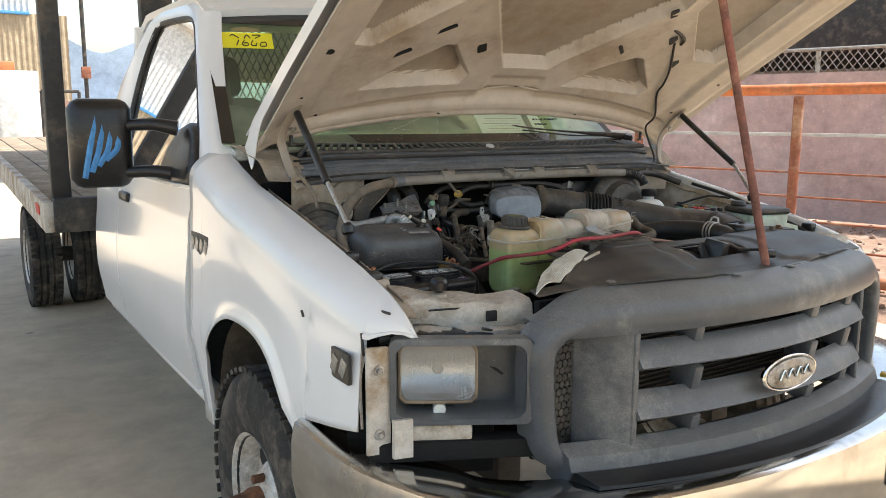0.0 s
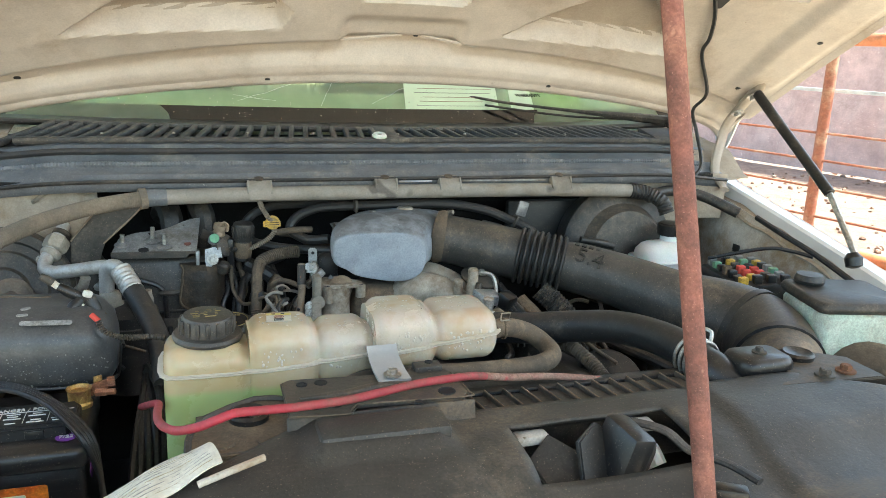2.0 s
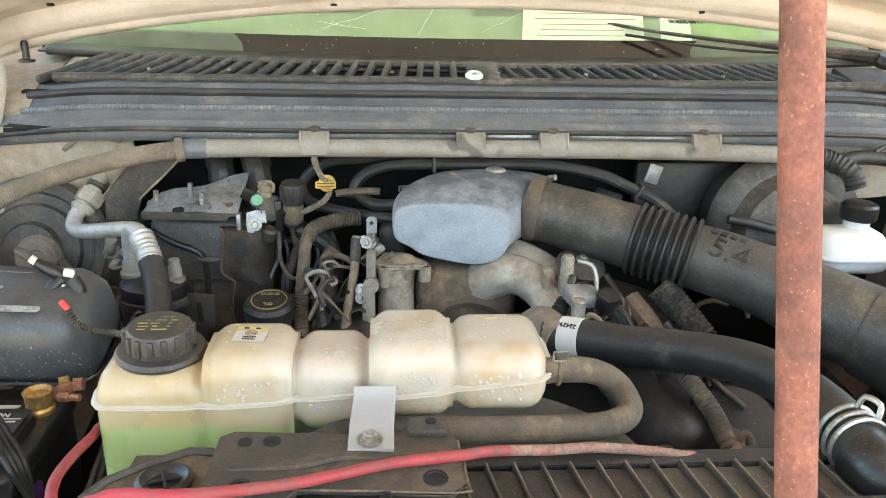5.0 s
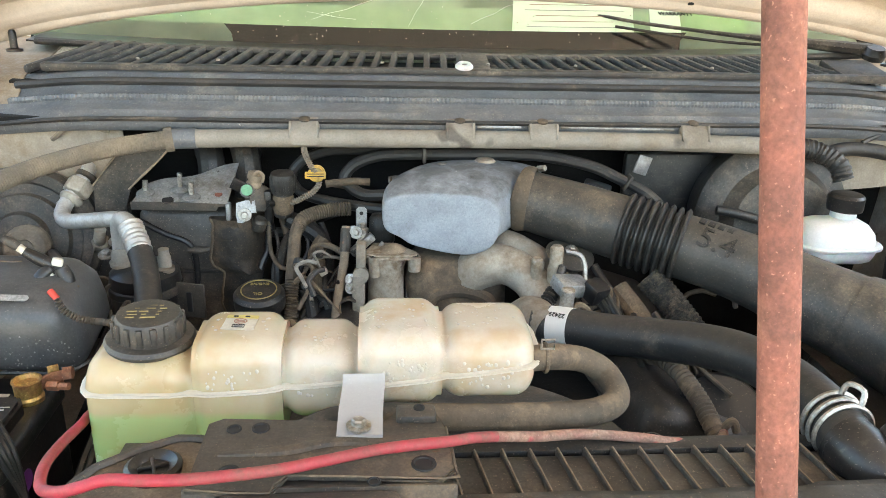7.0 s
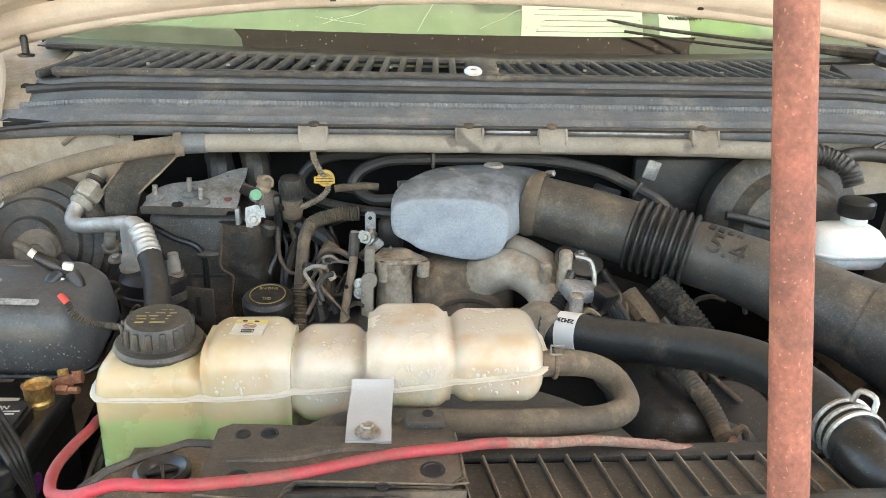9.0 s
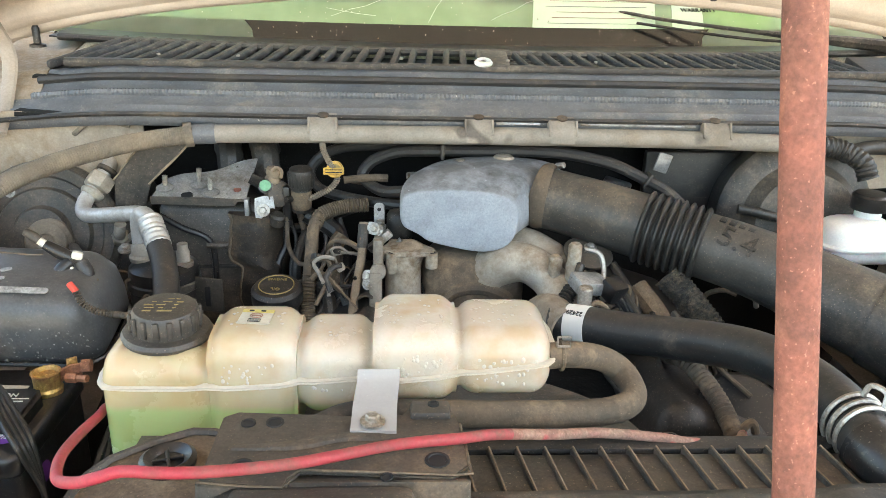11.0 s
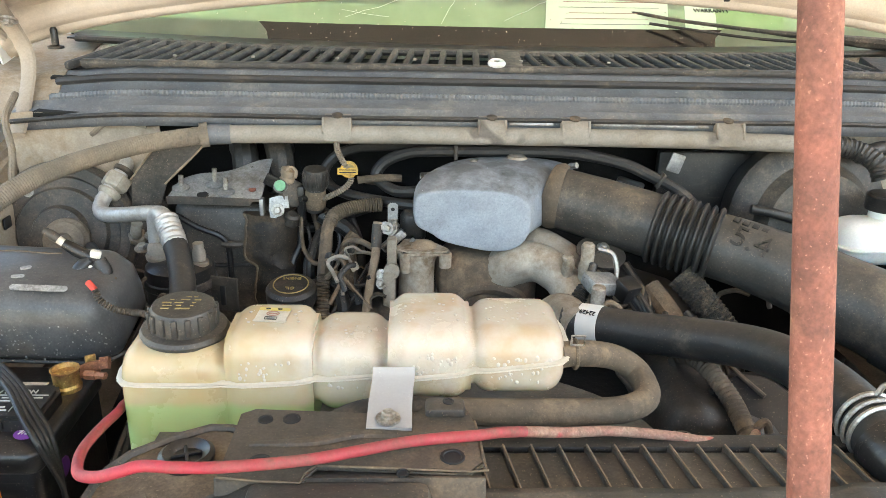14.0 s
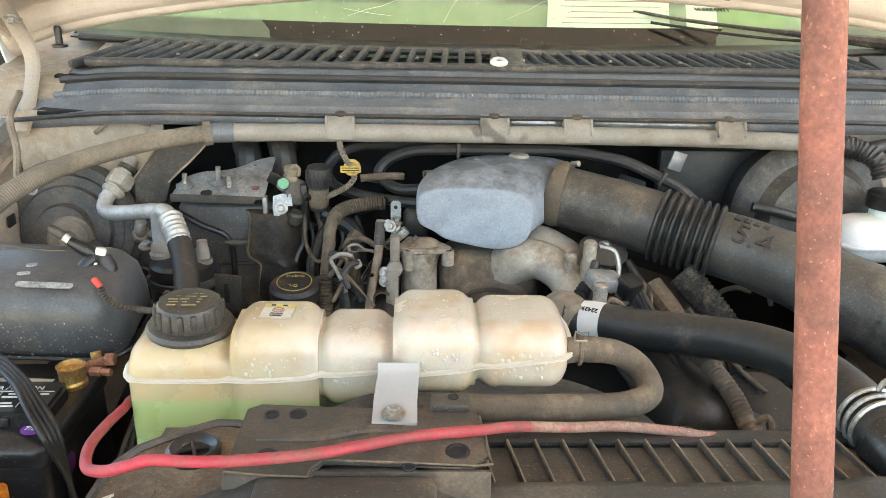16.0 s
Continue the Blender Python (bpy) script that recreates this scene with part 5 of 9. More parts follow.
# headlamps and bare brackets
for s in (-1, 1):
    m = axes((s * 0.760, 0.350, 0.957), (0.863, 0.505 * s, 0), (0, 0.03, 1))
    housing = bmesh.new()
    outer, inner = rounded(0, 0, 0.302, 0.186, 0.016), rounded(0.0, 0.0, 0.276, 0.160, 0.026)
    loft(housing, [[m @ Vector((x, y, -0.02)) for x, y in outer], [m @ Vector((x, y, 0.02)) for x, y in outer], [m @ Vector((x, y, 0.022)) for x, y in inner], [m @ Vector((x * 0.93, y * 0.92, -0.085)) for x, y in inner]], caps=False)
    lamp = part("headlamp", housing, M_GRILLE, truck, "headlamp with its grey surround")
    part("surround_floor", plate(rounded(0, 0, 0.262, 0.150, 0.03), 0.004, m @ Matrix.Translation((0, 0, -0.083))), M_GRILLE, lamp)
    out = 1 if s > 0 else -1
    c = m @ Vector((out * 0.065, 0.035, -0.01))
    refl = bmesh.new()
    rings = []
    for k in range(7):
        t = k / 6
        rings.append([m @ Vector((out * 0.048 + x, 0.012 + y, -0.075 + 0.055 * t)) for x, y in rounded(0, 0, 0.105 + 0.055 * t, 0.08 + 0.045 * t, 0.02 + 0.006 * t)])
    loft(refl, rings, caps=False)
    part("reflector", refl, M_REFL, lamp, "bright reflector bowl")
    part("bowl_back", plate(rounded(out * 0.048, 0.012, 0.106, 0.081, 0.02), 0.003, m @ Matrix.Translation((0, 0, -0.074))), M_REFL, lamp)
    part("bulb", rod(m @ Vector((out * 0.048, 0.012, -0.075)), m @ Vector((out * 0.048, 0.012, -0.04)), 0.012, 12), M_STEEL, lamp)
    part("lens_flute", sheet(lambda u, v, m=m, out=out: m @ Vector((out * 0.048 - 0.074 + 0.148 * u, -0.040 + 0.10 * v, -0.030 - 0.004 * math.cos(u * 40 * math.pi) - 0.02 * math.sin(v * 3.1))), 80, 8, 0.002), M_REFL, lamp, "fluted bright reflector face")
    part("lens", plate(rounded(out * 0.048, 0.012, 0.163, 0.128, 0.020), 0.005, m @ Matrix.Translation((0, 0, -0.012))), M_LENS, lamp, "clear headlamp lens")
    part("lens_rim", tube([m @ Vector((x, y, -0.012)) for x, y in rounded(out * 0.048, 0.012, 0.164, 0.129, 0.02, 3)] + [m @ Vector((out * 0.048 + 0.082, 0.0565, -0.012))], 0.0035, 6, 2), M_TANDUST, lamp)
    part("bezel_marks", plate([(-0.018, 0.006), (0.0, 0.002), (0.016, -0.012), (0.010, -0.014), (-0.004, -0.004)], 0.001, m @ Matrix.Translation((-out * 0.085, 0.0, -0.0805))), M_INKHOLE, lamp)
    part("turn_socket", plate(rounded(out * 0.045, -0.073, 0.066, 0.034, 0.012), 0.004, m @ Matrix.Translation((0, 0, -0.05))), M_INKHOLE, lamp)
    part("socket_bulb", rod(m @ Vector((out * 0.045, -0.072, -0.05)), m @ Vector((out * 0.045, -0.072, -0.015)), 0.014, 12), M_WHITEPL, lamp)
    part("outer_bracket", loft(bmesh.new(), [[(s * 0.895, 0.415, z), (s * 0.945, 0.425, z), (s * 0.945, 0.432, z), (s * 0.895, 0.422, z)] for z in (0.80, 0.88, 0.96, 1.035)]), M_WHITEDIRTY, truck, "bare white bracket beside the lamp")
    for z in (0.985, 0.845):
        bolt((s * 0.92, 0.418, z), (0, -1, 0), 0.007, truck)
    part("lower_bracket", box((s * 0.80, 0.40, 0.838), (0.17, 0.05, 0.036), 0.006, (0, 0, s * 28)), M_BEAM, truck, "dirty white lower support")
    part("corner_bracket", loft(bmesh.new(), [[(s * x, y, z) for x, y in ((0.86, 0.38), (0.90, 0.39), (0.90, 0.40), (0.86, 0.39))] for z in (0.795, 0.83, 0.88)]), M_WHITEDIRTY, truck)
    # added dark panel closes the gap behind the lamp, standing for its shade
    part("lamp_backing", box((s * 0.77, 0.50, 0.86), (0.34, 0.02, 0.34), 0.004, (0, 0, s * 26)), M_CAVITY, truck)
    part("filler", box((s * 0.74, 0.36, 0.800), (0.42, 0.05, 0.045), 0.006, (0, 0, s * 26)), M_CAVITY, truck)

# chrome bumper
BP = [(-0.995, 0.70, 0.0), (-0.985, 0.5, 0.0), (-0.945, 0.33, 0.0), (-0.85, 0.18, 0.0), (-0.6, 0.055, 0.0), (-0.3, -0.01, 0.0), (0, -0.03, 0.0)]
line = spline(BP + [(-x, y, z) for x, y, z in reversed(BP[:-1])], 6)
rings = []
for i, p in enumerate(line):
    d = (line[min(i + 1, len(line) - 1)] - line[max(i - 1, 0)]).normalized()
    o = Vector((d.y, -d.x, 0))
    zt = 0.762 + 0.025 * smooth(0.7, 1.0, abs(p.x)) + 0.015 * smooth(0.4, 0.7, p.y)
    rings.append([p + o * a + Vector((0, 0, b)) for a, b in ((-0.16, zt - 0.02), (-0.012, zt), (0.004, zt - 0.008), (0.012, zt - 0.05), (0.014, zt - 0.14), (0.004, zt - 0.20), (-0.03, zt - 0.225), (-0.034, zt - 0.215), (-0.006, zt - 0.19), (0.002, zt - 0.14), (0.0, zt - 0.05), (-0.012, zt - 0.014))])
bumper = part("bumper", loft(bmesh.new(), rings), M_CHROME, truck, "dull chrome steel front bumper")
part("top_pad", sweep_x([(-0.10, 0.766), (-0.03, 0.768), (0.02, 0.75), (0.02, 0.74), (-0.10, 0.758)], -0.58, 0.58, 30), M_DARK, bumper, "black step pad")
part("plate_bracket", box((0.42, 0.005, 0.66), (0.32, 0.02, 0.11), 0.006, (0, 0, 12)), M_BLACKSTEEL, bumper)
part("yellow_tag", box((0.64, 0.20, 0.765), (0.03, 0.02, 0.012), 0.004, (0, 0, 20)), M_YELLOW, bumper)

# top cover of the radiator, with the latch opening
def cover_z(x, y):
    z = 1.145 + 0.030 * smooth(0.20, 0.42, y) - 0.010 * smooth(0.36, 0.30, y) * smooth(0.22, 0.27, y) + 0.006 * smooth(0.0, 0.02, abs(x - 0.045) - 0.16)
    z += 0.012 * smooth(-0.13, -0.15, x) * smooth(-0.30, -0.27, x) * smooth(0.37, 0.40, y)
    z -= 0.03 * smooth(0.45, 0.66, abs(x)) ** 1.5 + 0.004 * noise.noise(Vector((x * 9, y * 9, 0)))
    return z


bm = bmesh.new()
NU, NV = 110, 36
grid = {}
for i in range(NU + 1):
    x = -0.60 + 1.24 * i / NU
    y0 = grille_y(x) + 0.075
    y1 = min(0.47, 0.285 + (x + 0.55) * 0.70) if x < 0 else min(0.47, 0.30 + (0.62 - x) * 0.70)
    y1 = max(y1, y0 + 0.03)
    for j in range(NV + 1):
        y = y0 + (y1 - y0) * j / NV
        grid[i, j] = bm.verts.new((x, y, cover_z(x, y)))
for i in range(NU):
    for j in range(NV):
        c = (grid[i, j].co + grid[i + 1, j + 1].co) / 2
        if -0.055 < c.x < 0.145 and 0.325 < c.y < 0.425:
            continue
        bm.faces.new((grid[i, j], grid[i + 1, j], grid[i + 1, j + 1], grid[i, j + 1]))
cover = part("radiator_cover", bm, M_PANEL, truck, "dusty black plastic cover over the radiator, with latch opening")
sol = cover.modifiers.new("thickness", "SOLIDIFY")
sol.thickness = 0.004
for x, y in ((-0.439, 0.222), (-0.108, 0.150), (0.10, 0.150), (0.30, 0.19)):
    part("push_pin", lathe([(0.011, 0), (0.011, 0.002), (0.008, 0.004), (0.003, 0.0035)], (x, y + 0.02, cover_z(x, y) + 0.001), (0, 0, 1), 16), M_GRILLE, cover)
part("cover_step", box((-0.205, 0.425, 1.183), (0.145, 0.055, 0.03), 0.008, (0, 0, 0)), M_PANEL, cover)
part("opening_floor", box((0.045, 0.375, 1.06), (0.22, 0.13, 0.02), 0.004), M_CAVITY, truck)
latch = part("hood_latch", box((0.055, 0.372, 1.13), (0.035, 0.06, 0.12), 0.008, (8, 12, 10)), M_DARK, truck, "black hood latch with a release lever")
part("plate", plate([(-0.032, -0.03), (0.03, -0.032), (0.034, 0.02), (0.0, 0.035), (-0.03, 0.015)], 0.006, pose(0.035, 0.372, 1.155, 60, 10, 15), 0.002), M_BLACK, latch)
part("plate", plate([(-0.03, -0.03), (0.035, -0.02), (0.02, 0.035), (-0.02, 0.03)], 0.006, pose(-0.012, 0.378, 1.14, 35, -30, 20), 0.002), M_BLACK, latch)
part("hook", tube([(0.085, 0.37, 1.12), (0.09, 0.36, 1.16), (0.075, 0.35, 1.172), (0.055, 0.35, 1.16)], 0.008, 8), M_BLACKSTEEL, latch)
part("spring", tube([(0.10, 0.40, 1.13), (0.105, 0.385, 1.145), (0.11, 0.37, 1.13)], 0.012, 8), M_WHITEPL, latch)
part("lever", tube([(0.08, 0.40, 1.178), (0.115, 0.37, 1.175), (0.13, 0.34, 1.163), (0.15, 0.30, 1.166), (0.165, 0.265, 1.162)], 0.007, 8, flat=0.6), M_BLACKSTEEL, latch)
part("lever_tip", box((0.112, 0.245, 1.166), (0.035, 0.02, 0.02), 0.004, (0, 0, -30)), M_DARK, latch)
for x, w in ((-0.03, 0.04), (0.10, 0.06)):
    part("white_insert", box((x, 0.42, 1.158), (w, 0.02, 0.012), 0.003), M_WHITEDIRTY, cover)
def label_at(u, v, up=0.0):
    """Along u from the front corner to the rear, across v from the outer edge to the cover."""
    p = Vector((-0.606, 0.293, 1.128)).lerp(Vector((-0.392, 0.458, 1.168)), u).lerp(Vector((-0.537, 0.297, 1.148)).lerp(Vector((-0.376, 0.386, 1.184)), u), v)
    return (p.x - 0.012 * math.sin(u * 3.1) * (1 - v), p.y + 0.010 * math.sin(u * 3.1) * (1 - v), p.z + 0.006 + 0.010 * math.sin(v * 3.1) + 0.002 * math.sin(u * 17 + v * 5) + up)


lab = part("foil_label", sheet(label_at, 24, 10, 0.002), M_LABEL, truck, "worn foil label with dense small print")
rng = random.Random(21)
for k in range(13):
    v = 0.08 + 0.068 * k
    a = 0.05
    while a < 0.9:
        b = min(0.96, a + rng.uniform(0.10, 0.34))
        part("print_line", tube([label_at(a + (b - a) * i / 4, v, 0.0012) for i in range(5)], 0.0011, 4, 2), M_GREYINK if k % 4 else M_YELINK, lab)
        a = b + 0.04
part("label_edge", tube([(-0.40, 0.372, 1.178), (-0.372, 0.378, 1.184), (-0.335, 0.392, 1.188)], 0.0038, 8), M_WHITEDIRTY, truck, "scuffed white edge of the radiator support")
part("label_edge", tube([(0.62, 0.33, 1.125), (0.50, 0.43, 1.15), (0.42, 0.47, 1.165)], 0.013, 8), M_WHITEDIRTY, truck)

# support beams at both front corners
for s in (-1, 1):
    rings = []
    for i in range(25):
        x = 0.545 + 0.305 * i / 24
        yf = lerp_list([(0.545, 0.383), (0.62, 0.405), (0.70, 0.45), (0.78, 0.495), (0.85, 0.535)], x)
        yb = lerp_list([(0.545, 0.455), (0.62, 0.50), (0.70, 0.565), (0.78, 0.63), (0.85, 0.69)], x)
        z = lerp_list([(0.545, 1.104), (0.62, 1.098), (0.70, 1.102), (0.78, 1.110), (0.85, 1.115)], x) + 0.003 * math.sin(x * 60)
        wob = 0.002 * math.sin(x * 75) + 0.0015 * math.sin(x * 140)
        rings.append([(s * x, yb + wob, z - 0.014), (s * x, yb + wob, z + 0.002), (s * x, yf + 0.03, z - 0.002), (s * x, yf + 0.008, z - 0.006), (s * x, yf - 0.002 + wob * 0.4, z - 0.016), (s * x, yf - 0.005, z - 0.045), (s * x, yf + 0.004, z - 0.062), (s * x, yf + 0.012, z - 0.062), (s * x, yf + 0.012, z - 0.020), (s * x, yf + 0.04, z - 0.014)])
    beam = part("support_beam", loft(bmesh.new(), rings), M_BEAM, truck, "dented dirty white radiator support beam")
    part("square_hole", box((s * 0.640, 0.4075, 1.068), (0.026, 0.008, 0.024), 0.002, (0, 0, s * 12)), M_INKHOLE, beam)
    rng = random.Random(31)
    rings = []
    for i in range(15):
        x = 0.555 + 0.27 * i / 14
        y = 0.388 + 0.47 * (x - 0.555) - 0.02
        j = rng.uniform(-0.004, 0.004)
        z = 1.040 + rng.uniform(-0.004, 0.004)
        rings.append([(s * x, y - 0.024 + j, z), (s * x, y + 0.05, z + 0.006), (s * x, y + 0.05, z), (s * x, y - 0.020 + j, z - 0.012)])
    part("lower_flange", loft(bmesh.new(), rings), M_WHITEDIRTY, beam)
    part("rubber_stop", lathe([(0.014, 0), (0.020, 0.004), (0.021, 0.02), (0.016, 0.028), (0.008, 0.03)], (s * 0.712, 0.515, 1.114), (0, 0, 1), 16), M_DARK, beam)
    part("stop_base", lathe([(0.020, 0), (0.018, 0.008), (0.012, 0.010)], (s * 0.712, 0.515, 1.100), (0, 0, 1), 16), M_APRON, beam)
    part("slit", box((s * 0.72, 0.456, 1.084), (0.10, 0.004, 0.004), 0.001, (0, 0, s * 14)), M_INKHOLE, beam)
    # dark slab put in for the shadow between beam and lamp
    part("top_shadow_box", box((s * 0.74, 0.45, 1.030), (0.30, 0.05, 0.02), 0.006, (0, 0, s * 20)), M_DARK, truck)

# ---- engine bay shell ----
for s, mt in ((-1, M_APRON), (1, M_WHITEDIRTY)):
    def apron(u, v, s=s):
        y = 0.50 + 0.82 * u
        zt = lerp_list(TOP, y) - 0.015
        z = 0.80 + (zt - 0.80) * v
        return (s * (0.795 - 0.09 * (1 - v) ** 2 + 0.012 * math.sin(u * 14) * (1 - v) + 0.02 * smooth(0.86, 1, v)), y, z)
    ap = part("inner_fender", sheet(apron, 36, 16, 0.003 * s), mt, truck, "dusty cream inner fender panel")
    part("fender_ledge", sheet(lambda u, v, s=s: (s * (0.80 + 0.055 * v), 0.46 + 0.88 * u, lerp_list(TOP, 0.46 + 0.88 * u) - 0.028 + 0.010 * v + 0.003 * math.sin(u * 40)), 40, 4, 0.004 * -s), M_APRON, truck)
    for y in (0.72, 0.60):
        st = part("hood_stop", box((s * 0.835, y, lerp_list(TOP, y) - 0.008), (0.035, 0.04, 0.03), 0.008), M_DARK, truck, "black rubber hood stop")
    for y in (0.9, 1.02, 1.12):
        part("slot", box((s * 0.782, y, lerp_list(TOP, y) - 0.09), (0.004, 0.022, 0.018), 0.002), M_INKHOLE, ap)
part("front_tab", box((-0.835, 0.60, 1.125), (0.07, 0.05, 0.04), 0.015), M_APRON, truck)
part("front_tab", box((0.835, 0.52, 1.105), (0.075, 0.10, 0.045), 0.015), M_WHITEDIRTY, truck)
part("firewall", box((0, 1.335, 0.98), (1.66, 0.02, 0.66), 0.005), M_CAVITY, truck, "firewall coloured near black for the shade behind the engine")
part("bay_floor", box((0, 0.95, 0.70), (1.55, 0.86, 0.02), 0.005), M_CAVITY, truck)
part("engine_block", pillow(-0.02, 0.95, 0.52, 0.56, 0.72, 1.01, 0.06, 0.03), M_CAVITY, truck, "engine block coloured near black for the bay's deep shade")
for s in (-1, 1):
    part("valve_cover", pillow(0, 0, 0.15, 0.5, 0, 0.10, 0.03, 0.02, place=pose(s * 0.22, 0.98, 0.97, 0, s * 18, 0)), M_BLACK, truck, "grimy black valve cover")
# body-coloured strip below the cowl
for x0, x1 in ((-0.79, -0.555), (0.47, 0.79)):
    part("cowl_front", sheet(lambda u, v: (x0 + (x1 - x0) * u, 1.200 - 0.01 * v, 1.225 + 0.105 * v + 0.004 * math.sin(u * 9)), 14, 6, 0.004), M_APRON, truck, "dusty cream cowl front panel")
part("cowl_lip", sheet(lambda u, v: (-0.48 + 0.96 * u, 1.190, 1.300 + 0.03 * v), 20, 2, 0.004), M_APRON, truck)
part("cowl_underside", box((0, 1.26, 1.330), (1.5, 0.14, 0.01), 0.002), M_CAVITY, truck)

# cowl cover
PROF = [(1.172, 1.318), (1.170, 1.336), (1.184, 1.340), (1.190, 1.347), (1.206, 1.351), (1.214, 1.358), (1.218, 1.357), (1.226, 1.364), (1.240, 1.369), (1.246, 1.375), (1.252, 1.381), (1.258, 1.378), (1.264, 1.384), (1.268, 1.390), (1.278, 1.3945)]


def cowl_bend(x):
    a = smooth(0.60, 0.80, abs(x))
    return 0.022 * a, -0.016 * a


bm = bmesh.new()
rings = []
for i in range(61):
    x = -0.79 + 1.58 * i / 60
    by, bz = cowl_bend(x)
    rings.append([(x, y + by, z + bz + 0.0015 * noise.noise(Vector((x * 6, y * 20, 2)))) for y, z in PROF])
loft(bm, rings, closed=False)
cowl = part("cowl_cover", bm, M_COWL, truck, "faded blue-grey plastic cowl cover with rubber seal")
sol = cowl.modifiers.new("thickness", "SOLIDIFY")
sol.thickness = 0.003
part("bulb_seal", tube([(x, 1.247 + cowl_bend(x)[0], 1.3815 + cowl_bend(x)[1]) for x in (-0.735, -0.7, -0.6, -0.4, -0.1, 0.2, 0.5, 0.65, 0.735)], 0.0065, 8), M_RUBBER, cowl)
part("ribbed_seal", tube([(x, 1.217 + cowl_bend(x)[0], 1.3615 + cowl_bend(x)[1]) for x in (-0.735, -0.7, -0.6, -0.4, -0.1, 0.2, 0.5, 0.65, 0.735)], 0.006, 6, 24, ribs=0.0007, pitch=0.006), M_COWL, cowl)
part("edge_seal", tube([(x, 1.171 + cowl_bend(x)[0] * 0.4, 1.336 + cowl_bend(x)[1]) for x in (-0.78, -0.6, -0.3, 0, 0.3, 0.6, 0.78)], 0.004, 6), M_BLACK, cowl)

for s in (-1, 1):
    part("cowl_corner", sheet(lambda u, v, s=s: (s * (0.728 + 0.127 * u), 1.20 + 0.345 * v, 1.326 + 0.056 * smooth(1.185, 1.29, 1.185 + 0.36 * v) + 0.034 * smooth(1.27, 1.55, 1.185 + 0.36 * v) - 0.012 * u + 0.010 * smooth(0.55, 1.0, u)), 10, 20, 0.003), M_APRON, truck, "dusty cream corner panel beside the cowl vent")

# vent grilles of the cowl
pan = part("vent_pan", box((0, 1.345, 1.390), (1.50, 0.15, 0.012), 0.003, (7, 0, 0)), M_CAVITY, truck)
vent = part("vent_grille", box((0.02, 1.283, 1.408), (1.44, 0.014, 0.014), 0.004, (10, 0, 0)), M_VENT, truck, "black louvred cowl vent full of dust")
part("rear_rail", tube([(x, 1.366 + 0.06 * (abs(x) / 0.75) ** 2, 1.4225 + 0.008 * (abs(x) / 0.75) ** 2) for x in (-0.76, -0.6, -0.4, -0.2, 0, 0.2, 0.4, 0.6, 0.76)], 0.011, 8, flat=0.6), M_VENT, vent)
part("rear_apron", sheet(lambda u, v: (-0.78 + 1.56 * u, 1.366 + 0.06 * ((1.56 * u - 0.78) / 0.75) ** 2 + 0.09 * v, 1.4235 + 0.008 * ((1.56 * u - 0.78) / 0.75) ** 2 + 0.004 * v), 30, 2, 0.003), M_DARK, vent)
part("middle_bridge", box((0.012, 1.328, 1.417), (0.045, 0.10, 0.010), 0.003, (10, 0, 0)), M_VENT, vent)
part("end_plate", box((0.70, 1.328, 1.414), (0.09, 0.10, 0.014), 0.004, (10, 0, 0)), M_VENT, vent)
slat_a = None
for k in range(24):
    x = -0.690 + 0.0290 * k
    lean = 34 * (1 - k / 23)
    bm = box((0, 0, 0), (0.0115, 0.092, 0.014), 0.004)
    if slat_a is None:
        slat_a = part("slat", bm, M_VENT, vent)
        me = slat_a.data
        base = ROOTS[vent.name]
    else:
        bm.free()
    ob = slat_a if k == 0 else new("slat", me)
    ob.parent = vent
    ob.matrix_local = Matrix.Translation(-base) @ pose(x + 0.008, 1.328 + 0.03 * (x / 0.75) ** 2, 1.416, 10, 0, -lean) @ Matrix.Diagonal((1, 1.05 + 0.0002 * lean * lean + 0.62 * (x / 0.75) ** 2, 1, 1)) @ Matrix.Translation(base)
for k in range(22):
    x = 0.055 + 0.0275 * k
    ob = new("slat", me)
    ob.parent = vent
    ob.matrix_local = Matrix.Translation(-base) @ pose(x, 1.328 + 0.03 * (x / 0.75) ** 2, 1.416, 10, 0, 14 + 24 * k / 21) @ Matrix.Diagonal((0.75, 1.08 + 0.6 * (x / 0.75) ** 2, 0.9, 1)) @ Matrix.Translation(base)
for k in range(6):
    part("cross_rib", box((0.34, 1.300 + 0.012 * k, 1.4060 + 0.0021 * k), (0.62, 0.0035, 0.004), 0.001, (10, 0, 0)), M_VENT, vent)
part("white_clip", lathe([(0.015, 0), (0.0155, 0.003), (0.012, 0.007), (0.006, 0.0065), (0.005, 0.003)], (-0.012, 1.287, 1.416), (0, -0.25, 1), 20), M_WHITEPL, vent, "white round push clip")
part("clip_centre", lathe([(0.0045, 0), (0.0045, 0.0045), (0, 0.0046)], (-0.012, 1.2868, 1.4165), (0, -0.25, 1), 12), M_GREYBAR, vent)
for x in (-0.55, -0.42, -0.28, -0.15, 0.03, 0.18, 0.30, 0.42):
    part("clip_head", lathe([(0.0032, 0), (0.0032, 0.002), (0.001, 0.003)], (x, 1.296, 1.420), (0, -0.2, 1), 10), M_GREYBAR, vent)
for x in (-0.745, 0.74):
    part("stop_pin", lathe([(0.013, 0), (0.013, 0.004), (0.006, 0.006), (0.006, 0.030), (0.004, 0.034)], (x, 1.30, 1.418), (0, 0, 1), 14), M_DARK, truck, "black hood stop pin")

for ob in (pan, vent):
    ob.location.z -= 0.0105

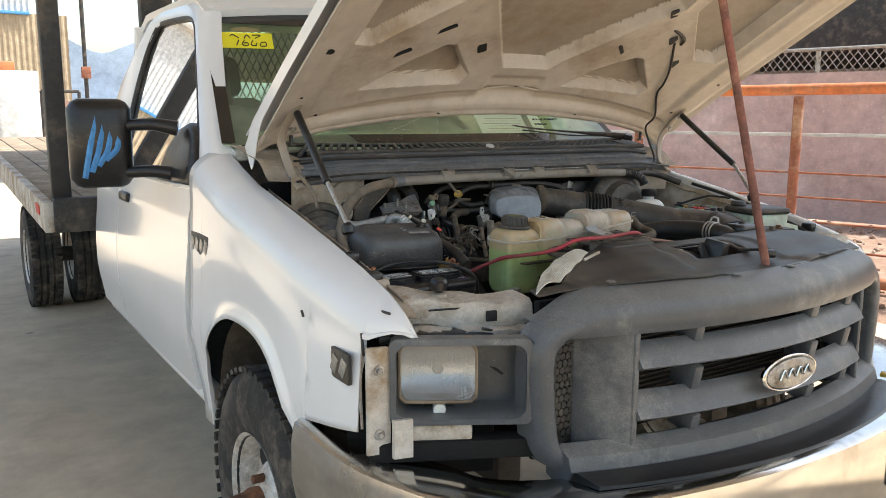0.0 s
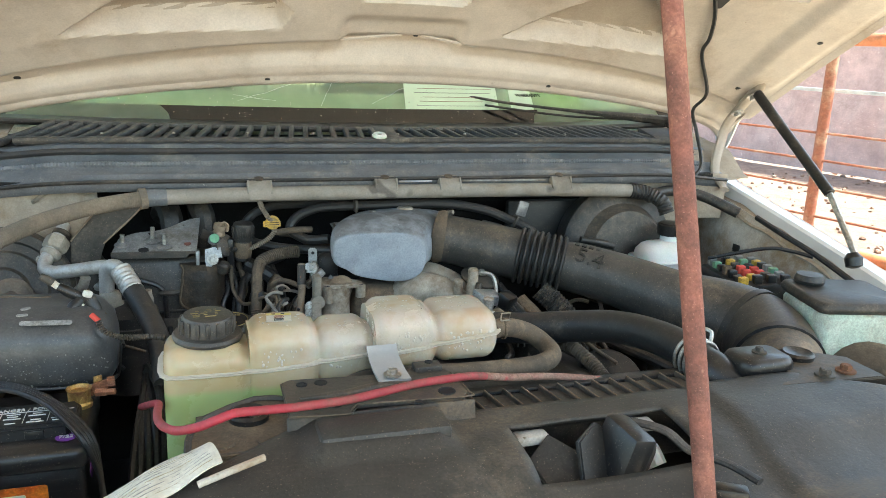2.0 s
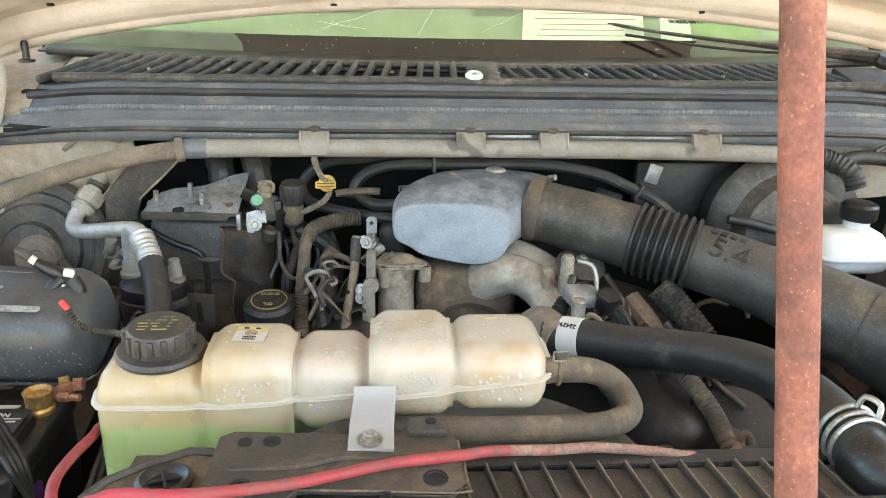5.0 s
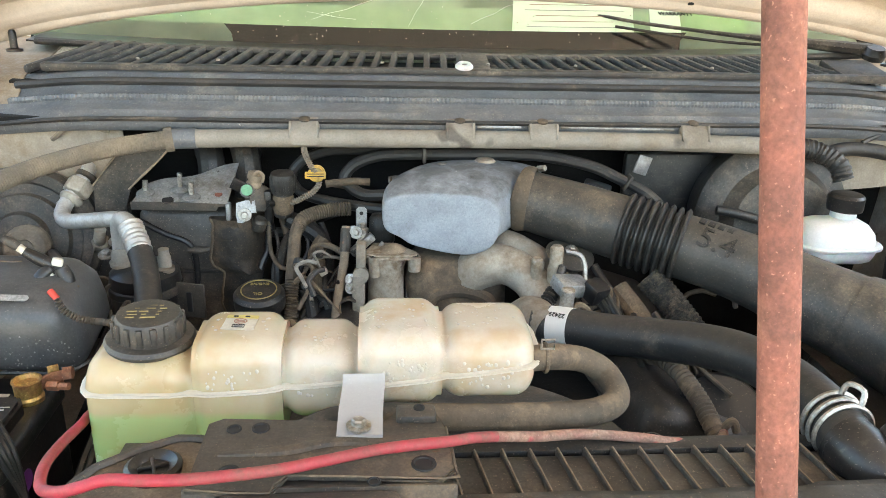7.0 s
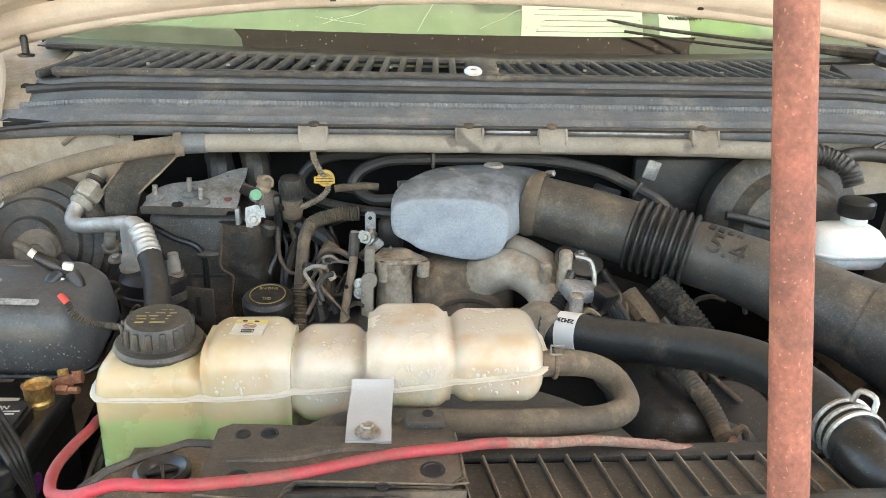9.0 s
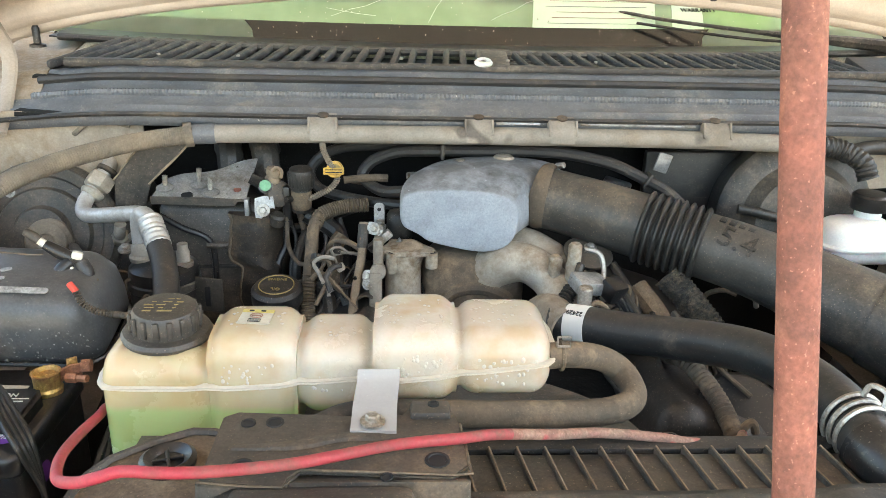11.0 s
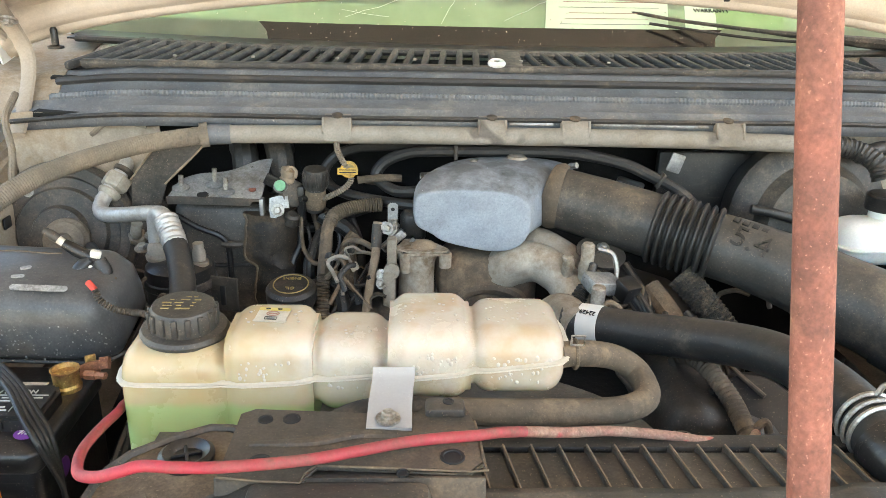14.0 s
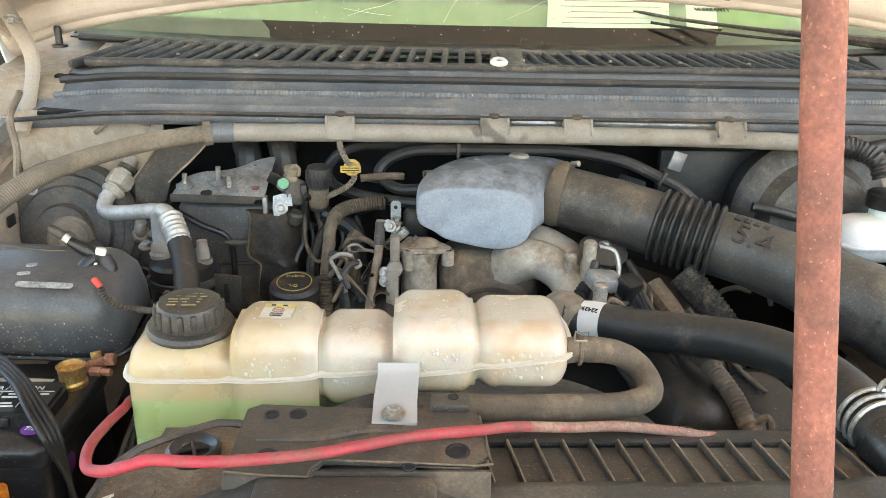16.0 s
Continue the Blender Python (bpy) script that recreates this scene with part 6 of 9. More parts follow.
# wipers
wip = part("wiper", tube([(0.275, 1.532, 1.462), (0.262, 1.536, 1.471), (0.285, 1.53, 1.474), (0.37, 1.505, 1.463), (0.55, 1.45, 1.448), (0.72, 1.415, 1.436), (0.78, 1.41, 1.432)], [0.0030, 0.0034, 0.0036, 0.0040, 0.0070, 0.011, 0.012], 8), M_VENT, truck, "thin black wiper arm with a hooked tip")
part("blade", tube([(0.30, 1.50, 1.458), (0.5, 1.455, 1.438), (0.70, 1.44, 1.432)], 0.003, 6), M_RUBBER, wip)
part("pivot", lathe([(0.020, 0), (0.022, 0.01), (0.016, 0.022)], (0.77, 1.40, 1.418), (0, -0.3, 1), 16), M_DARK, wip)

# cracks and specks on the windshield
rng = random.Random(17)
shield = [o for o in truck.children if o.name == "windshield"][0]
for x, z, dx, dz in ((-0.30, 1.452, 0.16, 0.05), (-0.20, 1.462, -0.22, 0.02), (0.02, 1.456, 0.14, 0.06), (0.30, 1.456, -0.20, 0.05), (0.30, 1.456, 0.16, 0.045), (-0.10, 1.45, 0.05, 0.08), (-0.45, 1.46, 0.10, 0.012)):
    pts = []
    for k in range(7):
        a, b = x + dx * k / 6, z + dz * k / 6 + rng.uniform(-0.002, 0.002)
        pts.append((a, glass_y(a, b) - 0.0015, b))
    part("crack", tube(pts, 0.0004, 4, 2), M_WHITEINK, shield)
bm = bmesh.new()
for _ in range(150):
    a, b = rng.uniform(-0.72, 0.72), 1.414 + 0.075 * rng.random() ** 1.3
    bmesh.ops.create_icosphere(bm, subdivisions=1, radius=rng.uniform(0.0005, 0.0014), matrix=pose(a, glass_y(a, b) - 0.0065, b))
tagged(part("dust_speck", bm, M_WHITEDIRTY, shield), kind="stuff")

# ---- engine bay fittings ----
# coolant expansion tank
SEG = [(-0.436, -0.332, 1.045, 1.219, 0.612, 0.712), (-0.332, -0.246, 1.085, 1.239, 0.611, 0.708), (-0.246, -0.172, 1.150, 1.232, 0.614, 0.705), (-0.172, -0.090, 1.170, 1.252, 0.603, 0.712), (-0.090, 0.002, 1.176, 1.247, 0.605, 0.710)]


def waist(d, r, most):
    """How far a rounded end draws in at a distance d from it."""
    return min(most, r - math.sqrt(max(0.0, r * r - (r - d) ** 2))) if d < r else 0.0


def tank_ring(x, k):
    x0, x1, z0, z1, y0, y1 = SEG[k]
    a = waist(x - x0, 0.020, 0.020 if k == 0 else 0.0075)
    b = waist(x1 - x, 0.020, 0.020 if k == 4 else 0.0075)
    q = max(a, b)
    w, h = y1 - y0 - 1.5 * q, z1 - z0 - 1.6 * q
    r = min(0.024, w / 2.2, h / 2.2)
    return [(x, y, z) for y, z in rounded((y0 + y1) / 2, (z0 + z1) / 2 - 0.1 * q, w, h, r, 6)]


rings = []
for k, g in enumerate(SEG):
    for i in range(23):
        t = i / 22
        t = 0.5 - 0.5 * math.cos(math.pi * t)
        rings.append(tank_ring(g[0] + (g[1] - g[0]) * (0.0015 + 0.997 * t), k))
tank = part("coolant_tank", loft(bmesh.new(), rings), M_TANK, truck, "milky plastic coolant tank, yellowed, half full of green coolant", 80)
SEAM = [(-0.44, 1.188), (-0.33, 1.187), (-0.25, 1.192), (-0.168, 1.199), (-0.09, 1.207), (0.005, 1.219)]


def tank_seam(x):
    return (lerp_list(SEAM, x - 0.02) + lerp_list(SEAM, x) + lerp_list(SEAM, x + 0.02)) / 3


def seam_line(grow):
    """Outline of the tank in plan, a little outside its walls."""
    front = [(g[0] + (g[1] - g[0]) * t, g[4] - grow + 0.004 * (2 * t - 1) ** 6) for g in SEG for t in (0.04, 0.2, 0.5, 0.8, 0.96)]
    back = [(x, SEG[0][5] + grow - 0.002) for x, _ in reversed(front)]
    right = [(0.005 + grow, 0.616), (0.008 + grow, 0.63), (0.008 + grow, 0.68), (0.004 + grow, 0.70)]
    left = [(-0.437 - grow, 0.70), (-0.4405 - grow, 0.68), (-0.4405 - grow, 0.64), (-0.437 - grow, 0.622)]
    return front + right + back + left


flange = bmesh.new()
loft(flange, [[(x, y, tank_seam(x) + dz) for x, y in seam_line(g)] for g, dz in ((-0.004, -0.0030), (0.0012, -0.0028), (0.0030, -0.0016), (0.0020, -0.0003), (0.0030, 0.0009), (0.0012, 0.0024), (-0.004, 0.0026))], caps=False)
part("weld_flange", flange, M_SEAM, tank, "pale moulded seam round the tank", 60)
drops = bmesh.new()
rng = random.Random(3)
for _ in range(190):
    x0, x1, z0, z1, y0, y1 = SEG[rng.choice((1, 1, 2, 3, 3, 3, 4, 4, 4))]
    x = rng.uniform(x0 + 0.014, x1 - 0.014)
    if rng.random() < 0.5:
        m = pose(x, rng.uniform(y0 + 0.022, y1 - 0.03), z1 - 0.0001)
    else:
        m = pose(x, y0 + 0.0001, rng.uniform(z1 - 0.052, z1 - 0.024), 90)
    bmesh.ops.create_uvsphere(drops, u_segments=8, v_segments=5, radius=rng.uniform(0.0008, 0.0023), matrix=m @ Matrix.Diagonal((1, rng.uniform(1.0, 1.5), 0.45, 1)))
part("bead", drops, M_BEAD, tank, "small drops inside the plastic")
tagged(bpy.data.objects["bead"], kind="stuff")
cap = part("cap", lathe([(0.0, 0.002), (0.0430, 0.0), (0.0445, 0.004), (0.042, 0.008), (0.0335, 0.009), (0.0328, 0.027), (0.030, 0.0315), (0.0, 0.0325)], (-0.381, 0.665, 1.219), (0.03, -0.04, 1), 40), M_DUSTBLK, tank, "black ribbed screw cap with faded yellow print")
for k in range(16):
    a = 2 * math.pi * k / 16
    part("grip", box((-0.381 + 0.0333 * math.cos(a), 0.6640 + 0.0333 * math.sin(a), 1.2382), (0.0045, 0.0065, 0.019), 0.002, (0, 0, math.degrees(a))), M_DUSTBLK, cap)
part("neck", rod((-0.381, 0.667, 1.208), (-0.381, 0.667, 1.226), 0.04, 24), M_TANK, tank)
rng = random.Random(5)
for k in range(5):
    for j in range(3):
        part("print_mark", box((-0.395 + 0.0125 * j + rng.uniform(-0.003, 0.003), 0.650 + 0.0075 * k, 1.2525 - 0.0003 * k), (rng.uniform(0.003, 0.010), rng.uniform(0.0009, 0.0026), 0.0006), 0, (-3, 0, 0)), M_YELINK, cap)
LM = pose(-0.2905, 0.6615, 1.2406, 2, 0, -5)
lab = part("warning_label", plate(rounded(0, 0, 0.032, 0.029, 0.001, 2), 0.0008, LM), M_AGEDLABEL, tank, "small white and yellow warning label")
part("yellow_band", plate(rounded(0, 0.0115, 0.032, 0.006, 0.0008, 2), 0.001, LM @ Matrix.Translation((0, 0, 0.0005))), M_AGEDYELLOW, lab)
for k in range(2):
    part("band_mark", plate(rounded(-0.007 + 0.012 * k, 0.0115, 0.005, 0.0025, 0.0008, 2), 0.001, LM @ Matrix.Translation((0, 0, 0.0009))), M_INKHOLE, lab)
part("red_mark", tube([LM @ Vector((0.0062 * math.cos(a), 0.002 + 0.0046 * math.sin(a), 0.0004)) for a in (2 * math.pi * k / 12 for k in range(13))], 0.0006, 5, 2), M_FADEDINK, lab)
part("red_bar", plate(rounded(0, 0.002, 0.009, 0.002, 0.0005, 2), 0.0008, LM @ Matrix.Translation((0, 0, 0.0007))), M_FADEDINK, lab)
part("print_frame", tube([LM @ Vector((x, y, 0.0004)) for x, y in ((-0.006, -0.0055), (0.006, -0.0055), (0.006, -0.0105), (-0.006, -0.0105), (-0.006, -0.0055))], 0.0005, 4, 1), M_INKHOLE, lab)
part("print_line", plate(rounded(0, -0.008, 0.0085, 0.0018, 0.0005, 2), 0.0008, LM @ Matrix.Translation((0, 0, 0.0006))), M_GREYINK, lab)
part("strap", band([(-0.166, 0.602, 1.214), (-0.166, 0.594, 1.207), (-0.167, 0.578, 1.2035), (-0.168, 0.555, 1.2015), (-0.168, 0.538, 1.2005), (-0.168, 0.518, 1.2005)], 0.040, 0.003, (1, 0, 0)), M_CLIPW, tank, "clear plastic mounting strap")
bolt((-0.169, 0.529, 1.2035), (0, 0, 1), 0.0065, tank)
th = part("tank_hose", tube([(-0.002, 0.625, 1.216), (0.025, 0.632, 1.214), (0.062, 0.655, 1.197), (0.086, 0.652, 1.182), (0.090, 0.62, 1.174), (0.072, 0.606, 1.168), (0.03, 0.600, 1.166), (-0.06, 0.596, 1.168), (-0.125, 0.592, 1.172)], 0.0135, 16, ripple=0.04), M_BROWNHOSE, truck, "dust-caked coolant hose bent in a loop")
part("bare_length", tube([(-0.118, 0.592, 1.1715), (-0.16, 0.588, 1.175), (-0.195, 0.582, 1.174), (-0.222, 0.575, 1.165), (-0.238, 0.570, 1.148), (-0.243, 0.568, 1.12)], 0.0142, 16, ripple=0.03), M_RUBBER, th, "bare black length of the hose")
clamp = part("spring_clamp", tube([(0.0145, 0.6285 + 0.0148 * math.cos(a), 1.2150 + 0.0148 * math.sin(a)) for a in (2 * math.pi * j / 16 for j in range(17))], 0.0022, 6, 2, flat=0.5), M_BRNBRKT, th, "rusty spring clamp")
part("clamp_wire", tube([(0.008, 0.621, 1.229), (0.008, 0.620, 1.2395), (0.021, 0.620, 1.2395), (0.021, 0.621, 1.229), (0.008, 0.621, 1.229)], 0.0013, 6, 1), M_STEEL, clamp)

# red cable lying loose over the brackets
RED = [(-0.047, 0.530, 1.190), (-0.070, 0.517, 1.198), (-0.094, 0.504, 1.2035), (-0.125, 0.497, 1.2055), (-0.156, 0.490, 1.206), (-0.195, 0.476, 1.207), (-0.235, 0.463, 1.208), (-0.293, 0.449, 1.212), (-0.330, 0.447, 1.213), (-0.359, 0.453, 1.210), (-0.378, 0.452, 1.205), (-0.397, 0.458, 1.196), (-0.418, 0.474, 1.186), (-0.431, 0.500, 1.178), (-0.440, 0.535, 1.170), (-0.443, 0.580, 1.160), (-0.443, 0.624, 1.150), (-0.452, 0.66, 1.135), (-0.47, 0.73, 1.10)]
cable = part("red_cable", tube(RED, 0.0049, 16, ripple=0.03), M_RED)
part("dirty_length", tube([(0.23, 0.66, 1.10), (0.19, 0.595, 1.136), (0.141, 0.576, 1.148), (0.102, 0.575, 1.155), (0.044, 0.568, 1.165), (-0.002, 0.551, 1.175), (-0.047, 0.530, 1.190)], 0.0050, 14, ripple=0.05), M_REDDIRT, cable, "dirt-coated length of the cable")
tagged(cable, "faded red battery cable lying across the radiator support", "cable")

# brackets in front of the tank
bk = part("support_bracket", plate([(-0.303, 0.455), (-0.235, 0.448), (-0.225, 0.47), (-0.10, 0.462), (-0.088, 0.475), (-0.092, 0.535), (-0.10, 0.565), (-0.135, 0.567), (-0.142, 0.548), (-0.19, 0.548), (-0.29, 0.556), (-0.302, 0.548)], 0.004, pose(0, 0, 1.1975), 0.0015), M_BRKT, truck, "dusty dark steel bracket with punched holes")
part("front_skirt", plate([(-0.305, 0), (-0.088, 0), (-0.088, -0.05), (-0.305, -0.05)], 0.004, axes((0, 0.456, 1.196), (1, 0, 0), (0, 0.25, 1))), M_BRKT, bk)
# brown rim line paints the highlight along the bracket's edge
part("worn_edge", tube([(-0.303, 0.455, 1.1978), (-0.236, 0.448, 1.1978), (-0.225, 0.470, 1.1978), (-0.10, 0.462, 1.1978), (-0.088, 0.475, 1.1978), (-0.092, 0.535, 1.1978)], 0.0012, 5, 2, ripple=0.3), M_BRNBRKT, bk)
part("pressed_bead", tube([(-0.285, 0.500, 1.1975), (-0.23, 0.503, 1.1980), (-0.19, 0.515, 1.1978), (-0.13, 0.512, 1.1975)], [0.003, 0.006, 0.006, 0.003], 8, 4, flat=0.6), M_BRKT, bk)
part("step", box((-0.118, 0.553, 1.1985), (0.036, 0.022, 0.012), 0.003), M_BRKT, bk)
for x, y, r in ((-0.278, 0.537, 0.005), (-0.255, 0.538, 0.006), (-0.272, 0.476, 0.007), (-0.248, 0.474, 0.005), (-0.114, 0.482, 0.008), (-0.115, 0.556, 0.004), (-0.155, 0.46, 0.004)):
    part("hole", lathe([(r * 1.35, 0), (r * 1.3, 0.0012), (r, 0.0014), (r * 0.9, 0.0004), (0, 0.0004)], (x, y, 1.1975 if (x, y) != (-0.115, 0.556) else 1.2045), (0, 0, 1), 14), M_INKHOLE, bk)
lb = part("corner_bracket", plate([(-0.408, 0.425), (-0.300, 0.425), (-0.296, 0.548), (-0.330, 0.556), (-0.392, 0.515), (-0.408, 0.47)], 0.004, pose(0, 0, 1.1750), 0.0015), M_BRNBRKT, truck, "brown dusty corner bracket with a rubber bushing")
part("rim", tube([(-0.408, 0.425, 1.1750), (-0.408, 0.47, 1.1760), (-0.392, 0.515, 1.1760), (-0.332, 0.556, 1.1760), (-0.296, 0.548, 1.1760)], 0.004, 6, 2), M_BRKT, lb)
bush = part("bushing", lathe([(0.023, 0), (0.024, 0.006), (0.020, 0.009), (0.015, 0.006), (0.013, 0.003), (0, 0.003)], (-0.342, 0.510, 1.1750), (0, 0, 1), 24), M_DARK, lb, "black rubber bushing")
for a in (20, 110):
    part("cross", box((-0.342, 0.510, 1.1800), (0.026, 0.003, 0.003), 0.001, (0, 0, a)), M_DARK, bush)
for x, y in ((-0.372, 0.455), (-0.325, 0.45)):
    part("dimple", lathe([(0.013, 0), (0.012, 0.002), (0.007, 0.001), (0, 0.001)], (x, y, 1.1750), (0, 0, 1), 16), M_BRNBRKT, lb)
part("side_post", box((-0.352, 0.432, 1.1380), (0.12, 0.008, 0.075), 0.003), M_BRKT, lb)

# radiator: ribbed top tank and rear flange
rad = part("radiator", box((0.145, 0.512, 1.1165), (0.60, 0.09, 0.07), 0.006), M_DUSTBLK, truck, "black plastic ribbed radiator top tank")
part("rear_flange", box((0.145, 0.572, 1.147), (0.58, 0.022, 0.010), 0.003), M_BLACK, rad)
part("front_flange", box((0.145, 0.468, 1.15), (0.62, 0.014, 0.012), 0.003), M_BLACK, rad)
rib = None
for k in range(19):
    bm = box((0, 0, 0), (0.0042, 0.086, 0.012), 0.0015)
    if rib is None:
        rib = part("rib", bm, M_DUSTBLK, rad)
        rbase = ROOTS[rad.name]
    else:
        bm.free()
    ob = rib if k == 0 else new("rib", rib.data)
    ob.parent = rad
    ob.matrix_local = Matrix.Translation(-rbase) @ pose(-0.083 + 0.0265 * k, 0.517, 1.1505, 0, 0, 8) @ Matrix.Translation(rbase)
edge = None
for k in range(19):
    bm = box((0, 0, 0.0064), (0.0016, 0.084, 0.0012), 0.0004)
    if edge is None:
        edge = part("worn_edge", bm, M_TANDUST, rad)
    else:
        bm.free()
    ob = edge if k == 0 else new("worn_edge", edge.data)
    ob.parent = rad
    ob.matrix_local = Matrix.Translation(-rbase) @ pose(-0.083 + 0.0265 * k, 0.517, 1.1505, 0, 0, 8) @ Matrix.Translation(rbase)
part("shroud", sheet(lambda u, v: (-0.40 + (0.545 - 0.13 * v ** 2) * u, 0.584 + 0.20 * v, 1.136 - 0.012 * v - 0.02 * v * v - 0.10 * smooth(0.93, 1.0, u) - 0.05 * smooth(0.9, 1, v)), 40, 16, 0.004), M_DUSTBLK, truck, "black fan shroud coated in dust")
part("raised_writing", text_mesh("CAUTION", 0.022, axes((0.085, 0.602, 1.1385), (-1, 0.03, 0), (0, -1, 0.03)), 0.0008), M_PANEL, truck, "moulded caution lettering on the shroud")
# right-hand hose inlet and bracket
uh = part("upper_hose", tube([(0.062, 0.912, 1.112), (0.10, 0.89, 1.117), (0.15, 0.855, 1.124), (0.21, 0.805, 1.140), (0.258, 0.75, 1.156), (0.284, 0.69, 1.165), (0.297, 0.62, 1.169), (0.295, 0.56, 1.168), (0.291, 0.53, 1.166)], 0.027, 20), M_RUBBER, truck, "thick black upper radiator hose")
part("hose_tag", tube([(0.082, 0.9010, 1.1143), (0.095, 0.8930, 1.1162), (0.107, 0.8848, 1.118)], 0.0276, 24), M_WHITEINK, uh, "white paper tag round the hose")
tn = text_mesh("22429", 0.0092, Matrix.Identity(4))
T0, TA, TN = Vector((0.0945, 0.8932, 1.1163)), Vector((0.80, -0.59, 0.08)).normalized(), Vector((-0.30, -0.45, 0.84)).normalized()
TN = (TN - TA * TN.dot(TA)).normalized()
TB = TA.cross(TN)
for v in tn.verts:
    a = v.co.y / 0.028
    v.co = T0 - TA * v.co.x + (TN * math.cos(a) + TB * math.sin(a)) * (0.0280 + v.co.z)
part("tag_number", tn, M_INKHOLE, uh)
for k in range(3):
    part("clamp_wire", tube([Vector((0.2965, 0.582 - 0.012 * k, 1.1688)) + Vector((math.cos(a), 0.05 * math.cos(a), math.sin(a))) * 0.0295 for a in (2 * math.pi * j / 16 for j in range(17))], 0.0028, 6, 2), M_STEEL, uh)
part("clamp_ear", tube([(0.300, 0.580, 1.198), (0.304, 0.577, 1.211), (0.312, 0.564, 1.210), (0.309, 0.559, 1.197)], 0.003, 6, 3), M_STEEL, uh)
part("inlet_neck", tube([(0.292, 0.545, 1.167), (0.297, 0.522, 1.164), (0.312, 0.502, 1.145), (0.315, 0.495, 1.12)], 0.029, 16), M_DARK, rad)
part("filler_boss", pillow(0.352, 0.508, 0.085, 0.065, 1.165, 1.197, 0.02, 0.008), M_DARK, rad)
bolt((0.352, 0.508, 1.197), (0, 0, 1), 0.006, rad, M_BRKT)
rb = part("corner_bracket", plate([(0.33, 0.435), (0.50, 0.43), (0.50, 0.50), (0.44, 0.545), (0.38, 0.54), (0.375, 0.47)], 0.004, pose(0, 0, 1.181), 0.0015), M_BRKT, truck)
part("bushing", lathe([(0.023, 0), (0.024, 0.006), (0.020, 0.009), (0.015, 0.006), (0, 0.004)], (0.425, 0.515, 1.181), (0, 0, 1), 24), M_DARK, rb)
bolt((0.455, 0.455, 1.181), (0, 0, 1), 0.008, rb, M_HUBRUST)
bolt((0.415, 0.45, 1.181), (0, 0, 1), 0.008, rb, M_BRKT)

# air intake: scuffed blue box, duct with bellows, filter elbow
FACE = [(-0.144, 1.196), (-0.117, 1.189), (-0.110, 1.178), (-0.066, 1.170), (-0.020, 1.163), (0.014, 1.176), (0.024, 1.202), (0.024, 1.232), (0.010, 1.250), (-0.040, 1.256), (-0.100, 1.254), (-0.134, 1.249), (-0.146, 1.238), (-0.146, 1.215)]


def box_ring(y, grow, right, rise, left=0.0):
    """The face outline carried back: its right side runs out, its top climbs, its left side comes in."""
    out = []
    for x, z in FACE:
        u = (x + 0.146) / 0.17
        t = smooth(1.17, 1.25, z)
        grow_x, grow_z = grow * 1.045, grow * 1.085
        out.append((-0.06 + (x + 0.06) * grow_x + right * u ** 1.5 + left * (1 - u), y + 0.012 * (1 - u) - 0.008 * u * (1 - t), 1.208 + (z - 1.21) * grow_z + rise * t + (0.014 * u * (1 - t) * rise / 0.02)))
    return out


bm = loft(bmesh.new(), [box_ring(1.0465, 0.55, 0, 0), box_ring(1.0465, 0.93, 0, 0), box_ring(1.0480, 0.985, 0, 0), box_ring(1.053, 1.0, 0.001, 0.002), box_ring(1.062, 1.0, 0.004, 0.005), box_ring(1.085, 1.0, 0.022, 0.014), box_ring(1.120, 1.0, 0.052, 0.019, 0.02), box_ring(1.160, 1.0, 0.082, 0.020, 0.05), box_ring(1.185, 0.97, 0.098, 0.018, 0.08), box_ring(1.195, 0.80, 0.10, 0.012, 0.09)])
ibox = part("intake_box", bm, M_BLUE, truck, "scuffed blue-grey plastic resonator box", 180)
ibox.modifiers.new("rounding", "SUBSURF").render_levels = 2
ibox.modifiers["rounding"].levels = 2
mb = part("box_bracket", plate([(-0.140, 1.118), (-0.072, 1.118), (-0.064, 1.150), (-0.10, 1.158), (-0.140, 1.146)], 0.003, pose(0, 0, 1.256), 0.001), M_GREYBRKT, ibox, "zinc bracket behind the box")
part("upright", box((-0.136, 1.120, 1.246), (0.004, 0.020, 0.026), 0.001), M_BRKT, mb)
part("upright", box((-0.104, 1.119, 1.246), (0.014, 0.003, 0.022), 0.001), M_BRKT, mb)
bolt((-0.074, 1.128, 1.262), (0, 0, 1), 0.008, mb)
part("mount_cap", lathe([(0.016, 0), (0.0175, 0.005), (0.014, 0.009), (0, 0.010)], (0.015, 1.168, 1.270), (0, 0, 1), 16), M_ALUP, ibox)
part("hold_down", band([(-0.137, 1.13, 1.225), (-0.115, 1.145, 1.246), (-0.10, 1.15, 1.252), (-0.084, 1.15, 1.266), (-0.062, 1.15, 1.267), (-0.045, 1.15, 1.264)], 0.022, 0.003, (0, 1, 0)), M_GREYBRKT, ibox, "bent steel hold-down strap")
bolt((-0.055, 1.150, 1.267), (0, 0, 1), 0.0075, ibox)
D0, D1 = (0.070, 1.120, 1.227), (0.216, 1.056, 1.201)
duct = part("intake_duct", tube([D0, (0.14, 1.091, 1.215), D1], [0.047, 0.049, 0.050], 24), M_DUCT, truck, "dusty black intake duct with bellows")
part("collar", tube([(0.066, 1.123, 1.2293), (0.070, 1.121, 1.2287), (0.080, 1.1165, 1.2270), (0.084, 1.115, 1.2265)], [0.049, 0.0530, 0.0530, 0.049], 28, 2), M_BROWNHOSE, duct, "dust-brown collar")
part("collar_screw", rod((0.098, 1.15, 1.268), (0.108, 1.14, 1.272), 0.005, 8), M_STEEL, duct)
part("mould_line", tube([(0.092, 1.072, 1.208), (0.14, 1.048, 1.200), (0.192, 1.024, 1.190)], 0.0012, 5, 2), M_TANDUST, duct)
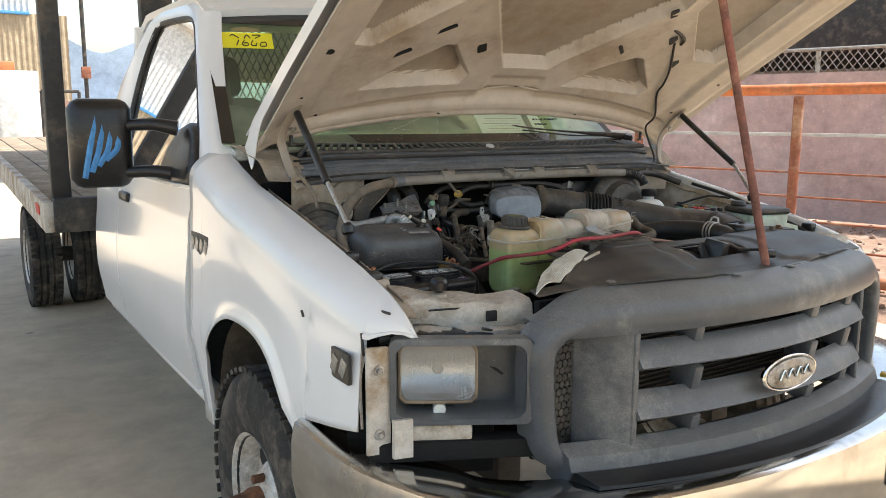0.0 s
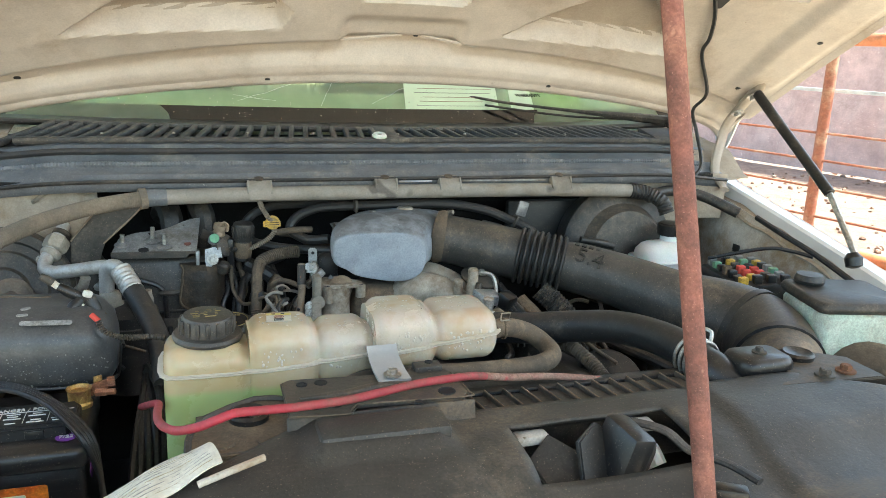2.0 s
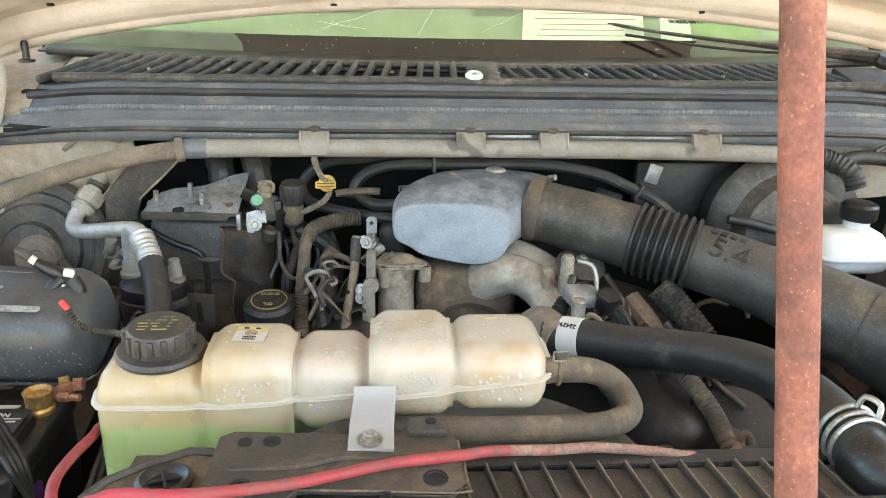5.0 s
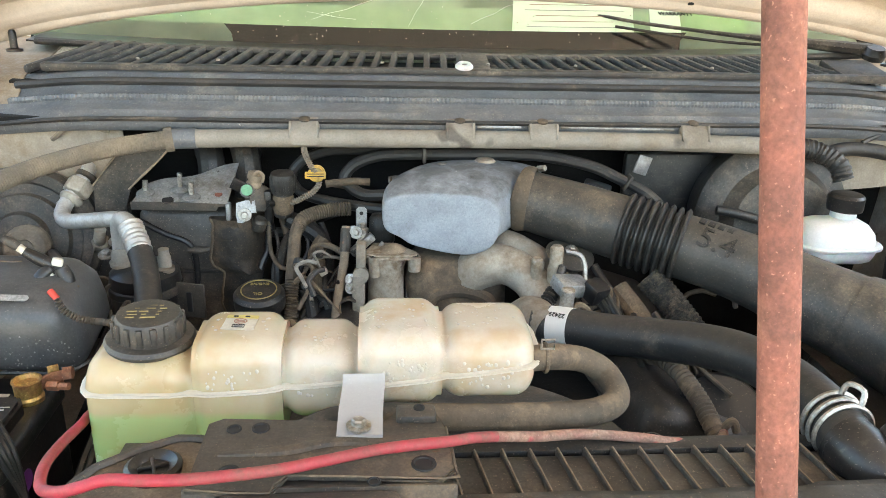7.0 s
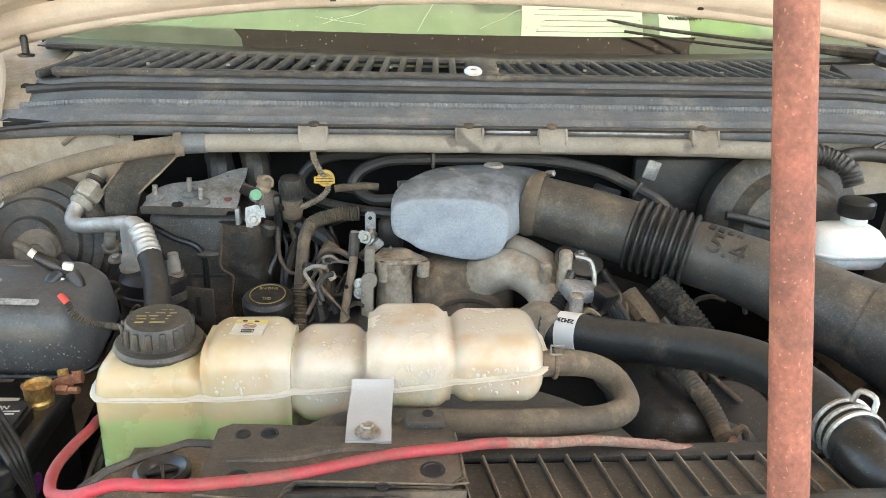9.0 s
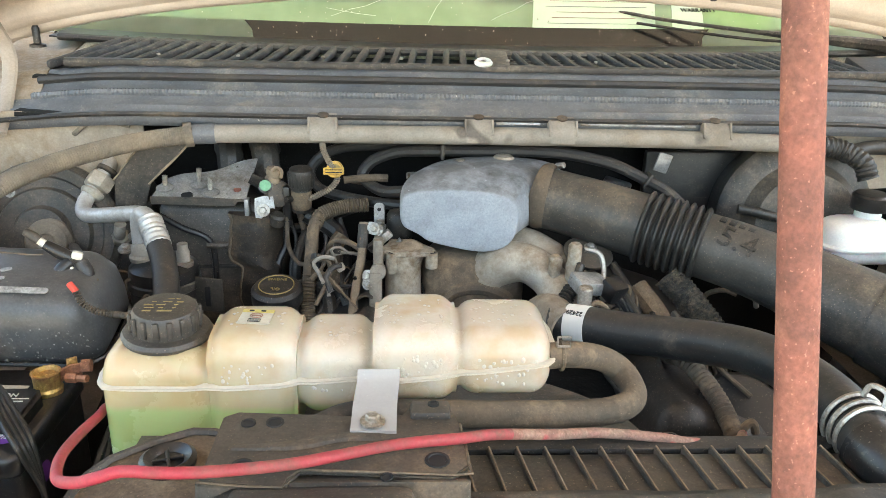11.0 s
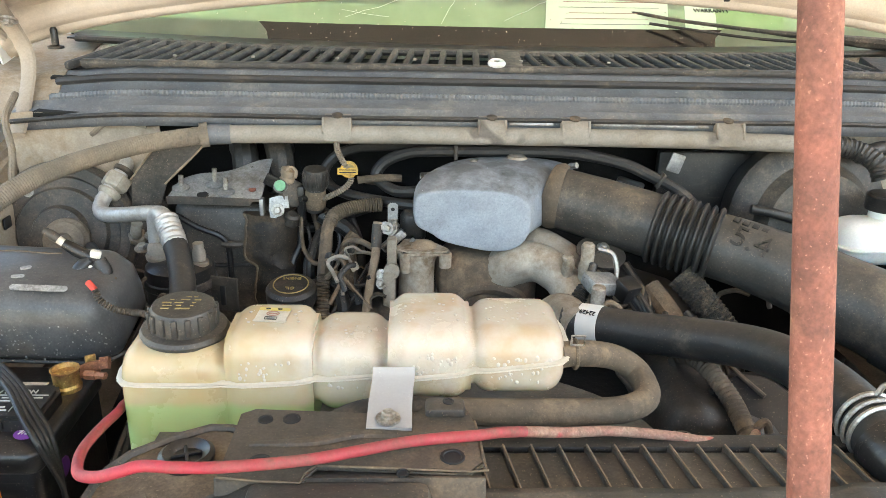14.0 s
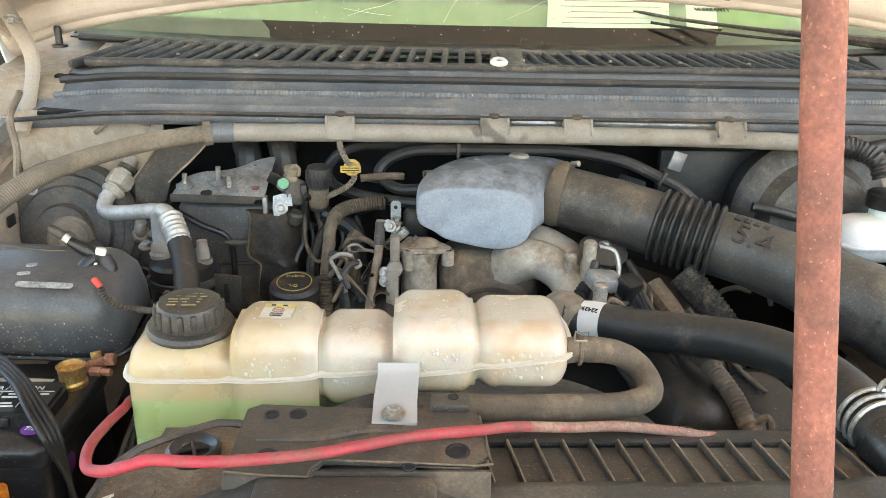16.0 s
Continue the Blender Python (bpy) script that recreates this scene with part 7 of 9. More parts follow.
bx = Vector((0.298, 1.013, 1.187)) - Vector((0.214, 1.057, 1.2015))
part("bellows_core", tube([(0.210, 1.059, 1.2022), (0.256, 1.035, 1.1943), (0.302, 1.011, 1.1863)], 0.0465, 24, 4), M_RUBBER, duct)
for k in range(8):
    c = Vector((0.214, 1.057, 1.2015)) + bx * ((k + 0.5) / 8)
    part("bellows_fold", lathe([(0.0465, -0.0045), (0.0530, -0.0040), (0.0565, -0.0012), (0.0565, 0.0012), (0.0530, 0.0040), (0.0465, 0.0045)], c, bx, 32), M_BLACK, duct, "black rubber bellows fold")
part("long_duct", tube([(0.295, 1.0145, 1.1875), (0.340, 0.988, 1.180), (0.40, 0.948, 1.165), (0.455, 0.90, 1.147), (0.50, 0.86, 1.135)], [0.049, 0.050, 0.053, 0.058, 0.062], 24), M_DUCT, duct)
part("elbow", tube([(0.49, 0.868, 1.137), (0.53, 0.825, 1.128), (0.555, 0.77, 1.120), (0.545, 0.70, 1.112), (0.50, 0.62, 1.10), (0.47, 0.56, 1.09)], [0.064, 0.072, 0.076, 0.074, 0.070, 0.066], 26), M_DUCT, duct, "large black plastic elbow")
part("elbow_band", tube([(0.553, 0.778, 1.121), (0.556, 0.765, 1.119)], 0.0785, 26), M_RUBBER, duct)
part("elbow_band", tube([(0.522, 0.66, 1.106), (0.515, 0.647, 1.104)], 0.0765, 26), M_RUBBER, duct)
part("side_snorkel", tube([(0.60, 0.73, 1.10), (0.64, 0.66, 1.105), (0.70, 0.57, 1.10), (0.76, 0.50, 1.07)], 0.042, 16, ripple=0.02), M_BROWNHOSE, duct)
P54, A54, N54 = Vector((0.352, 0.980, 1.1745)), Vector((0.803, -0.543, -0.247)).normalized(), Vector((-0.25, -0.62, 0.74)).normalized()
Y54 = N54.cross(A54).normalized()


def on_duct(bm, lift):
    """Wraps flat lettering round the duct."""
    for v in bm.verts:
        a = v.co.y / 0.052
        v.co = P54 + A54 * v.co.x + (N54 * math.cos(a) + Y54 * math.sin(a)) * (0.0508 + 0.025 * v.co.x + v.co.z + lift)
    return bm


part("raised_number", on_duct(text_mesh("5.4", 0.046, Matrix.Translation((-0.018, -0.004, 0)), 0.0012), 0.0014), M_DUCTTXT, duct, "moulded number on the duct")
for k in range(6):
    part("raised_mark", on_duct(box((-0.050 + 0.0135 * k, 0.026 + 0.001 * k, 0), (0.0095, 0.013, 0.003), 0.001), 0.0002), M_DUCTTXT, duct)
part("duct_foot", lathe([(0.036, 0), (0.038, 0.005), (0.030, 0.010), (0.012, 0.012)], (0.135, 1.045, 1.158), (0.1, -0.3, 1), 24), M_DUCT, duct)
bolt((0.137, 1.04, 1.171), (0.1, -0.3, 1), 0.006, duct)
part("snorkel_wrap", tube([(0.245, 1.0, 1.145), (0.275, 0.975, 1.115), (0.305, 0.945, 1.08), (0.33, 0.92, 1.04)], [0.022, 0.021, 0.020, 0.022], 14, ribs=0.0012, pitch=0.007), M_SLEEVE, truck, "black woven heat sleeve")

# engine: castings, runners, hoses
part("thermostat_housing", tube([(0.050, 0.975, 1.07), (0.054, 0.955, 1.100), (0.062, 0.932, 1.114), (0.07, 0.91, 1.114), (0.078, 0.895, 1.112)], [0.026, 0.027, 0.028, 0.028, 0.028], 20), M_ALU, truck, "dull cast aluminium coolant outlet neck")
run = part("intake_runner", tube([(-0.02, 1.075, 1.108), (0.005, 1.062, 1.135), (0.040, 1.050, 1.143), (0.070, 1.030, 1.130), (0.088, 1.0, 1.110), (0.098, 0.97, 1.08)], [0.036, 0.034, 0.030, 0.028, 0.028, 0.028], 20), M_ALUP, truck, "pale cast aluminium intake runner")
part("runner_boss", rod((0.083, 1.02, 1.135), (0.083, 1.018, 1.162), 0.009, 14), M_ALUP, run)
part("intake_runner", tube([(0.0, 1.15, 1.13), (0.038, 1.10, 1.158), (0.073, 1.08, 1.150), (0.100, 1.06, 1.132), (0.115, 1.03, 1.09)], 0.024, 16), M_ALU, truck)
part("manifold", pillow(-0.035, 1.10, 0.16, 0.12, 1.02, 1.150, 0.04, 0.03), M_BROWNHOSE, truck, "brown oily intake manifold")
part("manifold_arch", tube([(-0.085, 1.045, 1.06), (-0.07, 1.045, 1.095), (-0.03, 1.045, 1.104), (0.01, 1.045, 1.09), (0.02, 1.045, 1.06)], 0.012, 10), M_BROWNHOSE, truck)
pump = part("water_outlet", loft(bmesh.new(), [[(-0.143 + w * math.cos(a) * (1.0 if math.cos(a) < 0 else 0.95), 1.062 + 0.028 * math.sin(a), z + 0.004 * math.sin(a)) for a in (2 * math.pi * k / 20 for k in range(20))] for z, w in ((1.02, 0.030), (1.085, 0.029), (1.12, 0.0275), (1.140, 0.029), (1.150, 0.033), (1.158, 0.034), (1.160, 0.030))]), M_ALUP, truck, "pale cast aluminium water outlet housing", 50)
part("top_plate", plate([(-0.178, 1.045), (-0.16, 1.032), (-0.125, 1.032), (-0.095, 1.035), (-0.094, 1.05), (-0.118, 1.075), (-0.13, 1.092), (-0.165, 1.092)], 0.007, pose(0, 0, 1.165), 0.003), M_ALUP, pump)
part("top_dome", lathe([(0.022, 0), (0.016, 0.006), (0.008, 0.010), (0, 0.011)], (-0.133, 1.06, 1.163), (0, 0, 1), 18), M_TANDUST, pump)
part("boss", rod((-0.101, 1.040, 1.138), (-0.101, 1.040, 1.162), 0.0095, 16), M_ALUP, pump)
part("boss_hole", lathe([(0.005, 0), (0.005, 0.0006), (0, 0.0006)], (-0.101, 1.040, 1.1622), (0, 0, 1), 12), M_INKHOLE, pump)
part("boss", rod((-0.161, 1.038, 1.13), (-0.161, 1.038, 1.162), 0.008, 14), M_ALUP, pump)
part("boss_hole", lathe([(0.004, 0), (0.004, 0.0006), (0, 0.0006)], (-0.161, 1.038, 1.1622), (0, 0, 1), 12), M_INKHOLE, pump)
part("flange_bar", box((-0.181, 1.045, 1.155), (0.015, 0.022, 0.056), 0.004), M_ALU, pump)
part("flange_bar", box((-0.185, 1.035, 1.095), (0.019, 0.026, 0.082), 0.005), M_ALU, pump)
part("flange_step", lathe([(0.012, 0), (0.012, 0.02), (0, 0.02)], (-0.181, 1.045, 1.132), (0, -1, 0.2), 14), M_ALU, pump)
for x, y, z in ((-0.196, 1.03, 1.128), (-0.196, 1.028, 1.116), (-0.187, 1.06, 1.192), (-0.192, 1.075, 1.188)):
    bolt((x, y, z), (-0.4, -0.8, 0.3), 0.0055, pump, M_STEEL)
part("hook", band([(-0.189, 1.02, 1.098), (-0.20, 1.02, 1.102), (-0.212, 1.022, 1.094), (-0.212, 1.02, 1.082)], 0.012, 0.002, (0, 1, 0)), M_BRKT, pump)
part("sensor_stack", tube([(-0.179, 1.085, 1.165), (-0.179, 1.088, 1.180), (-0.179, 1.09, 1.190)], [0.010, 0.008, 0.0065], 12, 3), M_STEEL, pump)
part("sensor_nut", lathe([(0.009, 0), (0.009, 0.006), (0.006, 0.008), (0.006, 0.014), (0, 0.015)], (-0.179, 1.088, 1.183), (0, 0, 1), 6), M_STEEL, pump)
part("hanger_tab", plate([(-0.008, -0.020), (0.008, -0.020), (0.008, 0.012), (0.004, 0.016), (-0.004, 0.016), (-0.008, 0.012)], 0.004, axes((-0.181, 1.092, 1.205), (1, 0, 0), (0, 0.1, 1)), 0.001), M_GREYBRKT, pump)
part("hanger_hole", lathe([(0.003, 0), (0.003, 0.0005), (0, 0.0005)], (-0.181, 1.0915, 1.212), (0, -1, 0), 10), M_INKHOLE, pump)
part("connector", box((-0.180, 1.078, 1.166), (0.044, 0.012, 0.014), 0.003, (0, -40, 8)), M_GREYBRKT, pump)
part("connector_rib", box((-0.186, 1.071, 1.162), (0.022, 0.004, 0.005), 0.001, (0, -40, 8)), M_BRKT, pump)
part("bracket_wing", plate([(-0.168, 1.150), (-0.150, 1.172), (-0.140, 1.160), (-0.142, 1.14), (-0.165, 1.135)], 0.004, axes((0, 1.075, 0), (1, 0, 0), (0, 0, 1)), 0.001), M_GREYBRKT, pump)
part("dark_lobe", pillow(-0.150, 1.115, 0.04, 0.03, 1.15, 1.205, 0.012, 0.010), M_BLACK, pump)
part("steel_tube", tube([(-0.222, 1.0, 1.03), (-0.218, 1.020, 1.087), (-0.211, 1.045, 1.125), (-0.206, 1.060, 1.155), (-0.204, 1.080, 1.195)], 0.0068, 12), M_TANDUST, truck, "grimy steel pipe")
part("pipe_sleeve", tube([(-0.206, 1.062, 1.160), (-0.204, 1.078, 1.192)], 0.0082, 10), M_BRKT, truck)

sens = part("sensor_block", box((0.118, 0.955, 1.15), (0.05, 0.035, 0.022), 0.005, (10, 10, 20)), M_GREYBRKT, truck, "grey sensor and connectors by the hose")
part("nipple", rod((0.105, 0.918, 1.125), (0.105, 0.915, 1.162), 0.010, 14), M_STEEL, sens)
part("plug", box((0.152, 0.945, 1.145), (0.03, 0.03, 0.03), 0.006, (20, 0, 30)), M_DARK, sens)
part("post", lathe([(0.012, 0), (0.012, 0.03), (0.010, 0.034), (0.010, 0.06), (0.007, 0.064), (0, 0.064)], (0.105, 1.0, 1.13), (0, 0, 1), 16), M_ALUP, sens)
part("post", lathe([(0.009, 0), (0.009, 0.035), (0.006, 0.038), (0, 0.038)], (0.078, 1.005, 1.135), (0, 0, 1), 14), M_ALUP, sens)
for k in range(5):
    part("wire", tube([(0.115 + 0.006 * k, 0.975, 1.16 - 0.004 * k), (0.14 + 0.006 * k, 0.95, 1.145), (0.165 + 0.005 * k, 0.935 - 0.01 * k, 1.115), (0.16 + 0.012 * k, 0.90, 1.07)], 0.0032, 8), M_DARK if k % 2 else M_BRKT, sens)
part("coil", tube([(0.088, 0.945, 1.120), (0.10, 0.965, 1.145), (0.112, 0.985, 1.168)], 0.0062, 10, 16, ribs=0.0016, pitch=0.0042), M_DARK, sens, "small dark coil spring")
part("clip_wire", tube([(0.12, 1.0, 1.185), (0.14, 0.99, 1.18), (0.145, 0.98, 1.15), (0.13, 0.96, 1.13)], 0.004, 6), M_STEEL, sens)
part("loom", tube([(-0.06, 0.955, 1.098), (-0.01, 0.955, 1.105), (0.03, 0.95, 1.104), (0.055, 0.935, 1.095)], 0.0125, 10, 8, ribs=0.002, pitch=0.006), M_BLACK, truck, "black corrugated wiring loom")
part("loom", tube([(0.05, 0.90, 1.09), (0.07, 0.93, 1.115), (0.095, 0.96, 1.14)], 0.010, 10, 8, ribs=0.0018, pitch=0.006), M_BLACK, truck)
part("loom_tape", tube([(0.005, 0.953, 1.105), (0.035, 0.95, 1.104)], 0.0155, 10, ripple=0.2), M_BLACK, truck)
for k, (pts, r, mt) in enumerate((
        ([(-0.142, 1.140, 1.226), (-0.176, 1.160, 1.220), (-0.200, 1.180, 1.227), (-0.211, 1.190, 1.240), (-0.194, 1.195, 1.261), (-0.159, 1.195, 1.275), (-0.125, 1.195, 1.278), (-0.082, 1.195, 1.279), (-0.013, 1.190, 1.281), (0.06, 1.187, 1.282), (0.119, 1.180, 1.280), (0.188, 1.170, 1.268), (0.229, 1.155, 1.253), (0.279, 1.140, 1.229), (0.31, 1.12, 1.20)], 0.0095, M_RUBBER),
        ([(-0.13, 1.12, 1.207), (-0.206, 1.165, 1.202), (-0.259, 1.185, 1.207), (-0.286, 1.200, 1.215), (-0.298, 1.210, 1.237), (-0.278, 1.215, 1.263), (-0.243, 1.220, 1.276), (-0.208, 1.220, 1.279), (-0.120, 1.220, 1.282), (0.0, 1.222, 1.285)], 0.0088, M_RUBBER),
        ([(-0.385, 1.185, 1.175), (-0.368, 1.190, 1.160), (-0.340, 1.190, 1.146), (-0.301, 1.190, 1.149), (-0.265, 1.190, 1.166), (-0.225, 1.188, 1.182)], 0.0085, M_RUBBER),
        ([(-0.201, 1.150, 1.200), (-0.239, 1.140, 1.200), (-0.271, 1.120, 1.194), (-0.282, 1.100, 1.179), (-0.285, 1.080, 1.147), (-0.288, 1.060, 1.106), (-0.287, 1.030, 1.05)], 0.0098, M_BROWNHOSE),
        ([(-0.27, 1.17, 1.16), (-0.300, 1.155, 1.150), (-0.313, 1.120, 1.117), (-0.315, 1.110, 1.07)], 0.008, M_BLACK),
        ([(-0.262, 1.100, 1.130), (-0.258, 1.098, 1.150), (-0.244, 1.090, 1.161), (-0.227, 1.080, 1.162), (-0.210, 1.070, 1.156)], 0.0048, M_BROWNHOSE),
        ([(-0.285, 1.062, 1.137), (-0.270, 1.060, 1.142), (-0.255, 1.050, 1.141), (-0.254, 1.045, 1.13), (-0.257, 1.040, 1.115), (-0.274, 1.020, 1.084)], 0.0032, M_BROWNHOSE),
        ([(-0.327, 1.135, 1.195), (-0.327, 1.130, 1.181), (-0.325, 1.120, 1.140), (-0.310, 1.110, 1.116), (-0.290, 1.100, 1.118)], 0.0035, M_BROWNHOSE),
        ([(-0.24, 1.12, 1.16), (-0.252, 1.11, 1.14), (-0.25, 1.09, 1.10), (-0.262, 1.06, 1.06)], 0.013, M_BRNBRKT),
        ([(-0.305, 1.08, 1.09), (-0.27, 1.07, 1.10), (-0.235, 1.06, 1.075), (-0.23, 1.04, 1.04)], 0.009, M_BLACK),
        ([(-0.10, 1.19, 1.205), (-0.16, 1.20, 1.20), (-0.20, 1.205, 1.22), (-0.23, 1.21, 1.225)], 0.007, M_BROWNHOSE),
        ([(-0.24, 1.17, 1.235), (-0.20, 1.175, 1.238), (-0.17, 1.18, 1.236)], 0.006, M_BROWNHOSE),
        ([(-0.30, 1.16, 1.18), (-0.25, 1.15, 1.15), (-0.24, 1.12, 1.10), (-0.25, 1.08, 1.05)], 0.014, M_BLACK),
        ([(-0.33, 1.09, 1.06), (-0.29, 1.08, 1.09), (-0.26, 1.06, 1.08), (-0.25, 1.03, 1.03)], 0.012, M_BLACK),
        ([(0.13, 1.02, 1.14), (0.16, 0.99, 1.11), (0.19, 0.96, 1.07), (0.22, 0.92, 1.02)], 0.012, M_BLACK),
        ([(0.17, 1.03, 1.15), (0.19, 1.0, 1.12), (0.20, 0.97, 1.09), (0.18, 0.93, 1.08)], 0.007, M_DARK),
        ([(0.15, 0.96, 1.12), (0.18, 0.95, 1.12), (0.19, 0.93, 1.10), (0.17, 0.90, 1.09)], 0.005, M_DARK),
        ([(0.205, 1.01, 1.12), (0.23, 0.97, 1.09), (0.25, 0.92, 1.05), (0.26, 0.87, 1.0)], 0.018, M_BRNBRKT),
        ([(-0.30, 0.92, 1.07), (-0.25, 0.90, 1.08), (-0.18, 0.90, 1.075), (-0.10, 0.93, 1.07)], 0.010, M_BLACK),
        ([(-0.46, 0.92, 1.08), (-0.40, 0.88, 1.10), (-0.33, 0.85, 1.09), (-0.25, 0.84, 1.06)], 0.009, M_BLACK),
        ([(-0.45, 1.30, 1.25), (-0.44, 1.26, 1.27), (-0.43, 1.23, 1.25), (-0.43, 1.22, 1.18)], 0.022, M_BLACK),
        ([(-0.38, 1.30, 1.25), (-0.38, 1.25, 1.275), (-0.37, 1.22, 1.25), (-0.37, 1.21, 1.18)], 0.022, M_BLACK),
        ([(0.30, 0.90, 1.09), (0.34, 0.84, 1.08), (0.38, 0.78, 1.07), (0.42, 0.70, 1.06)], 0.010, M_BLACK),
        ([(0.45, 1.05, 1.12), (0.50, 1.0, 1.13), (0.56, 0.98, 1.14), (0.62, 0.96, 1.15)], 0.006, M_DARK),
)):
    part("hose" if r > 0.006 else "wire", tube(pts, r, 10, 6, ripple=0.03), mt, truck)
part("hose_corrugation", tube([(-0.201, 1.150, 1.200), (-0.239, 1.140, 1.200), (-0.271, 1.120, 1.194), (-0.281, 1.104, 1.181)], 0.0108, 14, 12, ribs=0.0011, pitch=0.0042), M_BROWNHOSE, truck)
part("hose_corrugation", tube([(-0.2865, 1.065, 1.115), (-0.288, 1.052, 1.09), (-0.287, 1.03, 1.05)], 0.0108, 14, 10, ribs=0.0011, pitch=0.0042), M_BROWNHOSE, truck)
rng = random.Random(21)
for x, y, z, dx, dy, dz, count in ((-0.245, 1.055, 1.11, 0.05, 0.04, 0.05, 12), (0.150, 0.965, 1.115, 0.045, 0.05, 0.03, 12), (-0.56, 1.02, 1.10, 0.06, 0.05, 0.03, 7), (0.40, 1.06, 1.10, 0.06, 0.05, 0.02, 7)):
    for k in range(count):
        a = Vector((x + rng.uniform(-dx, dx), y + rng.uniform(-dy, dy), z + rng.uniform(0, dz)))
        b = a + Vector((rng.uniform(-dx, dx), rng.uniform(-0.04, 0.02), rng.uniform(-0.05, -0.02)))
        c = (a + b) / 2 + Vector((rng.uniform(-0.03, 0.03), rng.uniform(-0.015, 0.01), rng.uniform(0.0, 0.02)))
        part("wire", tube([a, (a + c) / 2 + Vector((0, 0, 0.006)), c, (b + c) / 2, b], rng.choice((0.0016, 0.0022, 0.003, 0.0042)), 8, 5), rng.choice((M_BROWNHOSE, M_BRNBRKT, M_BLACK, M_GREYBAR, M_DARK)), truck)
        if k % 4 == 0:
            part("wire_plug", box(a, (0.012, 0.016, 0.010), 0.002, (rng.uniform(-30, 30), rng.uniform(-30, 30), rng.uniform(0, 90))), rng.choice((M_BLACK, M_BRKT, M_ALUP)), truck)
part("corrugated_hose", tube([(0.205, 0.86, 1.090), (0.217, 0.83, 1.100), (0.231, 0.80, 1.094), (0.243, 0.76, 1.080), (0.247, 0.72, 1.066), (0.254, 0.70, 1.049), (0.258, 0.68, 1.02)], 0.0115, 16, 14, ribs=0.0011, pitch=0.0062), M_BROWNHOSE, truck, "dust-caked corrugated hose")
part("hose_branch", tube([(0.250, 0.712, 1.064), (0.262, 0.715, 1.076), (0.268, 0.714, 1.078), (0.272, 0.712, 1.066)], 0.0050, 10), M_BROWNHOSE, truck)
part("pulley_cover", lathe([(0.062, -0.05), (0.064, 0.0), (0.058, 0.010), (0.030, 0.012), (0.0, 0.012)], (0.275, 0.765, 1.045), (-0.1, -0.75, 0.65), 32), M_DARK, truck, "glossy black round cover")
for x in (-0.082, 0.245):
    part("hose_clip", box((x, 1.185 if x < 0 else 1.15, 1.281 if x < 0 else 1.247), (0.006, 0.024, 0.026), 0.003, (0, 0 if x < 0 else 30, 0)), M_BRKT, truck)
part("metal_tab", box((0.285, 1.20, 1.262), (0.026, 0.004, 0.032), 0.002, (0, 18, 10)), M_GREYBRKT, truck, "small zinc tab")
part("relay", box((0.20, 1.16, 1.232), (0.045, 0.03, 0.02), 0.004, (0, 12, -20)), M_DARK, truck)

# loose wiring below the duct and beside the engine
rng = random.Random(77)
for k in range(16):
    x, y = rng.uniform(0.14, 0.31), rng.uniform(0.84, 0.99)
    pts = [(x, y, 1.10 + rng.uniform(-0.02, 0.02))]
    for q in range(3):
        a = pts[-1]
        pts.append((a[0] + rng.uniform(-0.02, 0.035), a[1] - rng.uniform(0.02, 0.05), a[2] - rng.uniform(0.005, 0.03)))
    part("wire", tube(pts, rng.uniform(0.003, 0.007), 8), rng.choice((M_DARK, M_BLACK, M_BRKT, M_BROWNHOSE)), truck)
for k in range(10):
    x = -0.27 + 0.017 * k
    pts = [(x, 1.03, 1.00), (x + rng.uniform(-0.02, 0.02), 1.045, 1.045), (x + rng.uniform(-0.03, 0.03), 1.06, 1.085), (x + rng.uniform(-0.04, 0.04), 1.09, 1.11)]
    part("wire", tube(pts, rng.uniform(0.003, 0.006), 8), rng.choice((M_BLACK, M_BRKT, M_BROWNHOSE, M_DARK)), truck)

# dipsticks and caps
DM = axes((-0.250, 1.130, 1.2635), (1, 0.02, 0), (0, 0.35, 0.94))
dip = part("dipstick", lathe([(0.0088, -0.003), (0.0125, -0.003), (0.0135, 0.0), (0.0125, 0.003), (0.0088, 0.003), (0.0082, 0.0), (0.0088, -0.003)], DM.translation, DM.to_3x3() @ Vector((0, 0, 1)), 28), M_YELLOW, truck, "yellow ring handle of the engine dipstick")
part("ring_web", lathe([(0.0095, -0.0010), (0.0095, 0.0010), (0, 0.0012)], DM.translation, DM.to_3x3() @ Vector((0, 0, 1)), 20), M_YELINK, dip)
bm = box((-0.002, -0.003, 0.003), (0.032, 0.011, 0.004), 0.0015)
bmesh.ops.transform(bm, matrix=DM, verts=bm.verts)
part("handle_bar", bm, M_YELLOW, dip)
for k in range(2):
    bm = box((-0.002, -0.0012 - 0.0038 * k, 0.0053), (0.026, 0.0014, 0.0006), 0)
    bmesh.ops.transform(bm, matrix=DM, verts=bm.verts)
    part("print_line", bm, M_INKHOLE, dip)
part("tube", tube([(-0.272, 1.17, 1.31), (-0.269, 1.145, 1.293), (-0.258, 1.132, 1.273), (-0.25, 1.130, 1.262), (-0.247, 1.130, 1.248), (-0.256, 1.130, 1.235), (-0.275, 1.130, 1.223), (-0.295, 1.132, 1.214), (-0.312, 1.135, 1.210)], 0.0044, 10, 10, ribs=0.0009, pitch=0.0036), M_BRAID, dip)
oc = part("oil_cap", lathe([(0.036, 0), (0.038, 0.004), (0.038, 0.022), (0.033, 0.028), (0, 0.029)], (-0.332, 1.033, 1.084), (0, -0.15, 1), 32), M_BLACK, truck, "black oil filler cap with yellow print")
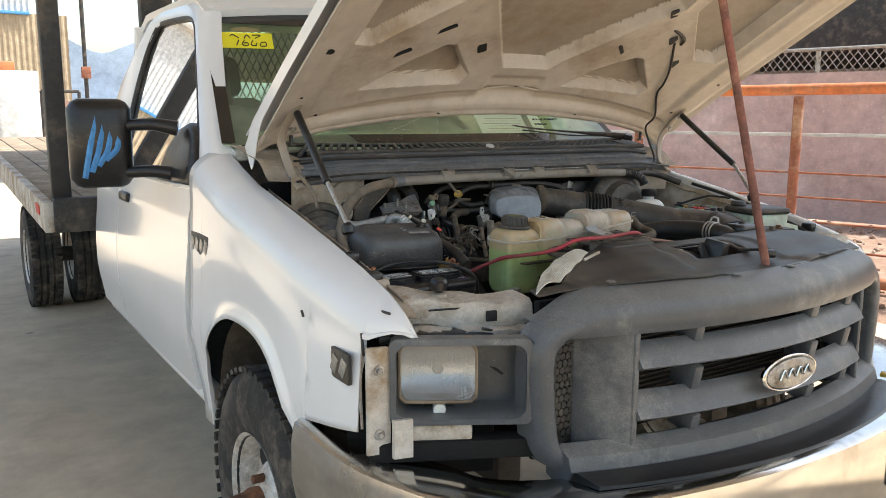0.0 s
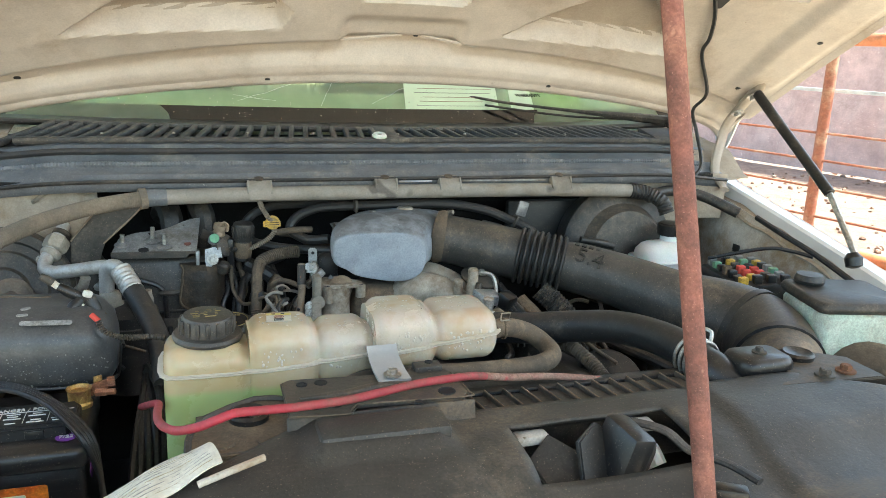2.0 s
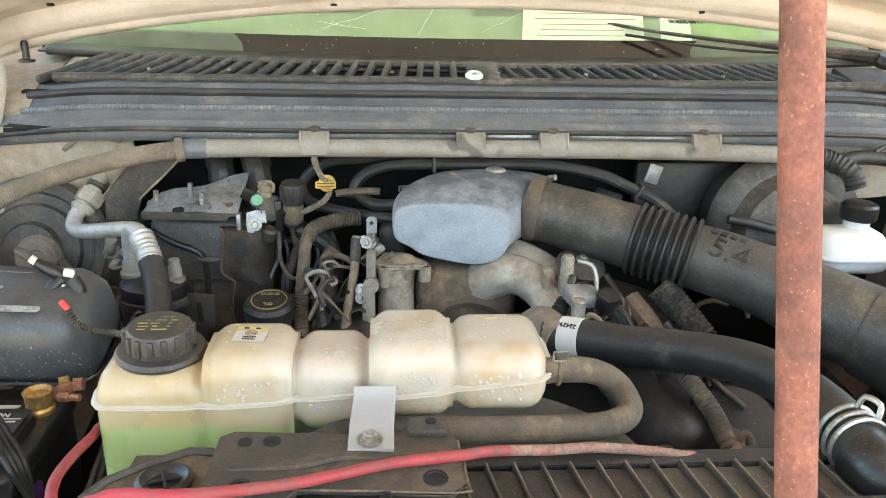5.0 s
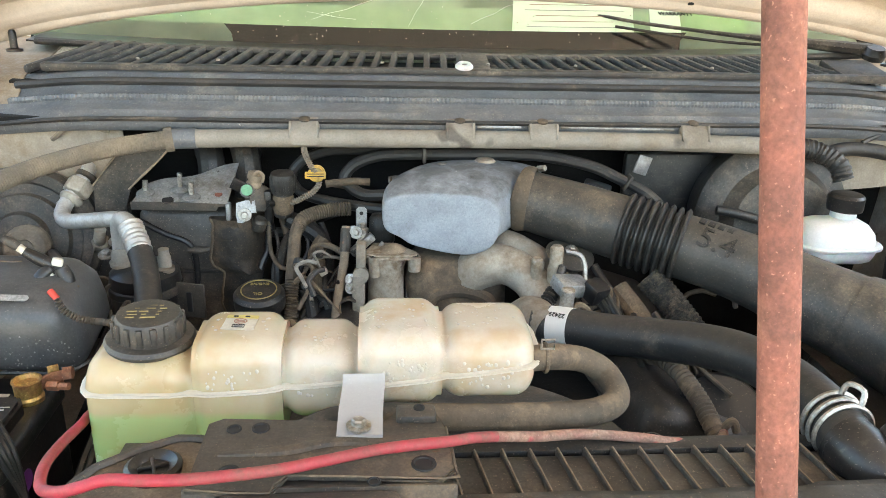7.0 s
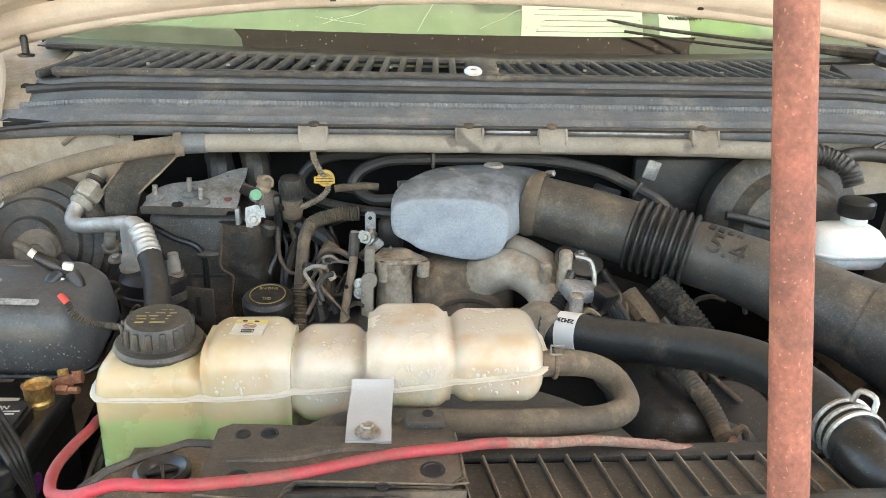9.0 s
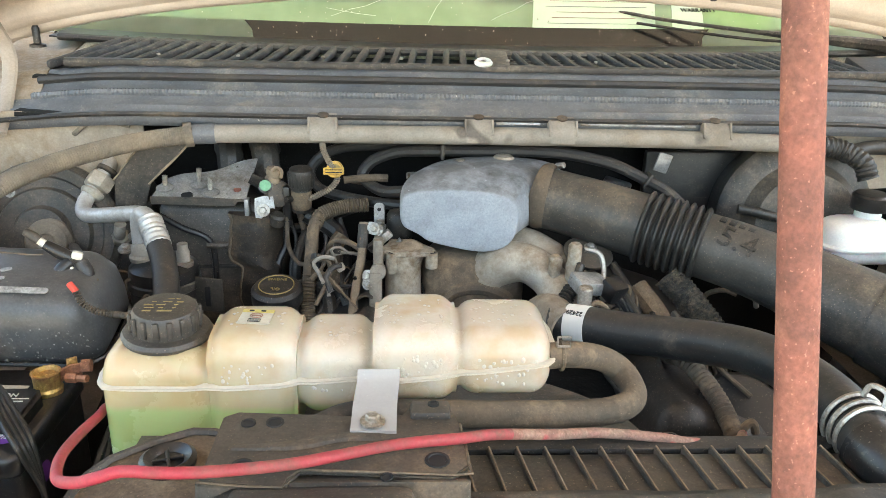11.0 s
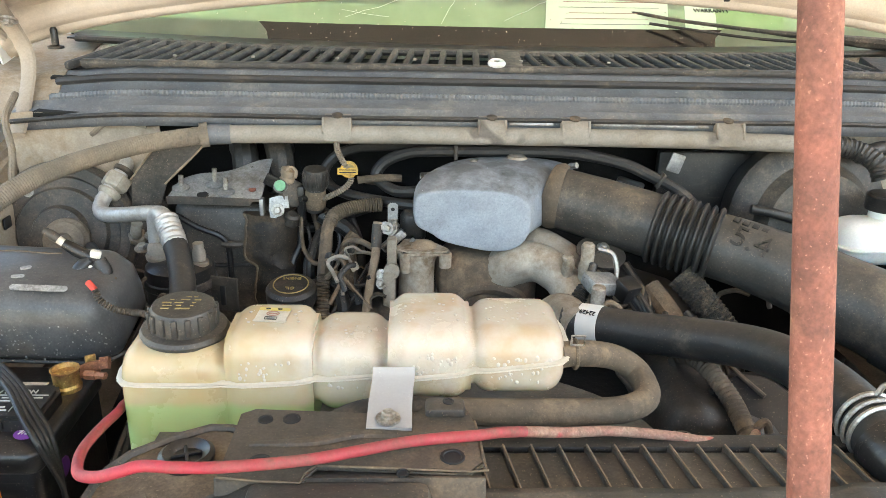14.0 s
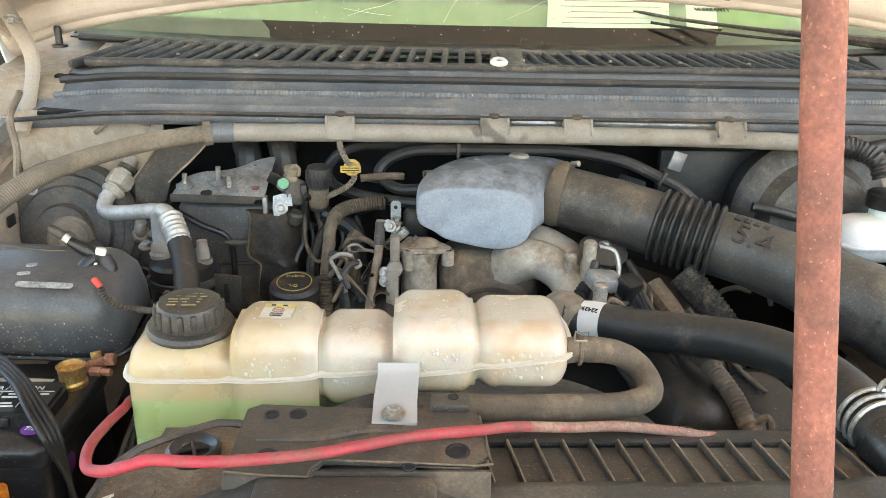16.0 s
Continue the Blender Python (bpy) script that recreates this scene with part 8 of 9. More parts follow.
part("print_ring", tube([(-0.332 + 0.026 * math.cos(a), 1.029 + 0.026 * math.sin(a), 1.1135 + 0.0038 * math.sin(a)) for a in (2 * math.pi * k / 20 for k in range(21))], 0.0010, 4, 2), M_YELINK, oc)
part("print_word", text_mesh("OIL", 0.009, axes((-0.332, 1.016, 1.1125), (-1, 0, 0), (0, -1, -0.15))), M_YELINK, oc)
part("print_word", text_mesh("ENGINE", 0.008, axes((-0.332, 1.043, 1.1165), (-1, 0, 0), (0, -1, -0.15))), M_YELINK, oc)
part("oil_neck", rod((-0.332, 1.04, 1.0), (-0.332, 1.036, 1.086), 0.03, 18), M_BLACK, truck)

# left rear: air-conditioning pipes, heater box, blower, brackets
ac = part("ac_pipe", tube([(-0.612, 1.215, 1.262), (-0.618, 1.19, 1.243), (-0.631, 1.166, 1.222), (-0.642, 1.138, 1.198), (-0.630, 1.118, 1.190), (-0.595, 1.103, 1.195), (-0.555, 1.085, 1.204), (-0.536, 1.078, 1.207)], 0.0118, 14), M_BRIGHT, truck, "bright aluminium air-conditioning pipe")
nax = Vector((-0.017, -0.030, -0.030))
fn = part("fitting_nut", lathe([(0.0125, -0.002), (0.0205, 0.0), (0.0215, 0.003), (0.0215, 0.020), (0.0200, 0.023), (0.0125, 0.026)], (-0.6215, 1.1800, 1.2335), nax, 6), M_ALUP, ac, "pale threaded pipe fitting", 20)
part("collar", lathe([(0.0125, 0.0), (0.0175, 0.001), (0.0185, 0.004), (0.0165, 0.010), (0.0125, 0.013)], (-0.632, 1.162, 1.2155), nax, 20), M_ALUP, ac)
part("collar", lathe([(0.0125, 0.0), (0.0160, 0.001), (0.0160, 0.007), (0.0125, 0.009)], (-0.616, 1.190, 1.2435), nax, 20), M_BRKT, ac)
part("riser", tube([(-0.537, 1.070, 1.13), (-0.537, 1.070, 1.175), (-0.534, 1.066, 1.205), (-0.520, 1.052, 1.213), (-0.506, 1.034, 1.203), (-0.497, 1.02, 1.190)], 0.0125, 14), M_BRIGHT, ac)
part("ferrule", tube([(-0.512, 1.043, 1.209), (-0.500, 1.024, 1.194), (-0.489, 1.004, 1.180)], 0.0172, 16, 10, ribs=0.0014, pitch=0.009), M_BRIGHT, ac)
part("rubber_line", tube([(-0.492, 1.01, 1.183), (-0.478, 0.98, 1.168), (-0.462, 0.93, 1.152), (-0.448, 0.87, 1.135), (-0.44, 0.80, 1.10)], 0.0175, 14), M_RUBBER, ac, "black rubber line")
part("base_block", lathe([(0.022, 0), (0.0225, 0.006), (0.019, 0.010), (0.0185, 0.020), (0.015, 0.026), (0.0125, 0.028)], (-0.533, 1.068, 1.138), (0, 0, 1), 24), M_ALU, ac, "tan dusty pipe collar")
part("suction_pipe", tube([(-0.60, 1.17, 1.13), (-0.588, 1.13, 1.150), (-0.578, 1.10, 1.168), (-0.572, 1.092, 1.185)], 0.0085, 12), M_ALUP, ac)
part("suction_nut", lathe([(0.014, 0), (0.0145, 0.004), (0.0145, 0.016), (0.012, 0.019)], (-0.588, 1.13, 1.146), (0.3, -0.7, 0.5), 6), M_ALU, ac)
for x, y, z in ((-0.562, 1.075, 1.150), (-0.548, 1.085, 1.168)):
    bolt((x, y, z), (0, -0.3, 1), 0.007, ac, M_STEEL)
acc = part("accumulator", lathe([(0.0, -0.16), (0.050, -0.15), (0.052, -0.025), (0.050, -0.012), (0.040, -0.004), (0.02, 0.0), (0, 0.001)], (-0.505, 1.063, 1.142), (0, 0, 1), 32), M_DARK, truck, "black metal accumulator canister with a strap")
part("band", lathe([(0.0525, 0), (0.054, 0.002), (0.054, 0.012), (0.0525, 0.014)], (-0.505, 1.063, 1.098), (0, 0, 1), 32), M_BLACK, acc)
part("switch", lathe([(0.010, 0), (0.010, 0.02), (0.008, 0.026), (0.008, 0.034), (0, 0.035)], (-0.472, 1.055, 1.134), (0, 0, 1), 14), M_GREYBAR, acc, "grey pressure switch")
part("switch_base", lathe([(0.016, 0), (0.016, 0.006), (0.010, 0.008)], (-0.474, 1.055, 1.133), (0, 0, 1), 14), M_ALU, acc)
part("acc_strap", box((-0.44, 1.045, 1.09), (0.055, 0.005, 0.055), 0.003, (0, 0, -15)), M_BRKT, acc)
part("strap_slot", box((-0.437, 1.041, 1.088), (0.009, 0.004, 0.032), 0.002, (0, 0, -15)), M_INKHOLE, acc)
hb = part("heater_box", pillow(-0.445, 1.22, 0.17, 0.17, 0.95, 1.203, 0.02, 0.012), M_DUSTBLK, truck, "black moulded heater box on the firewall")
part("ridge", tube([(-0.525, 1.133, 1.185), (-0.49, 1.131, 1.165), (-0.455, 1.130, 1.150), (-0.445, 1.130, 1.125), (-0.445, 1.131, 1.06)], 0.005, 8), M_DARK, hb)
part("ridge", tube([(-0.455, 1.129, 1.138), (-0.43, 1.127, 1.138), (-0.412, 1.129, 1.141)], [0.005, 0.007, 0.002], 8), M_BRKT, hb)
part("seam", box((-0.445, 1.133, 1.10), (0.165, 0.006, 0.006), 0.002), M_BLACK, hb)
ins = bmesh.new()
rng = random.Random(8)
rings, edge = [], []
for k in range(19):
    z = 1.192 - 0.20 * k / 18
    x = -0.414 + 0.005 * math.sin(k * 0.9) * rng.uniform(0.2, 1) + (0.008 if k > 7 else -0.004)
    edge.append((x + 0.002, 1.124, z))
    rings.append([(x, 1.126, z), (x + 0.022, 1.112 + 0.003 * math.sin(k * 1.7), z), (x + 0.044, 1.110 + 0.003 * math.sin(k * 2.3), z), (x + 0.062, 1.120, z), (-0.338, 1.15, z), (-0.338, 1.21, z), (x, 1.21, z)])
loft(ins, rings)
im = part("insulation", ins, M_TORN, truck, "sooty insulation mat with a torn brown edge")
part("torn_edge", tube(edge, 0.0022, 6, 3, ripple=0.6), M_BRNBRKT, im, "frayed tan edge")
bg = part("black_guide", plate([(-0.605, 1.185), (-0.556, 1.190), (-0.546, 1.227), (-0.523, 1.249), (-0.470, 1.300), (-0.556, 1.287), (-0.601, 1.230)], 0.006, axes((0, 1.168, 0), (1, 0, 0), (0, 0, 1)), 0.002), M_DUSTBLK, truck, "black plastic guide strip with frayed edges")
part("frayed_edge", tube([(-0.547, 1.165, 1.226), (-0.523, 1.165, 1.249), (-0.498, 1.165, 1.272), (-0.474, 1.165, 1.297)], 0.0016, 5, 4, ripple=0.5), M_TANDUST, bg)
part("frayed_edge", tube([(-0.601, 1.165, 1.232), (-0.58, 1.165, 1.258), (-0.558, 1.165, 1.284)], 0.0016, 5, 4, ripple=0.5), M_TANDUST, bg)
part("blower_case", lathe([(0.150, -0.05), (0.150, 0.0), (0.140, 0.018), (0.115, 0.03), (0.0, 0.032)], (-0.69, 1.205, 1.120), (0.05, -1, 0.28), 40), M_DUSTBLK, truck, "dusty black blower case")
bl = part("blower", lathe([(0.112, -0.07), (0.116, 0.0), (0.108, 0.012), (0.092, 0.010), (0.088, 0.004), (0.074, 0.006), (0.070, 0.014), (0.045, 0.016), (0.040, 0.028), (0.02, 0.03), (0, 0.03)], (-0.712, 1.155, 1.146), (0.05, -1, 0.28), 40), M_DUSTBLK, truck, "round black blower motor housing")
part("motor_can", lathe([(0.036, 0), (0.036, 0.010), (0.030, 0.018), (0.014, 0.020), (0.012, 0.016), (0, 0.016)], (-0.695, 1.126, 1.143), (0.05, -1, 0.28), 24), M_BRAID, bl)
for a in (40, 130, 220, 310):
    bolt((-0.712 + 0.08 * math.cos(radians(a)), 1.147 + 0.022 * math.sin(radians(a)), 1.151 + 0.078 * math.sin(radians(a))), (0.05, -1, 0.28), 0.005, bl)
part("plug_wire", tube([(-0.655, 1.11, 1.14), (-0.63, 1.06, 1.155), (-0.60, 1.0, 1.17), (-0.575, 0.95, 1.185)], 0.007, 8), M_DARK, bl)
def shelf(u, v):
    return (-0.531 + 0.143 * u + 0.010 * v, 1.12 + v * (0.040 + 0.028 * u), 1.219 - 0.004 * u + v * (0.016 + 0.032 * u) + 0.003 * math.sin(u * 9) * v)


gb = part("grey_bracket", sheet(shelf, 14, 6, 0.003), M_GREYBRKT, truck, "grey galvanised bracket with threaded studs")
part("front_lip", loft(bmesh.new(), [[(x, 1.1185, zt), (x, 1.1215, zt), (x, 1.1215, zb), (x, 1.1185, zb)] for x, zt, zb in ((-0.532, 1.220, 1.208), (-0.46, 1.219, 1.207), (-0.405, 1.217, 1.206), (-0.400, 1.217, 1.213), (-0.388, 1.216, 1.213))]), M_BRKT, gb)
part("leg", box((-0.386, 1.122, 1.200), (0.007, 0.016, 0.036), 0.002), M_GREYBRKT, gb)
part("slot", lathe([(0.0085, 0), (0.0085, 0.0008), (0, 0.0008)], shelf(0.36, 0.12), (0, -0.4, 1), 16), M_INKHOLE, gb)
part("slot", lathe([(0.006, 0), (0.006, 0.0008), (0, 0.0008)], shelf(0.88, 0.25), (0, -0.4, 1), 14), M_RUST, gb)
for u, v, h in ((0.44, 0.52, 0.026), (0.60, 0.22, 0.024), (0.09, 0.45, 0.020)):
    x, y, z = shelf(u, v)
    st = part("stud", rod((x, y, z), (x + 0.001, y, z + h), 0.0036, 12), M_STEEL, gb)
    part("washer", lathe([(0.014, 0), (0.014, 0.0015), (0.008, 0.004), (0.0045, 0.005)], (x, y, z), (0, -0.2, 1), 18), M_GREYBRKT, st)
    part("thread", tube([(x, y, z + h * 0.4), (x + 0.001, y, z + h)], 0.0038, 10, 10, ribs=0.0006, pitch=0.0022), M_STEEL, st)
rng = random.Random(2)
sv = part("vacuum_solenoid", lathe([(0.0, 0), (0.0145, 0.0), (0.0155, 0.004), (0.0155, 0.034), (0.0145, 0.038), (0.0185, 0.040), (0.0190, 0.066), (0.0175, 0.071), (0.009, 0.073), (0, 0.072)], (-0.305, 1.142, 1.192), (0.03, -0.10, 1), 24), M_BLACK, truck, "black ribbed vacuum solenoid with a tan lower body")
for k in range(14):
    a = 2 * math.pi * k / 14
    part("grip", box((-0.3035 + 0.0188 * math.cos(a), 1.137 + 0.0188 * math.sin(a), 1.246), (0.0035, 0.0035, 0.022), 0.001, (6, 2, math.degrees(a))), M_BLACK, sv)
part("lower_body", lathe([(0.0, -0.004), (0.010, -0.002), (0.0150, 0.004), (0.0165, 0.012), (0.0165, 0.030), (0.0148, 0.034)], (-0.305, 1.141, 1.194), (0.03, -0.10, 1), 20), M_BRNBRKT, sv)
part("port", rod((-0.318, 1.13, 1.215), (-0.326, 1.122, 1.217), 0.005, 10), M_DARK, sv)
part("side_column", box((-0.327, 1.138, 1.205), (0.012, 0.02, 0.06), 0.004), M_DARK, sv)
part("nipple", lathe([(0.008, 0), (0.008, 0.01), (0.005, 0.012), (0.005, 0.022)], (-0.327, 1.134, 1.18), (0, 0, -1), 12), M_DARK, sv)
tf = part("tan_fitting", lathe([(0.0, 0), (0.011, 0.001), (0.0125, 0.006), (0.010, 0.012), (0.0125, 0.016), (0.0125, 0.024), (0.007, 0.027), (0, 0.027)], (-0.349, 1.138, 1.238), (0.25, -0.1, 1), 18), M_TANDUST, truck, "tan moulded pipe fitting with a clip")
part("clip_loop", tube([(-0.345, 1.125, 1.262), (-0.338, 1.122, 1.268), (-0.331, 1.124, 1.262), (-0.333, 1.128, 1.250)], 0.0025, 6, 4), M_TANDUST, tf)
part("disc_valve", lathe([(0.010, -0.012), (0.020, -0.010), (0.0215, 0.0), (0.020, 0.006), (0.010, 0.008), (0, 0.008)], (-0.339, 1.134, 1.222), (0.5, -0.7, 0.2), 22), M_BRKT, tf)
gp = part("green_plug", lathe([(0.0105, -0.012), (0.0115, -0.004), (0.0105, -0.003), (0.0098, 0.002), (0.0085, 0.0035), (0, 0.0036)], (-0.356, 1.120, 1.239), (0.1, -0.9, 0.35), 22), M_GREYBRKT, truck, "plug with a green cap")
part("green_cap", lathe([(0.0088, 0), (0.0085, 0.002), (0, 0.0022)], (-0.3558, 1.117, 1.2402), (0.1, -0.9, 0.35), 20), M_GREEN, gp, "mint green cap")
part("dark_tag", box((-0.369, 1.122, 1.246), (0.022, 0.004, 0.019), 0.001, (10, 28, 0)), M_DARK, gp)
ft = part("foot_bracket", plate([(-0.016, -0.006), (-0.014, 0.014), (0.0, 0.017), (0.014, 0.016), (0.015, -0.004), (0.008, -0.002), (-0.006, -0.018), (-0.015, -0.016)], 0.003, axes((-0.358, 1.114, 1.207), (1, 0.1, 0.05), (0, 0.25, 1)), 0.001), M_GREYBRKT, truck, "small bent zinc bracket with a screw")
bolt((-0.360, 1.1125, 1.202), (0, -1, 0.2), 0.006, ft, M_STEEL)
part("lower_valve", lathe([(0.006, 0), (0.012, 0.003), (0.012, 0.018), (0.008, 0.022)], (-0.345, 1.13, 1.172), (0.3, -0.3, 1), 14), M_BRKT, truck)
for k in range(7):
    x0 = -0.345 + 0.016 * k
    part("wire", tube([(x0, 1.17, 1.17 + 0.006 * (k % 3)), (x0 + 0.012, 1.15, 1.135), (x0 + 0.004 * (k % 2), 1.13, 1.10), (x0 + 0.01, 1.10, 1.04)], rng.uniform(0.0028, 0.006), 8), rng.choice((M_DARK, M_BLACK, M_BROWNHOSE)), truck)

# vacuum canister and battery at the left
can = part("vacuum_canister", pillow(0, 0, 0.262, 0.156, -0.050, 0.056, 0.040, 0.026, 0.026, place=pose(-0.632, 0.862, 1.160, 9, 3, 2), belly=0.002, k=8), M_CANISTER, truck, "black plastic canister splashed with white paint specks")
part("mould_seam", tube([pose(-0.632, 0.862, 1.160, 9, 3, 2) @ Vector((x, y, -0.036)) for x, y in rounded(0, 0, 0.256, 0.150, 0.040, 4)] + [pose(-0.632, 0.862, 1.160, 9, 3, 2) @ Vector((0.128, 0.035, -0.036))], 0.0028, 6, 2), M_DARK, can)
CM = pose(-0.632, 0.862, 1.160, 9, 3, 2)
for u, v, a, b, turn in ((0.036, -0.052, 0.066, 0.009, 0), (0.004, -0.030, 0.015, 0.007, 12), (0.006, -0.010, 0.013, 0.008, 25)):
    part("pale_patch", plate(rounded(0, 0, a, b, b * 0.48), 0.0012, CM @ pose(u, v, 0.0572 if v > -0.04 else 0.0560, -3 if v > -0.04 else 14, 0, turn)), M_PALESMEAR, can, "smear of pale paint")
sp = bmesh.new()
for _ in range(260):
    x = rng.uniform(-0.125, 0.125)
    m = pose(-0.632, 0.862, 1.160, 9, 3, 2) @ pose(x, -0.0775 + 0.002 * rng.random(), -0.034 + 0.052 * rng.random() ** 1.5, 90)
    bmesh.ops.create_icosphere(sp, subdivisions=1, radius=0.0005 + 0.0011 * rng.random() ** 2.5, matrix=m @ Matrix.Diagonal((1, 1, 0.3, 1)))
tagged(part("paint_specks", sp, M_PALESMEAR, can), kind="stuff")
part("plug", tube([(-0.604, 0.865, 1.255), (-0.595, 0.865, 1.249), (-0.588, 0.865, 1.2435)], [0.0045, 0.0062, 0.0058], 12, 3), M_BRKT, can, "dark hose plug")
part("cream_band", tube([(-0.590, 0.865, 1.2450), (-0.580, 0.865, 1.2365)], 0.0050, 12), M_LABEL, can)
part("plug", tube([(-0.582, 0.865, 1.238), (-0.566, 0.865, 1.2275), (-0.552, 0.866, 1.219)], [0.0065, 0.0085, 0.0075], 12, 3), M_DARK, can)
part("cream_tab", box((-0.543, 0.860, 1.226), (0.013, 0.010, 0.010), 0.003, (0, 20, 20)), M_LABEL, can)
part("cream_tab", tube([(-0.556, 0.858, 1.219), (-0.551, 0.856, 1.212), (-0.549, 0.855, 1.205)], 0.0032, 8), M_LABEL, can)
part("plug", tube([(-0.551, 0.862, 1.217), (-0.562, 0.856, 1.208), (-0.567, 0.850, 1.199), (-0.556, 0.843, 1.190), (-0.548, 0.836, 1.184)], [0.008, 0.0095, 0.0085, 0.007, 0.006], 12, 4), M_DARK, can)
part("plug", tube([(-0.540, 0.860, 1.218), (-0.533, 0.856, 1.202), (-0.538, 0.850, 1.188)], [0.009, 0.010, 0.008], 12, 3), M_DARK, can)
part("clamp_tab", box((-0.527, 0.852, 1.190), (0.014, 0.008, 0.020), 0.003, (0, 15, 10)), M_BRNBRKT, can)
part("red_joint", rod((-0.534, 0.806, 1.212), (-0.524, 0.800, 1.2035), 0.0040, 10), M_REDINK, can)
part("spring_hose", tube([(-0.525, 0.800, 1.205), (-0.519, 0.798, 1.191), (-0.503, 0.795, 1.182), (-0.483, 0.79, 1.180), (-0.463, 0.78, 1.183), (-0.436, 0.765, 1.186)], 0.0036, 12, 20, ribs=0.0012, pitch=0.0038), M_BRKT, can, "thin dark spiral-wound hose")
part("moulded_writing", tube([CM @ Vector((x, 0.028 + 0.002 * math.sin(x * 900), 0.0555)) for x in (-0.05, -0.02, 0.0, 0.02, 0.035)], 0.0018, 6, 8), M_BRNBRKT, can)

bat = thing("battery", "black car battery with orange label and corroded terminals", "battery", (-0.655, 0.72, 0.93))
BAT = Vector((-0.020, -0.006, -0.013))
part("case", pillow(-0.655, 0.715, 0.285, 0.175, 0.93, 1.098, 0.012, 0.006), M_DARK, bat)
part("lid", pillow(-0.655, 0.715, 0.293, 0.183, 1.088, 1.116, 0.014, 0.006), M_DARK, bat)
for x in (-0.722, -0.586):
    vc = part("vent_cover", plate([(x - 0.063, 0.672), (x - 0.056, 0.664), (x + 0.050, 0.664), (x + 0.063, 0.678), (x + 0.063, 0.722), (x + 0.056, 0.734), (x - 0.056, 0.734), (x - 0.063, 0.726)], 0.018, pose(0, 0, 1.133), 0.004), M_DARK, bat, "vent cover with small white print")
    for col in range(4):
        for k in range(5):
            if (k + col) % 4:
                part("print_line", box((x - 0.042 + 0.028 * col, 0.703 - 0.0062 * k, 1.1335), (0.020 - 0.004 * ((k + col) % 3), 0.0018, 0.0008), 0), M_WHITEINK, vc)
    for col in range(3):
        part("divider", box((x - 0.028 + 0.028 * col, 0.691, 1.1335), (0.0008, 0.030, 0.0008), 0), M_WHITEINK, vc)
    part("print_rule", box((x, 0.7085, 1.1335), (0.112, 0.001, 0.0008), 0), M_WHITEINK, vc)
    part("danger_print", text_mesh("DANGER / POISON", 0.0098, pose(x, 0.7150, 1.1336)), M_WHITEINK, vc)
    part("tab", box((x + 0.015, 0.6635, 1.123), (0.022, 0.004, 0.010), 0.001), M_DARK, vc)
part("white_label", box((-0.64, 0.752, 1.1172), (0.17, 0.026, 0.001), 0, (0, 0, -2)), M_LABEL, bat, "faded cream label")
part("foam_pad", box((-0.565, 0.752, 1.1172), (0.02, 0.008, 0.004), 0.001), M_LABEL, bat)
for x, mt in ((-0.529, M_BRASS), (-0.77, M_COPPER)):
    tm = part("terminal", lathe([(0.016, 0), (0.0165, 0.006), (0.0145, 0.009), (0.0150, 0.024), (0.0165, 0.027), (0.0140, 0.027), (0.0125, 0.022), (0, 0.021)], (x, 0.752, 1.115), (0, 0, 1), 22), mt, bat, "corroded clamp terminal")
    part("clamp", band([(x + 0.014, 0.756, 1.134), (x + 0.022, 0.764, 1.136), (x + 0.034, 0.768, 1.137)], 0.014, 0.004, (0, 0, 1)), M_COPPER, tm)
    part("clamp_ear", box((x + 0.022, 0.772, 1.140), (0.012, 0.004, 0.018), 0.001, (0, 0, 30)), M_BRASS, tm)
    part("clamp_bolt", lathe([(0.006, 0), (0.006, 0.014), (0.0045, 0.014), (0.0045, 0.026), (0, 0.026)], (x + 0.020, 0.758, 1.131), (0.9, -0.2, 0.05), 6), M_COPPER, tm)
    part("bolt_head", lathe([(0.008, 0), (0.008, 0.010), (0, 0.010)], (x + 0.034, 0.770, 1.139), (0.9, 0.1, 0.05), 6), M_COPPER, tm)
for k in range(4):
    o = 0.0062 * k
    part("cable", tube([(-0.78, 0.775 - o, 1.12), (-0.69, 0.778 - o, 1.148), (-0.615, 0.752 - o, 1.156), (-0.565, 0.712 - o, 1.152), (-0.527 - 0.3 * o, 0.672 - o, 1.140), (-0.503 - 0.4 * o, 0.648 - 0.7 * o, 1.116), (-0.496, 0.640, 1.06), (-0.496, 0.64, 1.0)], 0.0036, 10), M_DARK, bat, "black cable bowed over the battery")
ds = part("date_sticker", lathe([(0.011, 0), (0.0125, 0.0008), (0, 0.001)], (-0.535, 0.660, 1.1165), (0, 0, 1), 24), M_PURPLE, bat, "round purple date sticker")
part("date_print", text_mesh("7/22", 0.0095, pose(-0.535, 0.6595, 1.1178)), M_WHITEINK, ds)
part("date_sticker", lathe([(0.012, 0), (0.012, 0.0008), (0, 0.001)], (-0.5118, 0.68, 1.06), (1, 0, 0), 24), M_PURPLE, bat)
part("front_label", plate(rounded(0, 0, 0.20, 0.075, 0.004), 0.001, axes((-0.655, 0.6268, 1.035), (1, 0, 0), (0, 0, 1))), M_ORANGE, bat, "orange and yellow printed label")
part("label_band", plate(rounded(0, 0, 0.20, 0.026, 0.003), 0.001, axes((-0.655, 0.6258, 1.012), (1, 0, 0), (0, 0, 1))), M_AMBER, bat)
for k in range(5):
    part("label_mark", plate(rounded(0, 0, 0.028, 0.02, 0.002), 0.001, axes((-0.73 + 0.034 * k, 0.6258, 1.052), (1, 0, 0), (0, 0, 1))), M_PAPER, bat)
bat.location += BAT
part("battery_tray", box((-0.675, 0.714, 0.900), (0.33, 0.21, 0.03), 0.006), M_BRKT, truck)
